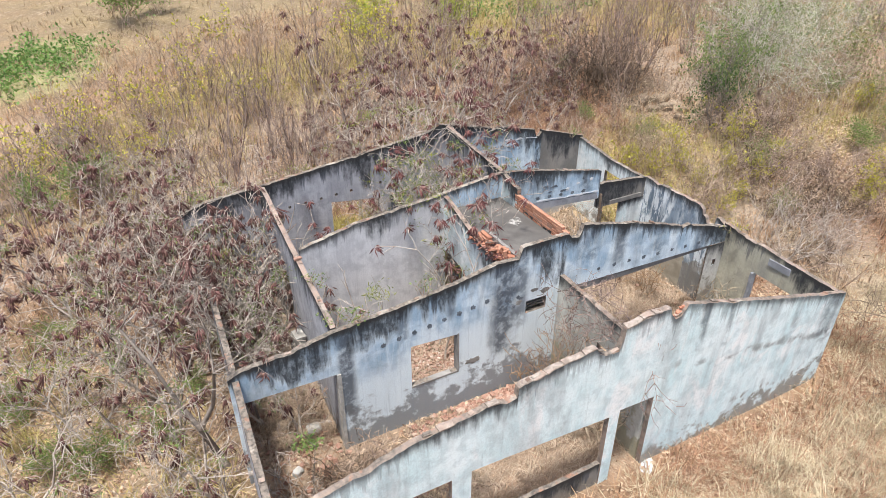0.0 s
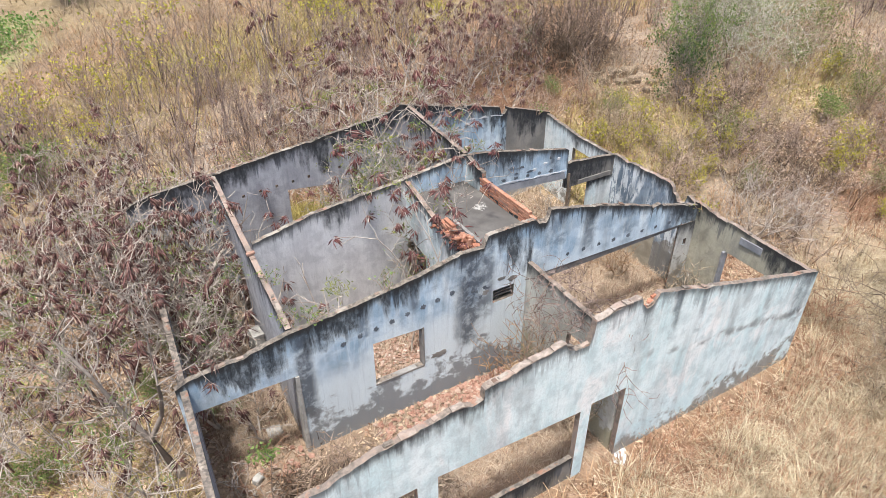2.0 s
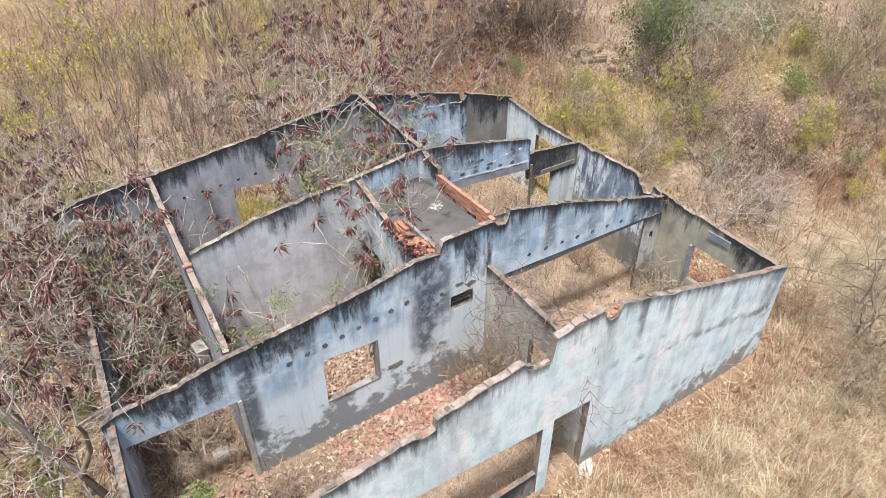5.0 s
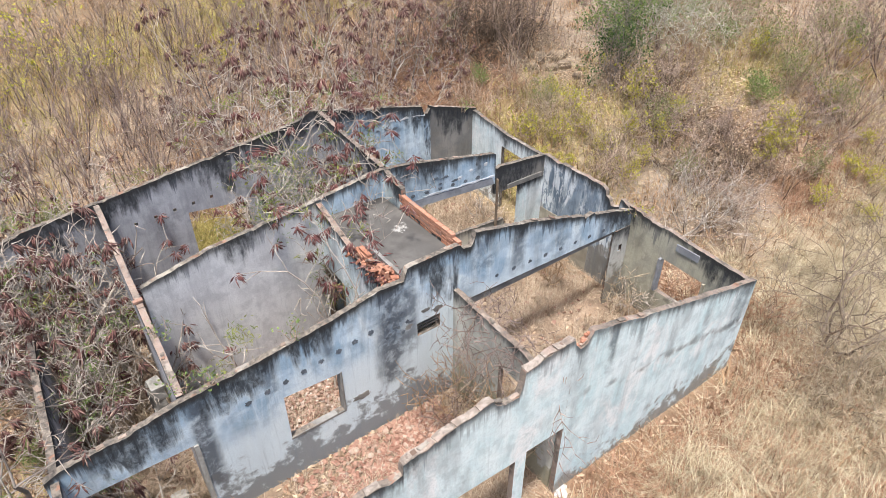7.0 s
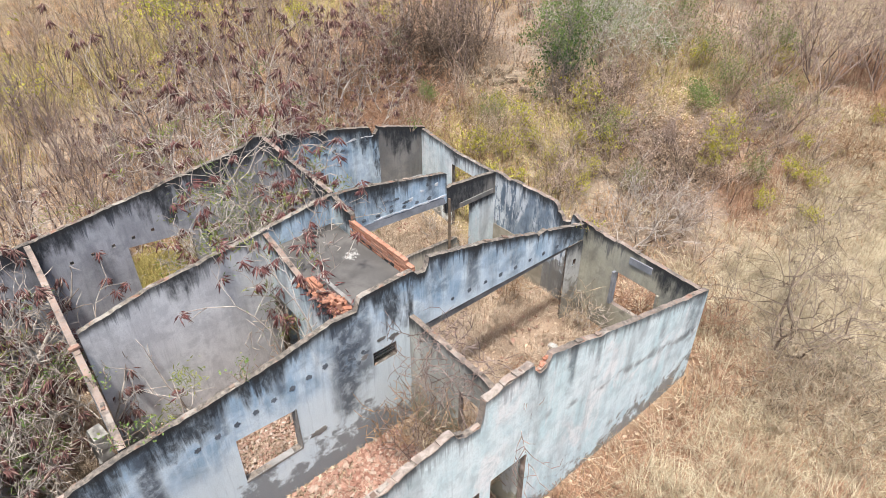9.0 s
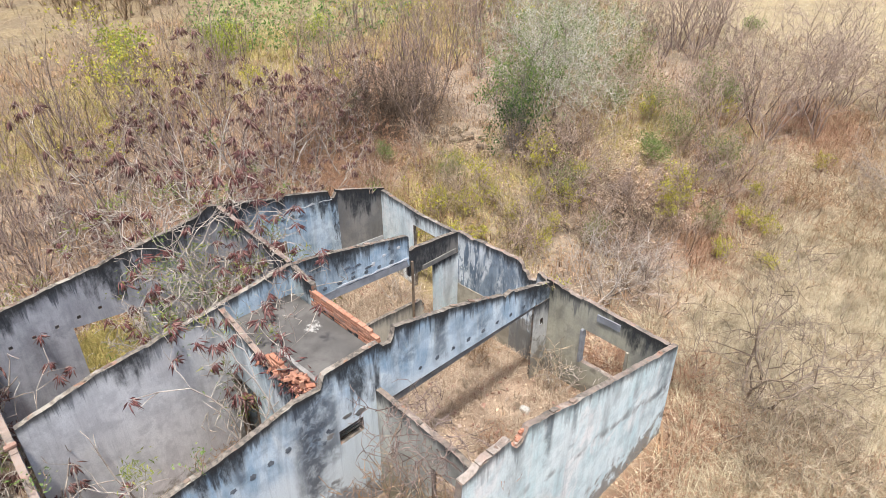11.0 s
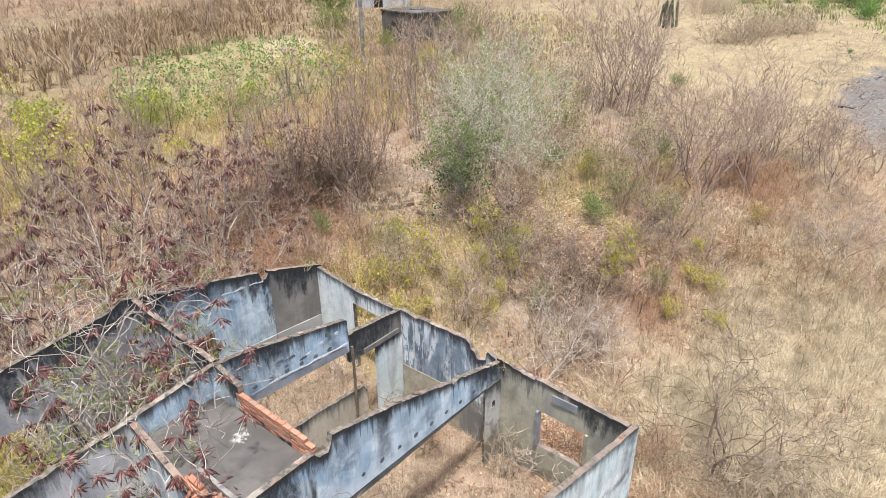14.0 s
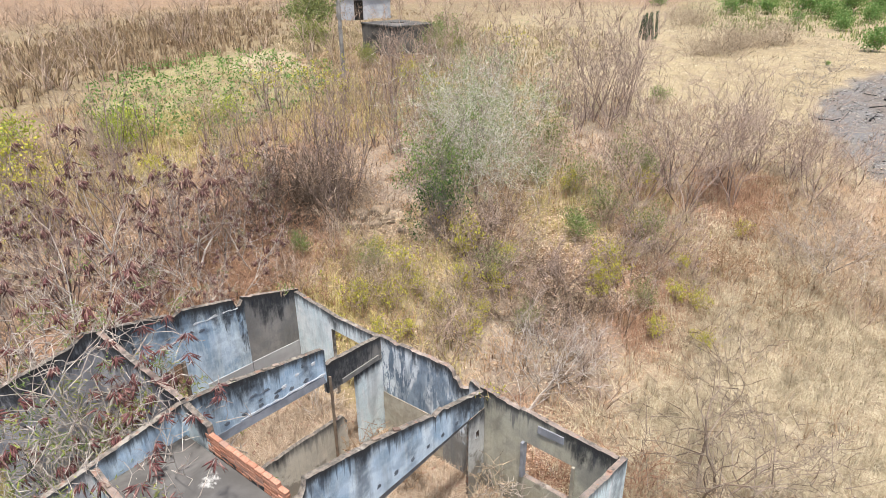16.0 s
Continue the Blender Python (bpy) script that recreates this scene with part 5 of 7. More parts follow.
halo = shrub(82, 3.4, 11, [(5, 2, 0.55), (4, 1, 0.55), (3, 1, 0.5), (2, 0, 0)], 0.06, 0.2, 0.85, 0.9, 0.024)
ht = np.array(halo.tips)[:, :3]
ht = ht[halo.r.random(len(ht)) < 0.22]
pts = np.repeat(ht, 10, axis=0) + halo.r.normal(0, 0.12, (len(ht) * 10, 3))
t = thing_of("dry_bush", [("crown", halo.wood(), PALEHAZE), ("leaves", leaves(pts, halo.r.normal(0, 1, pts.shape), 0.1, 0.06, halo.r), GREYGREEN)], "wide pale grey bush with sparse green leaves", "bush", "pale bushes")
spread_copies(t, [(26.0, 19.2, 0.95), (28.2, 20.2, 1.0), (29.8, 22.2, 1.1), (31.6, 20.8, 1.1), (32.6, 23.2, 1.0), (27.4, 18.2, 0.9)])
green_small = thing_of("green_bush", leafy(83, 0.9, 7, "leaves", GREENLEAF, 7, 0.075), "low bright green bush on dry litter", "bush", "small green bushes")
spread_copies(green_small, [(25.6, 13.3, 1.0), (-3.4, 26.2, 1.6), (-1.6, 26.8, 1.4), (1.5, 7.6, 0.5), (-2.4, 12.0, 0.8), (14.0, 17.9, 0.9), (-4.9, 12.4, 0.8), (1.6, 47.0, 2.6), (4.0, 48.5, 2.0), (32.4, 13.4, 1.0), (43.2, 17.0, 0.9), (28.4, 17.1, 0.8), (18.2, 21.1, 0.7), (13.2, 18.2, 0.8), (-3.2, 12.6, 0.7), (-0.8, 12.1, 0.6), (-1.7, 27.6, 1.2), (-2.6, 10.6, 0.5), (-3.8, 14.6, 0.7), (-1.4, 15.2, 0.6), (-2.9, 17.4, 0.7), (0.1, 13.6, 0.5), (2.2, 23.2, 0.7)])
yellow_a = thing_of("yellow_bush", leafy(84, 1.8, 6, "yellow_leaves", YELLOWLEAF, 6, 0.13, 0.08, [(4, 2, 0.5), (2, 1, 0.5), (2, 0, 0)], DIMTWIG, 0.32), "thin bush with sparse yellow leaves", "bush", "yellow bushes")
yellow_b = thing_of("yellow_bush", leafy(85, 1.2, 7, "yellow_leaves", YELLOWLEAF, 5, 0.12, 0.08, share=0.4), "thin bush with sparse yellow leaves", "bush", "yellow bushes")
ya = [(-3.2, 27.8, 1.1), (-1.8, 33.0, 1.2), (0.8, 33.2, 1.3), (2.0, 35.0, 1.2), (-0.4, 29.0, 1.0), (4.6, 32.0, 1.1), (5.8, 30.0, 1.0), (7.4, 33.6, 1.2), (13.2, 31.6, 1.2), (-2.6, 29.5, 1.3), (-1.2, 31.4, 1.3), (0.6, 30.2, 1.2), (2.2, 31.6, 1.2), (-4.0, 31.0, 1.2), (1.4, 28.0, 1.0), (3.6, 29.2, 1.1), (0.0, 27.0, 1.0), (12.5, 33.0, 1.4), (13.8, 34.6, 1.4), (-5.0, 24.0, 1.0),
      (3.4, 34.5, 1.4), (5.2, 36.0, 1.3), (31.2, 33.8, 1.1), (21.7, 39.8, 1.3), (14.6, 41.8, 1.3), (10.2, 27.6, 1.1), (11.8, 33.3, 1.2), (9.8, 31.5, 1.2), (45.3, 29.5, 1.2), (29.0, 31.0, 1.1), (27.0, 34.0, 1.2), (35.0, 28.0, 1.3), (32.4, 26.0, 1.1)]
yb = [(20.5, 15.0, 0.8), (19.0, 15.2, 0.7), (18.0, 16.6, 0.7), (19.6, 14.0, 0.6), (17.4, 15.4, 0.6), (18.6, 13.6, 0.6), (22.0, 16.4, 1.1), (21.8, 16.0, 0.8), (19.7, 17.1, 0.8), (19.2, 16.4, 0.8), (21.0, 14.0, 0.7), (24.7, 11.6, 0.8), (23.6, 11.4, 0.8), (22.5, 8.7, 0.6), (22.9, 7.4, 0.5), (23.9, 11.2, 0.7), (24.5, 8.3, 0.6), (17.2, 17.4, 0.8), (16.6, 15.6, 0.7), (22.6, 14.6, 0.7), (27.6, 11.6, 0.7), (26.4, 9.4, 0.6), (24.6, 8.9, 0.6), (28.4, 15.4, 0.8), (31.0, 13.0, 0.8),
      (15.9, 17.0, 0.7), (19.4, 18.6, 0.8), (23.0, 11.2, 0.6), (29.8, 8.2, 0.6), (36.0, 31.0, 1.0), (18.0, 30.0, 1.0), (20.5, 27.0, 0.9)]
spread_copies(yellow_a, [q for k, q in enumerate(ya) if k % 4 != 3])
spread_copies(yellow_b, yb)

# fine grey-brown brushwood on the straw and between the house and the green bush
for k, (x, y, h, wood) in enumerate(((15.4, 4.1, 1.5, HAZE), (16.2, 4.6, 1.4, HAZE), (15.6, 3.2, 1.3, HAZE), (14.6, 4.4, 1.0, HAZE), (17.0, 3.8, 1.2, HAZE), (16.2, 7.0, 1.1, REDWEED), (15.5, 8.6, 1.0, REDWEED), (15.4, 7.7, 0.8, REDWEED), (17.6, 13.6, 1.7, TWIG), (19.2, 15.0, 1.6, HAZE), (20.6, 12.6, 1.7, TWIG),
                                     (21.6, 16.6, 1.7, TWIG), (23.2, 14.0, 1.4, HAZE), (18.4, 17.4, 1.3, HAZE), (22.4, 10.6, 1.2, TWIG), (27.6, 12.8, 1.7, HAZE), (20.0, 10.2, 1.2, PINKTWIG), (19.4, 19.4, 1.7, HAZE), (27.0, 16.4, 2.0, HAZE), (29.0, 17.0, 2.0, TWIG), (16.4, 19.6, 1.6, TWIG), (32.0, 15.4, 2.0, TWIG), (27.0, 7.9, 1.3, BROWNGRASS), (28.9, 5.6, 1.4, HAZE), (31.4, 4.5, 1.5, TWIG), (26.6, 5.8, 1.6, BROWNGRASS), (29.2, 3.4, 1.7, HAZE), (33.4, 5.5, 1.8, TWIG), (30.0, 7.7, 1.9, BROWNGRASS))):
    p = shrub(220 + k, h, 11, [(4, 2, 0.55), (3, 2, 0.5), (2, 0, 0)], 0.05, 0.24, 0.85, 0.75, 0.015)
    t = thing_of("brushwood", [("crown", p.wood(), wood)], "dense fine-twigged dead bush on dry grass", "bush", "brushwood")
    t.matrix_world = pose(x, y, float(gz(x, y)) - 0.05, 0, 0, 47 * k)

# yellow-green bushes before the crop, greyer ones on the slope beside the house
lime = thing_of("lime_bush", leafy(88, 1.3, 9, "foliage", LIMELEAF, 7, 0.16, 0.2, [(4, 2, 0.5), (2, 0, 0)]), "bright yellow-green bush at the edge of the crop", "bush", "yellow-green bushes")
spread_copies(lime, [(19.0, 34.6, 0.75), (18.5, 34.7, 0.81), (19.4, 37.4, 0.87), (20.0, 35.5, 0.93), (20.9, 37.9, 0.75), (14.8, 37.9, 0.81), (13.8, 36.4, 0.87), (15.6, 38.9, 0.93), (15.3, 40.8, 0.75), (24.1, 34.7, 0.81), (25.1, 34.7, 0.87)])
sage = thing_of("sage_bush", leafy(89, 1.5, 10, "foliage", SAGELEAF, 5, 0.09, 0.12, [(4, 2, 0.5), (3, 1, 0.5), (2, 0, 0)], HAZE), "olive-green bush with bare lower twigs", "bush", "olive bushes")
spread_copies(sage, [(26.7, 11.0, 0.9), (23.4, 9.8, 0.7), (27.4, 13.0, 1.0), (28.6, 15.0, 1.0), (21.3, 14.4, 0.7), (20.2, 12.4, 0.6), (31.4, 14.0, 1.0), (24.0, 18.4, 1.0), (30.2, 17.6, 1.1), (18.8, 18.2, 0.6)])
# tall slim pod trees on the slope behind the back wall
for k, (x, y, h) in enumerate(((11.3, 22.6, 4.9), (13.2, 23.8, 4.7), (10.0, 21.8, 4.8), (9.8, 19.4, 4.6), (8.4, 22.4, 5.0), (12.4, 21.2, 4.2), (14.8, 22.8, 3.8), (7.2, 20.6, 4.6))):
    p = Plant(330 + k)
    p.grow((0, 0, -0.1), (p.r.normal(0, 0.14), p.r.normal(0, 0.14), 1.0), h, 0.042, [(7, 1, 0.36), (4, 1, 0.5), (2, 0, 0)], 0.07, 0.15, 0.75)
    tp = np.array(p.tips)
    tp = tp[np.argsort(-tp[:, 2])][:13]
    t = thing_of("pod_tree", [("trunk", p.wood(5), PALE_BARK)] + [("fruit", pods(q[None, :3], 24, 0.34, p.r, 0.36), BROWNPOD) for q in tp], "tall slim leafless tree with large bunches of dry pods", "tree", "tall pod trees")
    t.matrix_world = pose(x, y, float(gz(x, y)) - 0.03, 0, 0, 61 * k)

# dead shrubs in the roofless rooms
for k, (x, y, h, wood) in enumerate(((8.0, 9.3, 2.2, BROWNGRASS), (7.5, 9.7, 1.5, BROWNGRASS), (8.1, 8.4, 2.3, BROWNGRASS), (8.15, 7.6, 2.2, HAZE), (8.1, 9.0, 2.6, TWIG), (13.6, 9.6, 1.2, HAZE), (11.2, 9.2, 0.7, REDWEED), (12.2, 8.2, 0.7, REDWEED), (9.8, 8.4, 0.7, REDWEED), (13.2, 8.0, 0.8, REDWEED), (13.6, 7.2, 0.8, HAZE), (1.5, 7.8, 1.3, TWIG), (2.3, 8.3, 1.2, TWIG), (3.4, 7.6, 1.1, REDWEED), (2.8, 7.3, 1.2, TWIG), (3.6, 8.6, 1.0, HAZE), (4.4, 7.3, 0.9, TWIG), (1.7, 9.4, 1.1, REDWEED), (1.3, 8.9, 1.2, PALE_BARK), (3.0, 9.2, 1.0, TWIG), (12.9, 12.6, 1.4, BROWNGRASS), (13.2, 11.6, 1.2, BROWNGRASS),
                                     (8.75, 8.4, 1.3, TWIG), (8.9, 7.5, 1.1, TWIG), (14.0, 7.6, 1.1, PALE_BARK), (13.7, 9.2, 1.0, PALE_BARK), (10.2, 12.2, 0.9, BROWNGRASS), (1.8, 14.3, 1.5, PALE_BARK), (2.2, 11.4, 1.2, TWIG), (13.6, 15.2, 1.4, PALE_BARK), (4.2, 10.8, 1.0, TWIG), (6.4, 12.9, 0.9, BROWNGRASS))):
    p = shrub(160 + k, h, 9, [(4, 2, 0.55), (3, 1, 0.5), (2, 0, 0)], 0.04, 0.26, 0.9, 0.6, 0.011, 0.75)
    t = thing_of("dead_shrub", [("crown", p.wood(), wood)], "dead twiggy shrub growing on a ruined floor", "shrub", "dead shrubs in the rooms")
    t.matrix_world = pose(x, y, float(gz(x, y)) - 0.03, 0, 0, 53 * k)
# weeds rooted on the wall crowns
for k, (x, y, z, mt) in enumerate(((4.9, 10.16, 3.64, GREENLEAF), (3.3, 10.16, 3.46, GREENLEAF), (2.9, 10.3, 3.4, GREENLEAF), (14.3, 9.9, 2.8, YELLOWLEAF), (13.9, 16.75, 3.4, GREENLEAF), (9.1, 14.6, 4.4, GREENLEAF), (3.0, 11.8, 3.45, GREENLEAF), (11.0, 16.95, 4.2, GREENLEAF))):
    t = thing_of("wall_weed", leafy(190 + k, 0.3, 5, "foliage", mt, 3, 0.07, 0.05, [(3, 1, 0.6), (2, 0, 0)]), "small green weed rooted on a wall crown", "weed", "weeds on the walls")
    t.matrix_world = pose(x, y, z, 0, 0, 70 * k)

# rough dry scrub that nobody could count
PLANS = ([(4, 1, 0.55), (3, 1, 0.5), (2, 0, 0)], [(5, 1, 0.5), (3, 1, 0.55), (1, 0, 0)], [(3, 2, 0.6), (2, 1, 0.6), (2, 0, 0)])
protos = [shrub(100 + k, 1.5 + 0.12 * k, 5 + k % 3, PLANS[k % 3], 0.14, 0.2, 0.7, 0.45, 0.022).wood() for k in range(7)]
low_protos = [shrub(120 + k, 0.9 + 0.1 * k, 7, PLANS[k % 3], 0.0, 0.26, 0.9, 1.1, 0.016).wood() for k in range(5)]
far_protos = [shrub(140 + k, 1.6 + 0.12 * k, 6, [(3, 2, 0.55), (2, 0, 0)], 0.1, 0.22, 0.75, 0.6, 0.032).wood() for k in range(5)]


def scatter_scrub(name, xy, size, mats, label, kinds):
    vs, fs, off = [], [], 0
    zz = gz(xy[:, 0], xy[:, 1])
    for (x, y), z, k in zip(xy, zz, size):
        v, f = kinds[rng.integers(len(kinds))]
        a = rng.uniform(0, 6.283)
        c, s = math.cos(a) * k, math.sin(a) * k
        w = np.stack([v[:, 0] * c - v[:, 1] * s + x, v[:, 0] * s + v[:, 1] * c + y, v[:, 2] * k * rng.uniform(0.8, 1.15) + z], axis=1)
        vs.append(w), fs.append(f + off)
        off += len(v)
    return tagged(mesh_object(name, np.concatenate(vs), np.concatenate(fs), mats), label, "scrub", kind="stuff")


def sample(n, x0, x1, y0, y1, density):
    """n places in a box, thinned by a density from 0 to 1."""
    out = np.zeros((0, 2))
    while len(out) < n:
        q = np.stack([rng.uniform(x0, x1, n * 3), rng.uniform(y0, y1, n * 3)], axis=1)
        out = np.concatenate([out, q[rng.random(len(q)) < density(q[:, 0], q[:, 1])]])
    return out[:n]


def in_sight(x, y):
    """The side of the plan in front of the drone."""
    return (y > 0.02 * x - 1.5) & (y > 4.0 - 1.1 * (x + 5.0)) & (x > -9)


def scrub_density(x, y):
    tan, russet, ash, crop, path = zones(x, y)
    base = np.where(y > 18.5, 1.0, np.where(x < 0, 0.55, 0.8))
    patch = np.clip(0.45 + 1.3 * np.sin(0.8 * x + 1.3 * np.sin(0.55 * y)) * np.sin(0.75 * y + 1.1 * np.sin(0.5 * x)), 0.06, 1)
    return base * patch * off_house(x, y, 0.4) * in_sight(x, y) * (1 - 0.95 * tan) * (1 - 0.8 * russet) * (1 - ash) * (1 - 0.95 * crop) * (1 - 0.9 * path)


def low_density(x, y):
    tan, russet, ash, crop, path = zones(x, y)
    edge = np.exp(-(((x - 19.5) / 4.5) ** 2 + ((y - 11.5) / 5.0) ** 2)) + np.exp(-(((x - 28) / 5) ** 2 + ((y - 9) / 3) ** 2))
    return np.clip(0.2 + 0.7 * edge, 0, 1) * off_house(x, y, 0.3) * in_sight(x, y) * (1 - 0.75 * tan) * (1 - 0.9 * russet) * (1 - ash) * (1 - crop) * (1 - 0.9 * path)


xy = sample(235, -9, 42, 3, 40, scrub_density)
scatter_scrub("dry_scrub", xy, rng.uniform(0.55, 1.2, len(xy)), TWIG, "grey-brown leafless scrub covering the slope", protos)
xy = sample(75, -9, 40, 2, 34, low_density)
stalks = [shrub(150 + k, 2.3 + 0.2 * k, 5, [(5, 1, 0.35), (3, 1, 0.5), (1, 0, 0)], 0.18, 0.12, 0.6, 0.35, 0.024).wood() for k in range(5)]
up_d = lambda x, y: np.maximum.reduce([blot(x, y, 1, 24, 8, 5, 0, 0.8), blot(x, y, 9, 29, 9, 5, 20, 0.8), 0.6 * blot(x, y, 24, 27, 9, 4, 40, 0.8), 0.5 * blot(x, y, 33, 24, 9, 6, 20, 0.8)]) * off_house(x, y, 0.6)
qy = sample(215, -8, 42, 17, 36, up_d)
dy = sample(44, 15, 31, 8, 23, lambda x, y: np.maximum(blot(x, y, 22.0, 13.4, 3.2, 2.6, 40, 0.7), 0.25 * blot(x, y, 22.5, 14.5, 6.5, 5, 40, 0.7)) * off_house(x, y, 0.8) * (1 - zones(x, y)[1]))
scatter_scrub("dark_tangle", dy, rng.uniform(0.5, 0.95, len(dy)), DUSK, "dark tangles of dead branches on the slope", low_protos)
ry = sample(85, 8, 22, 18.0, 27, lambda x, y: blot(x, y, 15, 22, 6, 3, 15, 0.6) * off_house(x, y, 0.6))
scatter_scrub("russet_scrub", ry, rng.uniform(0.7, 1.2, len(ry)), REDWEED, "low reddish-brown dead brush behind the house", low_protos)
scatter_scrub("upright_scrub", qy, rng.uniform(0.7, 1.2, len(qy)), DIMTWIG, "tall thin dark stems of leafless scrub", stalks)
scatter_scrub("low_scrub", xy, rng.uniform(0.6, 1.2, len(xy)), PINKTWIG, "low pale tangles of dead twigs", low_protos)
xy = sample(270, -14, 85, 30, 95, lambda x, y: scrub_density(x, y) * (x + y > 64))
scatter_scrub("far_scrub", xy, rng.uniform(0.8, 1.6, len(xy)), TWIG, "distant leafless scrub on rising ground", far_protos)
xy = np.stack([rng.uniform(55.5, 70.5, 48), rng.normal(0, 0.8, 48)], axis=1)
xy[:, 1] += 19.8 - 0.31 * (xy[:, 0] - 55.9)
xy = np.concatenate([xy, np.stack([77 + rng.normal(0, 2.5, 24), 26.5 + rng.normal(0, 1.5, 24)], axis=1)])
scatter_scrub("cut_brush", xy, rng.uniform(1.0, 1.9, len(xy)), HAZE, "long grey heap of cut brushwood on straw", low_protos)

# ---- grass, stalks and litter ----
def blades(xy, height, width, r, lean=0.5, z=None, away=None):
    """Bent blades of three points pairs: three triangles each."""
    n = len(xy)
    z = gz(xy[:, 0], xy[:, 1]) - 0.02 if z is None else z
    h = height * r.uniform(0.5, 1.3, n)
    a = r.uniform(0, 6.283, n) if away is None else away
    tilt = np.abs(r.normal(0, lean, n))
    dx, dy = np.cos(a), np.sin(a)
    w = width * r.uniform(0.6, 1.4, n)
    px, py = -dy * w / 2, dx * w / 2
    m = 0.55
    mx, my, mz = dx * tilt * h * m * 0.5, dy * tilt * h * m * 0.5, h * m / np.sqrt(1 + (0.5 * tilt) ** 2)
    ex, ey = dx * tilt * h, dy * tilt * h
    ez = h / np.sqrt(1 + tilt ** 2)
    x, y = xy[:, 0], xy[:, 1]
    v = np.stack([np.stack([x - px, y - py, z], 1), np.stack([x + px, y + py, z], 1), np.stack([x + mx + px * 0.7, y + my + py * 0.7, z + mz], 1),
                  np.stack([x + mx - px * 0.7, y + my - py * 0.7, z + mz], 1), np.stack([x + ex, y + ey, z + ez], 1)], axis=1)
    i = np.arange(n)[:, None] * 5
    f = np.concatenate([np.concatenate([i + a_, i + b_, i + c_], 1) for a_, b_, c_ in ((0, 1, 2), (0, 2, 3), (3, 2, 4))])
    return v.reshape(-1, 3), f


def tufts(n, per, x0, x1, y0, y1, density, radius):
    c = sample(n, x0, x1, y0, y1, density)
    return np.repeat(c, per, axis=0) + rng.normal(0, radius, (n * per, 2))


def keep_out(xy, m=0.03):
    return xy[off_house(xy[:, 0], xy[:, 1], m)]


tan_d = lambda x, y: (0.04 + zones(x, y)[0]) * off_house(x, y, 0.15) * in_sight(x, y) * (1 - zones(x, y)[2])


def fountains(n, per, x0, x1, y0, y1, density, spread, height, width, lean):
    """Clumps whose blades arch outwards from their middle."""
    c = sample(n, x0, x1, y0, y1, density)
    k = rng.uniform(0.6, 1.35, n)
    off = rng.normal(0, 1, (n, per, 2)) * (spread * k)[:, None, None]
    xy = (c[:, None, :] + off).reshape(-1, 2)
    lay = np.repeat(rng.uniform(0, 6.283, n), per)
    away = np.arctan2(off[:, :, 1], off[:, :, 0]).ravel() + rng.normal(0, 0.45, n * per)
    away = np.where(rng.random(n * per) < 0.35, lay + rng.normal(0, 0.4, n * per), away)
    tall = np.repeat(height * k, per)
    ok = off_house(xy[:, 0], xy[:, 1], 0.03)
    return blades(xy[ok], tall[ok], width, rng, lean, None, away[ok])


v, f = fountains(1150, 54, 6, 30, -2, 16, tan_d, 0.17, 0.54, 0.014, 1.6)
tagged(mesh_object("straw_clumps", v, f, STRAW), "arching clumps of pale dry straw", "grass", kind="stuff")
xy = keep_out(tufts(3600, 12, 6, 44, -2, 22, tan_d, 0.16))
v, f = blades(xy, 0.38, 0.015, rng, 1.8)
tagged(mesh_object("straw_grass", v, f, STRAW), "pale straw-coloured tufts of dry grass", "grass", kind="stuff")
red_d = lambda x, y: (1 - 0.8 * zones(x, y)[1]) * tinges(x, y)[1] * off_house(x, y, 0.1) * in_sight(x, y) * (x > 8) * (y < 14)
xy = keep_out(tufts(2000, 11, 7, 38, 2, 14, red_d, 0.16))
v, f = blades(xy, 0.45, 0.014, rng, 1.4)
tagged(mesh_object("red_weeds", v, f, REDWEED), "reddish-brown dead weeds beside the walls", "grass", kind="stuff")
xy = tufts(2300, 9, 34, 100, -5, 60, lambda x, y: (0.1 + zones(x, y)[0]) * (1 - zones(x, y)[2]), 0.3)
v, f = blades(xy, 0.3, 0.03, rng, 3.0)
tagged(mesh_object("far_grass", v, f, STRAW), "distant mown straw-coloured grass", "grass", kind="stuff")
brown_d = lambda x, y: (1 - 0.85 * zones(x, y)[1]) * (0.85 - 0.7 * zones(x, y)[0]) * off_house(x, y, 0.1) * in_sight(x, y) * (1 - zones(x, y)[2]) * (1 - 0.6 * zones(x, y)[3])
xy = keep_out(tufts(5200, 12, -9, 44, 2, 44, brown_d, 0.2))
v, f = blades(xy, 0.5, 0.024, rng, 1.2)
tagged(mesh_object("brown_grass", v, f, BROWNGRASS), "brown dry weeds and stalks under the scrub", "grass", kind="stuff")

olive_d = lambda x, y: (1 - 0.8 * zones(x, y)[1]) * tinges(x, y)[0] * off_house(x, y, 0.1) * in_sight(x, y)
xy = keep_out(tufts(3400, 11, -9, 40, 4, 38, olive_d, 0.2))
v, f = blades(xy, 0.5, 0.02, rng, 1.1)
tagged(mesh_object("olive_grass", v, f, OLIVEGRASS), "yellow-olive tufts of half-dry grass", "grass", kind="stuff")
xy = tufts(1800, 9, -12, 34, -14, 5, lambda x, y: 1.0 - 0.9 * in_sight(x, y), 0.2)
v, f = blades(xy, 0.45, 0.02, rng, 1.4)
tagged(mesh_object("plain_grass", v, f, STRAW), "dry straw-coloured grass on the open ground", "grass", kind="stuff")
xy = keep_out(tufts(420, 12, 3.6, 8.6, 17.3, 20.4, lambda x, y: blot(x, y, 6.0, 18.6, 2.4, 1.5, 0, 0.7) * off_house(x, y, 0.15), 0.16))
v, f = blades(xy, 0.45, 0.026, rng, 1.0)
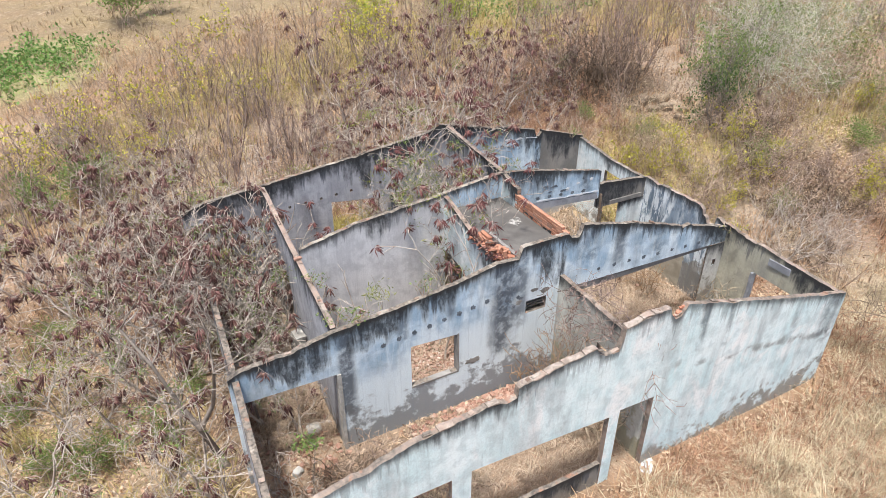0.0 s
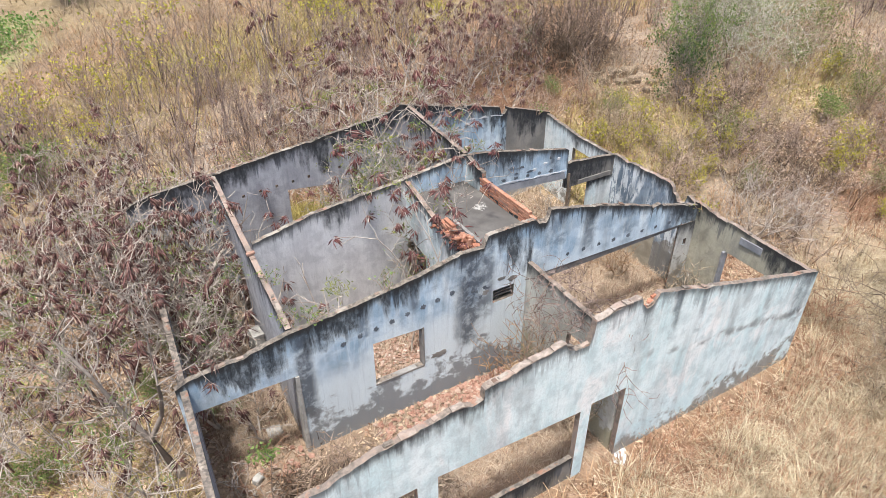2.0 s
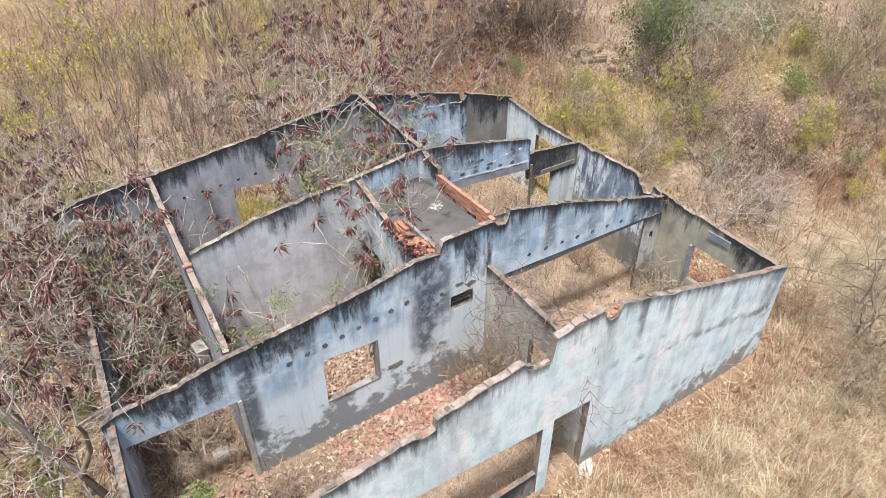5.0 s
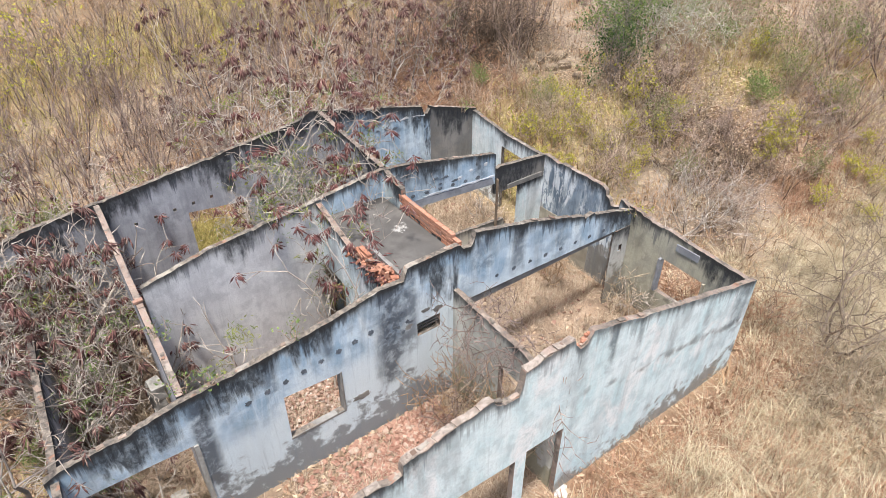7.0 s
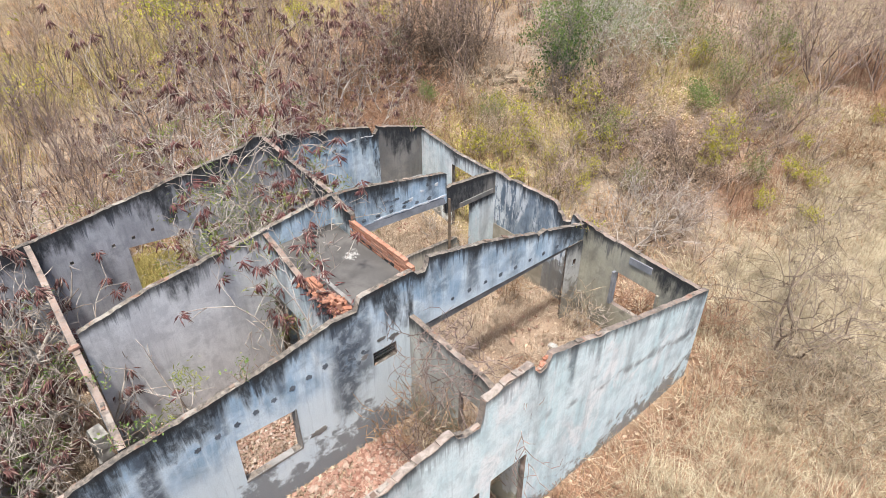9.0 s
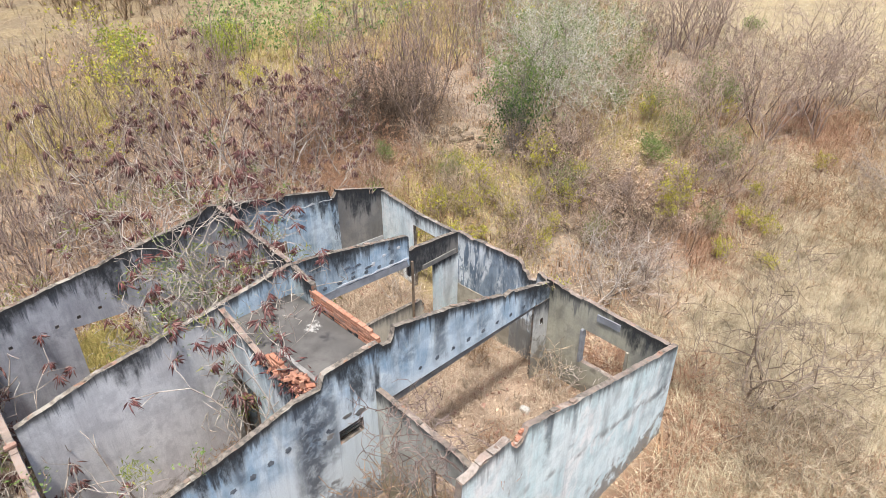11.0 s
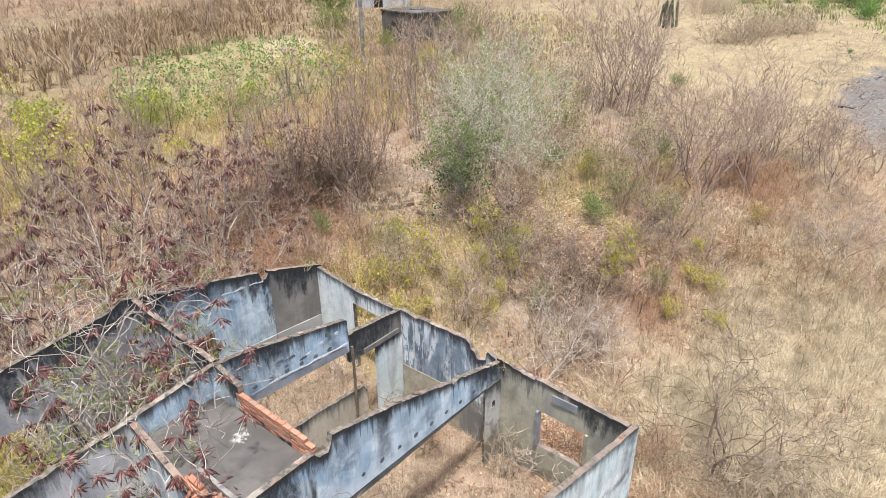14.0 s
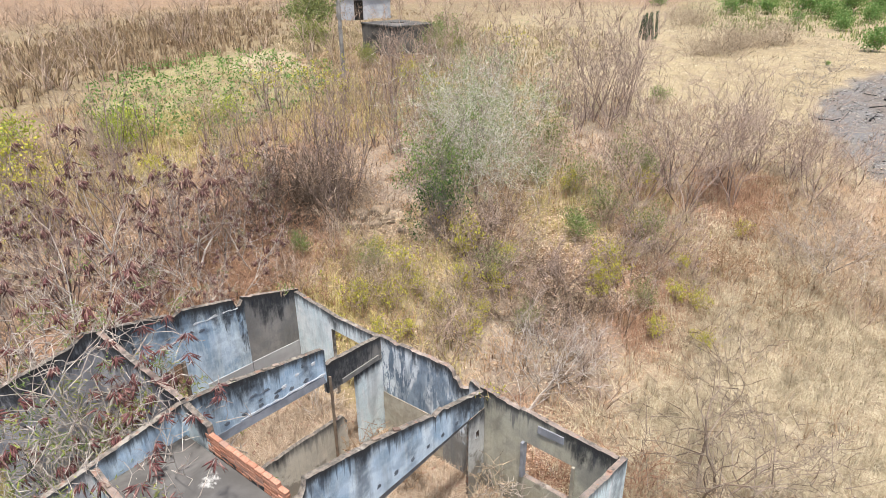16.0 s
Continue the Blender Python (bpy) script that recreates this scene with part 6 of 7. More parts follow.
tagged(mesh_object("lime_grass", v, f, LIMEGRASS), "yellow-green grass seen through a window opening", "grass", kind="stuff")
xy = tufts(480, 9, 66, 118, 2, 34, lambda x, y: np.maximum(blot(x, y, 96, 19, 21, 9, 0, 0.5), 0.7 * blot(x, y, 78, 10, 9, 3, 0, 0.6)), 0.4)
v, f = blades(xy, 0.6, 0.09, rng, 1.2)
tagged(mesh_object("green_grass", v, f, SAGELEAF), "fresh green grass on the far slope", "grass", kind="stuff")
# dry grass inside the rooms
rooms = ((8.6, 14.1, 6.9, 9.95, 900, 0.3), (9.1, 14.2, 10.4, 13.3, 1000, 0.34), (9.2, 14.2, 13.7, 16.8, 800, 0.45), (4.3, 8.3, 6.9, 8.9, 520, 0.28), (4.0, 8.3, 8.6, 10.0, 260, 0.22), (1.1, 2.8, 10.4, 16.7, 600, 0.4), (3.2, 6.9, 10.4, 13.3, 350, 0.35), (3.3, 8.7, 13.7, 16.8, 700, 0.45))
vs, fs, off = [], [], 0
for x0, x1, y0, y1, n, h in rooms:
    n = int(n * 0.75)
    c = np.stack([rng.uniform(x0, x1, n), rng.uniform(y0, y1, n)], 1)
    q = np.repeat(c, 9, axis=0) + rng.normal(0, 0.07, (n * 9, 2))
    q[:, 0], q[:, 1] = np.clip(q[:, 0], x0, x1), np.clip(q[:, 1], y0, y1)
    v, f = blades(q, h, 0.014, rng, 1.5)
    vs.append(v), fs.append(f + off)
    off += len(v)
tagged(mesh_object("room_grass", np.concatenate(vs), np.concatenate(fs), ROOMSTRAW), "flattened dry grass on the floors of the roofless rooms", "grass", kind="stuff")

# fallen leaves
lit_d = lambda x, y: (0.13 + 0.87 * zones(x, y)[1]) * (1 - 0.8 * zones(x, y)[0]) * in_sight(x, y)
xy = sample(52000, -8, 34, 2, 30, lit_d)
p3 = np.concatenate([xy, gz(xy[:, 0], xy[:, 1])[:, None] + 0.015], axis=1)
v, f = leaves(p3, np.concatenate([rng.normal(0, 1, (len(xy), 2)), rng.normal(0.1, 0.15, (len(xy), 1))], 1), 0.12, 0.06, rng)
tagged(mesh_object("leaf_litter", v, f, LITTER), "fallen brown leaves on the ground", "litter", kind="stuff")

# ---- bricks, tile shards and loose stones ----
def brick_mesh(seed, lx=0.2, ly=0.1, lz=0.06):
    bm = box_bm(-lx / 2, lx / 2, -ly / 2, ly / 2, -lz / 2, lz / 2, 0.006)
    for v in bm.verts:
        v.co += 0.005 * noise.noise_vector(v.co * 23 + Vector((seed * 3.7, 0, 0)))
    me = bpy.data.meshes.new("brick")
    bm.to_mesh(me)
    bm.free()
    me.materials.append(BRICK)
    return me


BRICKS = [brick_mesh(k) for k in range(5)]


def brick(parent, x, y, z, rx=0.0, ry=0.0, rz=0.0, k=1.0):
    ob = new("brick", BRICKS[rng.integers(5)])
    ob.parent = parent
    ob.matrix_basis = pose(x, y, z, rx, ry, rz) @ Matrix.Scale(k, 4)


# bare courses along the spine wall's crown, stepping down at the broken end
for c in range(6):
    y = 10.62 - 0.11 * (5 - c) + 0.10 * (c % 2)
    while y < 10.3:
        y += 0.212
    while y < 12.66:
        x = 8.91 + 0.018 * (y - 10.2)
        brick(wall_spine, x - 0.045 + rng.normal(0, 0.005), y, 3.62 + 0.068 * c + rng.normal(0, 0.003), rng.normal(0, 1.2), rng.normal(0, 1.2), 90 + rng.normal(0, 2))
        y += 0.212
for k in range(7):
    y = 12.75 + 0.205 * k
    brick(wall_spine_back if y > 13.5 else wall_spine, 8.9 + 0.02 * (y - 10.2) + rng.normal(0, 0.02), y, 4.1 + 0.11 * (y - 12.7) - (0.02 if y < 13.5 else -0.02) + rng.normal(0, 0.012), rng.normal(0, 4), rng.normal(0, 4), 90 + rng.normal(0, 6))
# fallen heap on the broken crown of the room wall
for k in range(52):
    u = rng.random() ** 0.8
    y = 10.3 + 1.75 * u
    brick(wall_room, 7.14 + rng.normal(0, 0.08), y, 3.56 + 0.2 * (1 - abs(2 * u - 0.9)) * rng.random(), rng.normal(0, 25), rng.normal(0, 25), rng.uniform(0, 180), rng.uniform(0.5, 1.0))
for k in range(40):
    y = 10.62 + rng.normal(0, 0.26)
    brick(wall_room, 7.14 + rng.normal(0, 0.09), max(10.3, y), 3.62 + 0.3 * math.exp(-(((y - 10.62) / 0.32) ** 2)) * rng.random(), rng.normal(0, 30), rng.normal(0, 30), rng.uniform(0, 180), rng.uniform(0.5, 1.0))
# a stump of courses that still stands on the room wall
for c in range(4):
    for k in range(3 - (c > 1)):
        brick(wall_room, 7.12 + 0.05 * rng.normal(0, 0.2), 11.15 + 0.2 * k + 0.1 * (c % 2), 3.66 + 0.07 * c, rng.normal(0, 3), rng.normal(0, 3), 90 + rng.normal(0, 7))
# the side wall's crown and the front wall's broken steps
for k in range(44):
    y = 10.3 + 0.15 * k
    if rng.random() < 0.03:
        brick(wall_left_room, 2.83 + 0.039 * (y - 10.2) + rng.normal(0, 0.015), y, 3.385 + 0.05 * (y - 10.2) + rng.normal(0, 0.012), rng.normal(0, 4), rng.normal(0, 4), rng.normal(0, 8), 0.95)
for x0, x1, z0, z1, n in ((8.42, 8.62, 4.02, 3.98, 5), (8.55, 8.8, 4.0, 4.2, 6)):
    for k in range(n):
        t = (k + rng.random() * 0.6) / n
        brick(wall_front, x0 + (x1 - x0) * t, 6.71 + rng.normal(0, 0.02), z0 + (z1 - z0) * t + 0.015 + rng.normal(0, 0.012), rng.normal(0, 7), rng.normal(0, 7), rng.normal(0, 12), rng.uniform(0.4, 0.65))


def shards(name, n, x0, x1, y0, y1, label, lift, size=0.11, clear=0.0, material=None):
    """Broken roof tiles: small curved plates, each its own island."""
    x, y = rng.uniform(x0, x1, n), rng.uniform(y0, y1, n)
    if clear:
        dense = 0.5 + 0.5 * np.sin(1.3 * x + 2.0 * np.sin(1.1 * y))
        k = rng.random(n) < clear + (1 - clear) * dense
        x, y = x[k], y[k]
        n = len(x)
    z = gz(x, y) + lift * rng.random(n) + 0.02
    vs, fs = [], []
    for i in range(n):
        e = Euler((rng.normal(0, 0.2), rng.normal(0, 0.2), rng.uniform(0, 6.28))).to_matrix()
        w, l, th = size * rng.uniform(0.4, 1.2), size * rng.uniform(0.6, 1.6), 0.014
        b = len(vs)
        for zz in (0, th):
            for u, v in ((-w, -l), (0, -l * 1.1), (w, -l * 0.8), (w * 0.8, l), (0, l * 0.9), (-w * 0.9, l * 1.05)):
                q = e @ Vector((u / 2, v / 2, zz + (0.02 if u == 0 else 0.0)))
                vs.append((q.x + x[i], q.y + y[i], q.z + z[i]))
        fs += [(b + 6, b + 7, b + 10, b + 11), (b + 7, b + 8, b + 9, b + 10), (b, b + 1, b + 7, b + 6), (b + 1, b + 2, b + 8, b + 7), (b + 2, b + 3, b + 9, b + 8), (b + 3, b + 4, b + 10, b + 9), (b + 4, b + 5, b + 11, b + 10), (b + 5, b, b + 6, b + 11)]
    return tagged(mesh_object(name, vs, fs, material or TILE), label, "rubble", kind="stuff")


shards("tile_rubble", 2300, 4.3, 7.9, 8.4, 10.0, "broken red roof tiles covering the veranda floor", 0.05, 0.105, 0.25)
shards("room_rubble", 3600, 3.2, 6.8, 10.4, 13.2, "pale broken roof tiles on a room floor", 0.08, 0.07, 0.6, PALETILE)
shards("stray_rubble", 420, 9.0, 14.0, 7.2, 16.5, "scattered tile shards in dry grass", 0.05, 0.09, 0.3)
shards("side_rubble", 260, 0.9, 2.8, 8.5, 16.0, "scattered tile shards beside the wall", 0.05, 0.1, 0.3)


def stone(x, y, z, sx, sy, sz, seed, material, name, label, category, rz=0.0, group=""):
    bm = bmesh.new()
    bmesh.ops.create_icosphere(bm, subdivisions=3, radius=1.0)
    for v in bm.verts:
        n_ = v.co.normalized()
        k = 1 + 0.3 * noise.noise(n_ * 1.3 + Vector((seed * 5.1, 0, 0))) + 0.12 * noise.noise(n_ * 4 + Vector((0, seed * 3.3, 0)))
        v.co = Vector((max(-0.8, min(0.8, n_.x * k)) * sx, max(-0.8, min(0.8, n_.y * k)) * sy, max(-0.75, min(0.75, n_.z * k)) * sz))
    ob = part(name, bm, material, None)
    ob.matrix_world = pose(x, y, z, 0, 0, rz)
    return tagged(ob, label, category, group)


for k, (x, y, z, s) in enumerate(((2.3, 10.9, 0.15, 0.16), (1.6, 9.9, 0.1, 0.12), (1.9, 8.6, 0.1, 0.1), (12.6, 9.4, 0.1, 0.12))):
    stone(x, y, z, s * 1.3, s, s * 0.8, k, LIME, "loose_stone", "pale lump of fallen plaster on the floor", "stone", 30 * k, "fallen plaster")
for k, (x, y, z, s) in enumerate(((-4.6, 27.6, 0.15, 0.45), (-1.9, 25.2, 0.1, 0.3))):
    stone(x, y, float(gz(x, y)) + z, s * 1.3, s, s * 0.8, 9 + k, ROCK, "boulder", "pale grey boulder half hidden in dry scrub", "boulder", 50 * k, "boulders")
# blocks standing beside the side wall
for k, (z, rz) in enumerate(((0.2, 4), (0.53, -6), (0.86, 9), (1.18, 14))):
    bm = box_bm(-0.13, 0.13, -0.18, 0.18, -0.17, 0.17, 0.02, 0.05, 20 + k, 4)
    ob = part("concrete_block", bm, LIME if k > 2 else CONCRETE, None)
    ob.matrix_world = pose(2.62 + 0.02 * k, 13.0, z, 2, 3, rz)
    tagged(ob, "chipped whitish masonry block in a leaning stack", "block", "stacked blocks")
stone(8.5, 6.5, 0.05, 0.3, 0.16, 0.03, 35, LIMEWHITE, "fallen_plaster", "broken white plaster slab by the doorway", "rubble", 35)

# dead leaves and pods caught on the broken crown of the room wall
n_ = 260
q = np.stack([7.16 + rng.normal(0, 0.13, n_), 10.3 + 1.5 * rng.random(n_) ** 1.5, 3.62 + 0.22 * rng.random(n_)], 1)
v, f = pods(q, 1, 0.22, rng, 1.2)
tagged(mesh_object("caught_litter", v, f, POD), "brown dead leaves caught on the broken wall", "litter", kind="stuff")
# twigs hanging over the low cross wall
p = Plant(301)
for k in range(26):
    p.grow((8.4 + p.r.normal(0, 0.06), 6.95 + 0.117 * k, 2.75), (p.r.normal(-0.3, 0.4), p.r.normal(0, 0.5), 0.6), p.r.uniform(0.6, 1.1), 0.012, [(4, 2, 0.55), (3, 1, 0.5), (2, 0, 0)], -0.12, 0.24, 0.9)
thing_of("hanging_twigs", [("crown", p.wood(), DIMTWIG)], "dry creeper twigs hanging over a low wall", "creeper")

# flat chips of mortar and brick left along the broken crowns
def chip_mesh(k, material):
    bm = box_bm(-0.11, 0.11, -0.062, 0.062, -0.012, 0.012, 0.004)
    for v in bm.verts:
        v.co += 0.016 * noise.noise_vector(v.co * 14 + Vector((k * 4.1, 2.0, 0)))
    me = bpy.data.meshes.new("mortar_chip")
    bm.to_mesh(me)
    bm.free()
    me.materials.append(material)
    return me


CHIPS = [chip_mesh(k, m) for k, m in enumerate((DUSTBRICK, CROWN, DUSTBRICK, CROWN, CROWN, DUSTBRICK))]
for wall, u0, u1, count in ((wall_front, 2.6, 9.8, 58), (wall_front, 9.8, 13.7, 5), (wall_second, 0.3, 8.0, 34), (wall_second, 8.6, 13.6, 12), (wall_left_room, 0.1, 6.5, 20), (wall_end, 0.1, 3.3, 8), (wall_end_middle, 0.8, 3.2, 8),
                            (wall_back_left, 0.1, 8.0, 30), (wall_back, 0.1, 3.6, 12), (wall_third_left, 0.1, 3.9, 14), (wall_third, 0.1, 5.2, 14), (wall_left_outer, 0.1, 7.4, 30), (wall_room, 0.1, 3.1, 14), (wall_veranda_end, 0.1, 3.2, 12)):
    a, d, nrm, top = CROWNS[wall.name]
    for k in range(count // 4):
        u = rng.uniform(u0, u1)
        q = a + d * u + nrm * rng.uniform(0.42, 0.58)
        slope = math.degrees(math.atan2(top(u + 0.1, 1) - top(u - 0.1, -1), 0.2))
        ob = new("mortar_chip", CHIPS[rng.integers(len(CHIPS))])
        ob.parent = wall
        ob.matrix_basis = pose(q.x, q.y, max(top(u - 0.07, 1), top(u, 1), top(u + 0.07, 1)) + 0.006, 0, 0, math.degrees(math.atan2(d.y, d.x))) @ pose(0, 0, 0, rng.normal(0, 3), -max(-20, min(20, slope)), rng.normal(0, 9)) @ Matrix.Diagonal((rng.uniform(0.25, 0.9), rng.uniform(0.4, 0.8), rng.uniform(0.5, 1.2), 1))

for k, (x0, x1) in enumerate(((7.26, 7.62), (7.64, 7.9), (7.93, 8.34), (4.98, 5.5), (5.53, 5.86), (5.9, 6.3), (6.34, 6.6), (4.3, 4.56), (3.4, 3.8))):
    a, d, nrm, top = CROWNS[wall_front.name]
    z0, z1 = top(x0 - 0.5, 1), top(x1 - 0.5, -1)
    bm = box_bm(-(x1 - x0) / 2, (x1 - x0) / 2, -0.066, 0.066, -0.02, 0.006, 0.01, 0.05, 60 + k, 5)
    ob = part("coping", bm, PALETOP, wall_front)
    ob.matrix_basis = pose((x0 + x1) / 2, 6.68, (z0 + z1) / 2 + 0.012, rng.normal(0, 2), -math.degrees(math.atan2(z1 - z0, x1 - x0)), rng.normal(0, 1.5))

# ---- the slope behind: earth bank, tank, pole, shed, crop, ash ----
for k, (x, y, sx, sy, sz) in enumerate(((21.4, 20.3, 0.32, 0.25, 0.22), (20.8, 20.9, 0.35, 0.3, 0.25), (22.6, 19.7, 0.3, 0.26, 0.2), (21.9, 19.3, 0.22, 0.2, 0.15), (20.2, 19.9, 0.25, 0.2, 0.15), (21.6, 21.3, 0.5, 0.4, 0.35), (22.3, 20.9, 0.45, 0.4, 0.3), (20.9, 22.0, 0.4, 0.35, 0.3), (22.0, 20.2, 0.4, 0.3, 0.25))):
    stone(x, y, float(gz(x, y)) + 0.05, sx, sy, sz, 40 + k, ROCK, "earth_clod", "eroded brown earth clod beside a dark hollow", "clod", 25 * k - 40, "earth clods")
p = shrub(91, 1.6, 12, [(4, 2, 0.6), (3, 2, 0.6), (2, 0, 0)], 0.0, 0.28, 0.95, 0.8, 0.034)
t = thing_of("bramble", [("crown", p.wood(), DUSK)], "tangle of dark dead branches over the bank", "bush", "tangles")
spread_copies(t, [(19.6, 22.6, 1.2), (20.8, 22.2, 1.2), (18.4, 23.4, 1.1), (21.6, 22.9, 1.0), (20.2, 23.4, 1.2), (17.6, 23.8, 0.9), (19.6, 24.4, 1.2), (20.6, 23.2, 1.1), (22.0, 15.6, 0.7), (22.8, 16.4, 0.8), (21.4, 14.2, 0.6), (22.2, 12.4, 0.65), (23.0, 13.2, 0.6), (24.2, 16.6, 0.7), (26.8, 11.4, 0.6)])
for x, y, h in ((15.8, 22.6, 1.4), (21.7, 25.2, 2.0)):
    p = Plant(int(h * 10))
    p.grow((0, 0, -0.1), (0.2, 0.1, 1), h, 0.06, [(5, 1, 0.45), (3, 0, 0)], 0.05, 0.15, 0.8)
    t = thing_of("dead_stump", [("trunk", p.wood(6), BARK)], "dark broken tree stump in the scrub", "stump", "stumps")
    t.matrix_world = pose(x, y, float(gz(x, y)), 0, 0, 0)


def cylinder_bm(r0, r1, h, sides=12, rings=6, wob=0.0):
    bm = bmesh.new()
    rows = []
    for j in range(rings + 1):
        r = r0 + (r1 - r0) * j / rings
        rows.append([bm.verts.new((r * math.cos(2 * math.pi * k / sides) + wob * math.sin(j), r * math.sin(2 * math.pi * k / sides), h * j / rings)) for k in range(sides)])
    for a, b in zip(rows, rows[1:]):
        for k in range(sides):
            bm.faces.new((a[k], a[(k + 1) % sides], b[(k + 1) % sides], b[k]))
    bm.faces.new(rows[-1])
    bm.faces.new(rows[0][::-1])
    return bm


# utility pole
pole = empty("utility_pole", 34.9, 35.7, float(gz(34.9, 35.7)))
part("shaft", cylinder_bm(0.15, 0.1, 8.5, 12, 10), CONCRETE, pole)
part("crossarm", box_bm(-0.9, 0.9, -0.06, 0.06, 7.9, 8.02, 0.01), WOOD, pole)
tagged(pole, "slim grey concrete utility pole in dry scrub", "pole")

# cement water tank
tank = empty("water_tank", 44.7, 39.4, float(gz(44.7, 39.4)) - 0.2, -12)
W, D, Hh = 1.85, 2.35, 2.4
part("wall", box_bm(-W, W, -D, -D + 0.15, 0, Hh, 0.02), TANKMAT, tank)
part("wall", box_bm(-W, W, D - 0.15, D, 0, Hh, 0.02), TANKMAT, tank)
part("wall", box_bm(-W, -W + 0.15, -D + 0.154, D - 0.154, 0, Hh - 0.003, 0.02), TANKMAT, tank)
part("wall", box_bm(W - 0.15, W, -D + 0.154, D - 0.154, 0, Hh - 0.003, 0.02), TANKMAT, tank)
part("cover", box_bm(-W - 0.06, W + 0.06, -D - 0.06, D + 0.06, Hh + 0.002, Hh + 0.14, 0.02), TANKMAT, tank)
part("hatch", box_bm(-0.4, 0.4, -0.4, 0.4, Hh + 0.142, Hh + 0.22, 0.02), TANKMAT, tank)
tagged(tank, "square blackened cement water tank with a creeper", "tank")
creeper = leafy(95, 1.9, 9, "leaves", GREENLEAF, 8, 0.14, 0.2)
t = thing_of("climbing_bush", creeper, "green creeper climbing the cement tank", "bush", "bushes by the tank")
t.matrix_world = pose(45.6, 36.2, float(gz(45.6, 36.2)), 0, 0, 0)
t = thing_of("round_bush", leafy(96, 3.0, 12, "leaves", SAGELEAF, 12, 0.24, 0.3), "dense yellow-green bush beside the far shed", "bush", "bushes by the tank")
t.matrix_world = pose(46.4, 50.8, float(gz(46.4, 50.8)), 0, 0, 0)
t = thing_of("round_bush", leafy(97, 1.9, 9, "leaves", YELLOWGREEN, 6, 0.16, 0.22), "yellow-green bush in front of the tank", "bush", "bushes by the tank")
spread_copies(t, [(38.2, 36.4, 0.6), (44.6, 34.8, 0.5), (46.8, 35.0, 0.55), (40.4, 44.6, 0.9)])

# far shed
shed = empty("shed", 59.5, 57.5, float(gz(59.5, 57.5)) - 0.2, -42)
part("wall", box_bm(-3.0, -1.1, -0.1, 0.1, 0, 3.2, 0.02), FARWALL, shed)
part("wall", box_bm(-0.1, 3.0, -0.1, 0.1, 0, 3.2, 0.02), FARWALL, shed)
part("wall", box_bm(-1.098, -0.102, -0.1, 0.1, 2.3, 3.2, 0.02), FARWALL, shed)
part("side_wall", box_bm(-3.0, -2.8, 0.102, 5.0, 0, 3.198, 0.02), FARWALL, shed)
part("side_wall", box_bm(2.8, 3.0, 0.102, 5.0, 0, 3.198, 0.02), FARWALL, shed)
part("back_wall", box_bm(-2.798, 2.798, 4.8, 5.0, 0, 3.19, 0.02), FARWALL, shed)
part("door", box_bm(-1.09, -0.11, 0.02, 0.08, 0.05, 2.29, 0.01), DARK, shed, "dark door")
part("roof", box_bm(-3.3, 3.3, -0.5, 5.4, 3.204, 3.34, 0.02), CONCRETE, shed)
tagged(shed, "small white shed with a dark door and flat roof", "shed")

# candelabra cactus
cactus = empty("cactus", 62.8, 25.6, float(gz(62.8, 25.6)) - 0.1)
for k in range(9):
    bm = cylinder_bm(0.14, 0.11, 1.6 + 0.9 * rng.random(), 8, 6, 0.05)
    ob = part("stem", bm, CACTUS, cactus)
    a = 2 * math.pi * k / 9
    ob.matrix_basis = pose(0.75 * math.cos(a) * (k % 3 + 0.3) / 2, 0.75 * math.sin(a) * (k % 3 + 0.3) / 2, 0, 8 * math.sin(a), 8 * math.cos(a), 0)
tagged(cactus, "dark green candelabra cactus with upright stems", "cactus")

# crop rows
vs, fs, off = [], [], 0
c0, ang = np.array((29.0, 41.5)), radians(8)
for row in range(-7, 8):
    for u in np.arange(-11, 11, 0.5):
        u2, v2 = u + rng.normal(0, 0.12), row * 1.3 + rng.normal(0, 0.1)
        if ((u2 - 0.4 * v2) / 9.5) ** 2 + (v2 / 9.0) ** 2 > 1 or rng.random() < 0.22 + 0.03 * u2:
            continue
        x, y = c0[0] + u2 * math.cos(ang) - v2 * math.sin(ang), c0[1] + u2 * math.sin(ang) + v2 * math.cos(ang)
        n_ = 15
        q = np.stack([x + rng.normal(0, 0.16, n_), y + rng.normal(0, 0.16, n_), gz(x, y) + rng.uniform(0.05, 0.45, n_)], 1)
        v, f = leaves(q, rng.normal(0, 1, (n_, 3)) + np.array((0, 0, 0.5)), 0.19, 0.11, rng)
        vs.append(v), fs.append(f + off)
        off += len(v)
for k in range(170):
    x, y = -4.0 + rng.normal(0, 2.2), 43.0 + rng.normal(0, 1.8)
    q = np.stack([x + rng.normal(0, 0.25, 16), y + rng.normal(0, 0.25, 16), gz(x, y) + rng.uniform(0.05, 0.6, 16)], 1)
    v, f = leaves(q, rng.normal(0, 1, (16, 3)) + np.array((0, 0, 0.4)), 0.22, 0.12, rng)
    vs.append(v), fs.append(f + off)
    off += len(v)
tagged(mesh_object("crop_rows", np.concatenate(vs), np.concatenate(fs), FIELDLEAF), "rows of low green crop plants in sandy soil", "crop", kind="stuff")
# dry maize beyond the crop
xy = sample(1300, 16, 62, 46, 80, lambda x, y: np.maximum(blot(x, y, 36, 62, 20, 9, 35, 0.9), blot(x, y, 22, 54, 10, 6, 35, 0.9)))
v, f = blades(np.repeat(xy, 7, axis=0) + rng.normal(0, 0.12, (len(xy) * 7, 2)), 0.95, 0.07, rng, 0.8)
tagged(mesh_object("dry_maize", v, f, MAIZE), "dry standing maize stalks beyond the crop", "crop", kind="stuff")

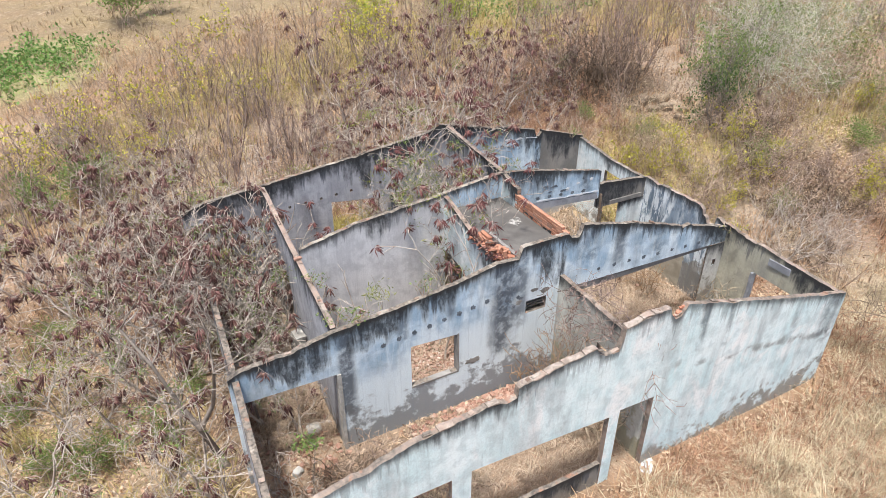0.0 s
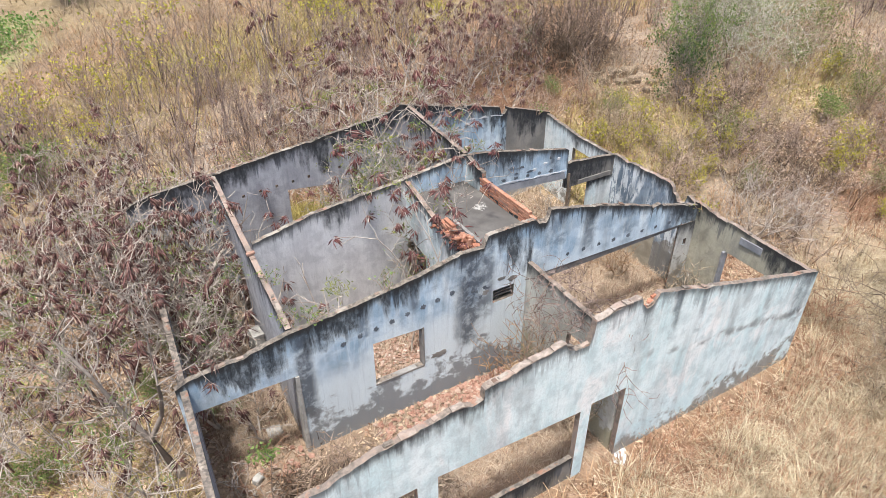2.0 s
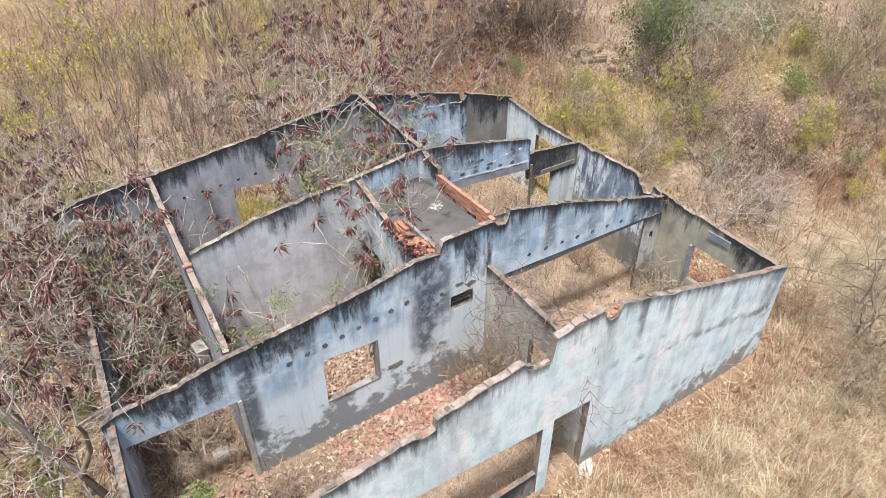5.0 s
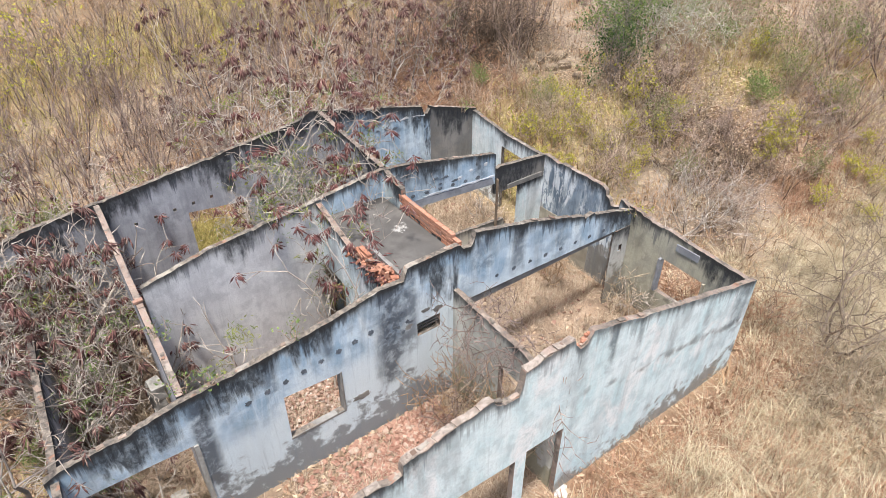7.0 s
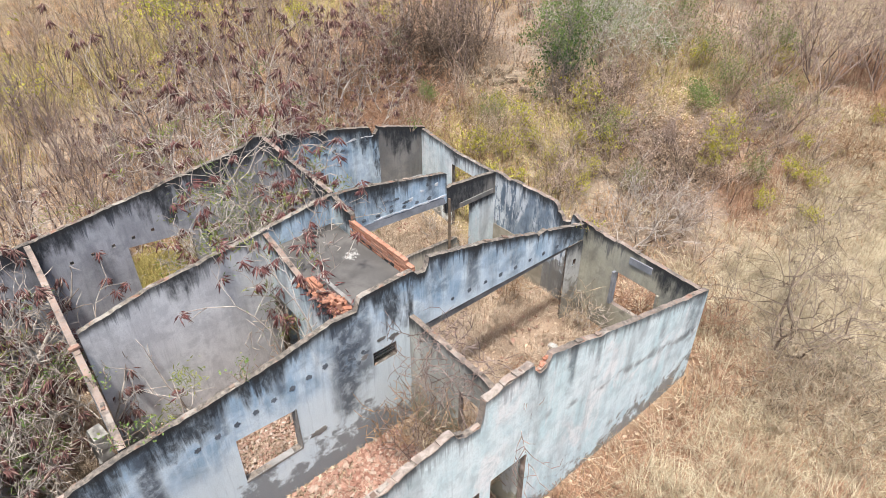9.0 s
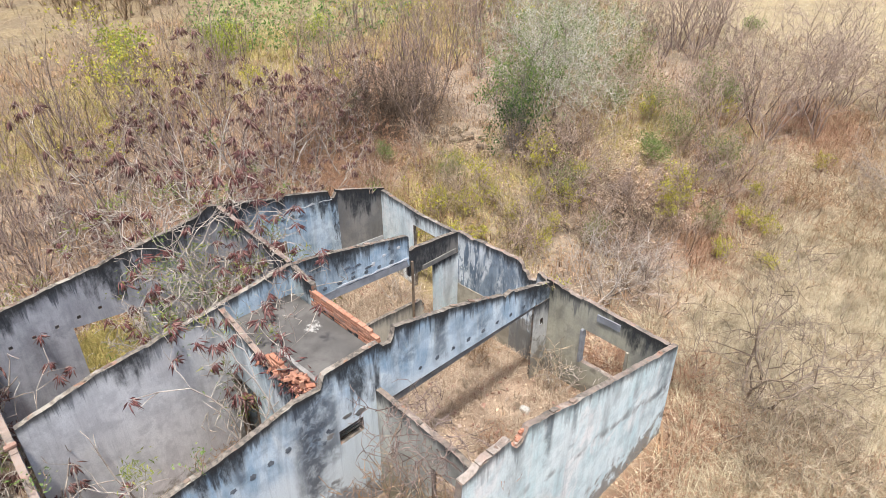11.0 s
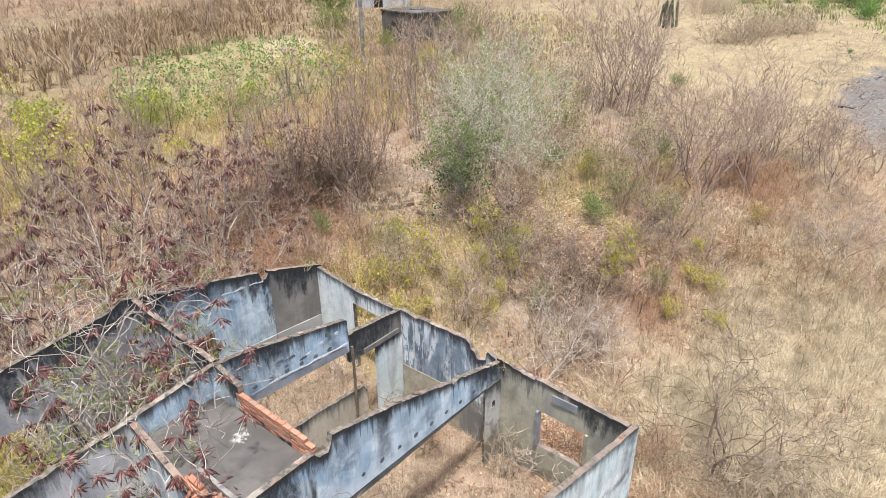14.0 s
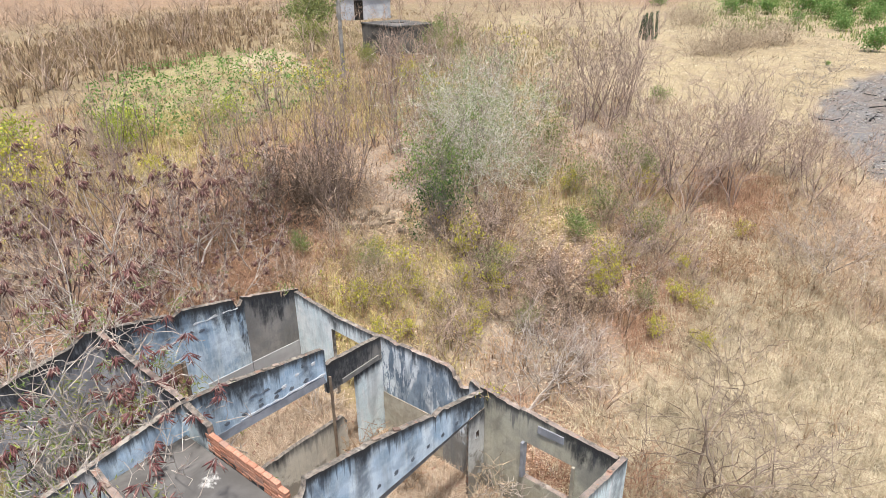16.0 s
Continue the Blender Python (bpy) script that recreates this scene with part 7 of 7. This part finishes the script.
# burnt ground: charred branches, flakes of ash
for k in range(12):
    x, y = 51.0 + rng.normal(0, 3.8), 6.0 + rng.normal(0, 1.3)
    p = Plant(400 + k)
    p.grow((0, 0, 0.04), (1.0, p.r.normal(0, 0.3), 0.1), p.r.uniform(0.6, 2.0), p.r.uniform(0.03, 0.07), [(5, 1, 0.5), (3, 0, 0)], -0.02, 0.14, 0.8)
    t = thing_of("charred_branch", [("trunk", p.wood(5), CHAR)], "charred black branch lying in ash", "branch", "charred branches")
    t.matrix_world = pose(x, y, float(gz(x, y)) + 0.03, 0, 0, rng.uniform(0, 360))
xy = sample(1900, 37, 62, 1, 10, lambda x, y: zones(x, y)[2] * np.clip(0.4 + np.sin(1.1 * x + 2 * np.sin(0.9 * y)) * np.sin(2.3 * y), 0, 1))
p3 = np.concatenate([xy, gz(xy[:, 0], xy[:, 1])[:, None] + 0.03], axis=1)
v, f = leaves(p3, np.concatenate([rng.normal(0, 1, (len(xy), 2)), rng.normal(0.05, 0.1, (len(xy), 1))], 1), 0.17, 0.08, rng)
tagged(mesh_object("ash_flakes", v, f, ASHFLAKE), "pale flakes of ash on burnt ground", "ash", kind="stuff")
p = shrub(99, 2.2, 10, [(4, 1, 0.6), (3, 2, 0.5), (2, 0, 0)], -0.12, 0.2, 0.8, 1.6, 0.02)
t = thing_of("brush_pile", [("crown", p.wood(), BARK)], "heap of cut dry branches on the straw", "branches", "brush piles")
spread_copies(t, [(53.0, 10.6, 0.8), (49.6, 10.4, 0.7), (57.5, 9.8, 0.7)])
# rank dry grass round the tank and the pole
xy = tufts(2300, 10, 30, 66, 24, 60, lambda x, y: np.maximum(blot(x, y, 46, 38, 17, 12, 30, 0.7), 0.8 * blot(x, y, 36, 29, 9, 5, 30, 0.7)) * (1 - 0.9 * zones(x, y)[4]) * (1 - 0.9 * zones(x, y)[3]) * (np.hypot(x - 44.7, y - 39.4) > 2.9), 0.3)
v, f = blades(xy, 0.5, 0.045, rng, 1.3)
tagged(mesh_object("rank_grass", v, f, RANKGRASS), "rank olive-brown dry grass round the tank", "grass", kind="stuff")
# tan grass of the far field
xy = tufts(2600, 8, -6, 70, 44, 92, lambda x, y: 0.9 * (1 - zones(x, y)[3]) * (1 - 0.9 * zones(x, y)[4]), 0.35)
v, f = blades(xy, 0.4, 0.04, rng, 2.0)
tagged(mesh_object("field_grass", v, f, MAIZE), "pale dry grass of the far field", "grass", kind="stuff")
# green hedge far off
t = thing_of("far_bush", leafy(98, 1.9, 15, "foliage", FIELDLEAF, 11, 0.3, 0.4, [(4, 2, 0.45), (2, 0, 0)]), "round green bush on the far slope", "bush", "far bushes")
spread_copies(t, [(87.7, 25.5, 0.75), (90.1, 22.0, 0.75), (93.3, 36.2, 0.6), (66.7, 8.2, 0.7), (78.6, 12.7, 0.5), (82, 13.2, 0.6), (92.9, 17.8, 0.9), (91.8, 10.9, 1.0), (86, 11, 0.7), (96, 14, 1.1), (100, 20, 1.2), (97, 26, 0.9), (59.0, 10.5, 0.13), (89, 15.5, 0.7), (84, 17.5, 0.5)])
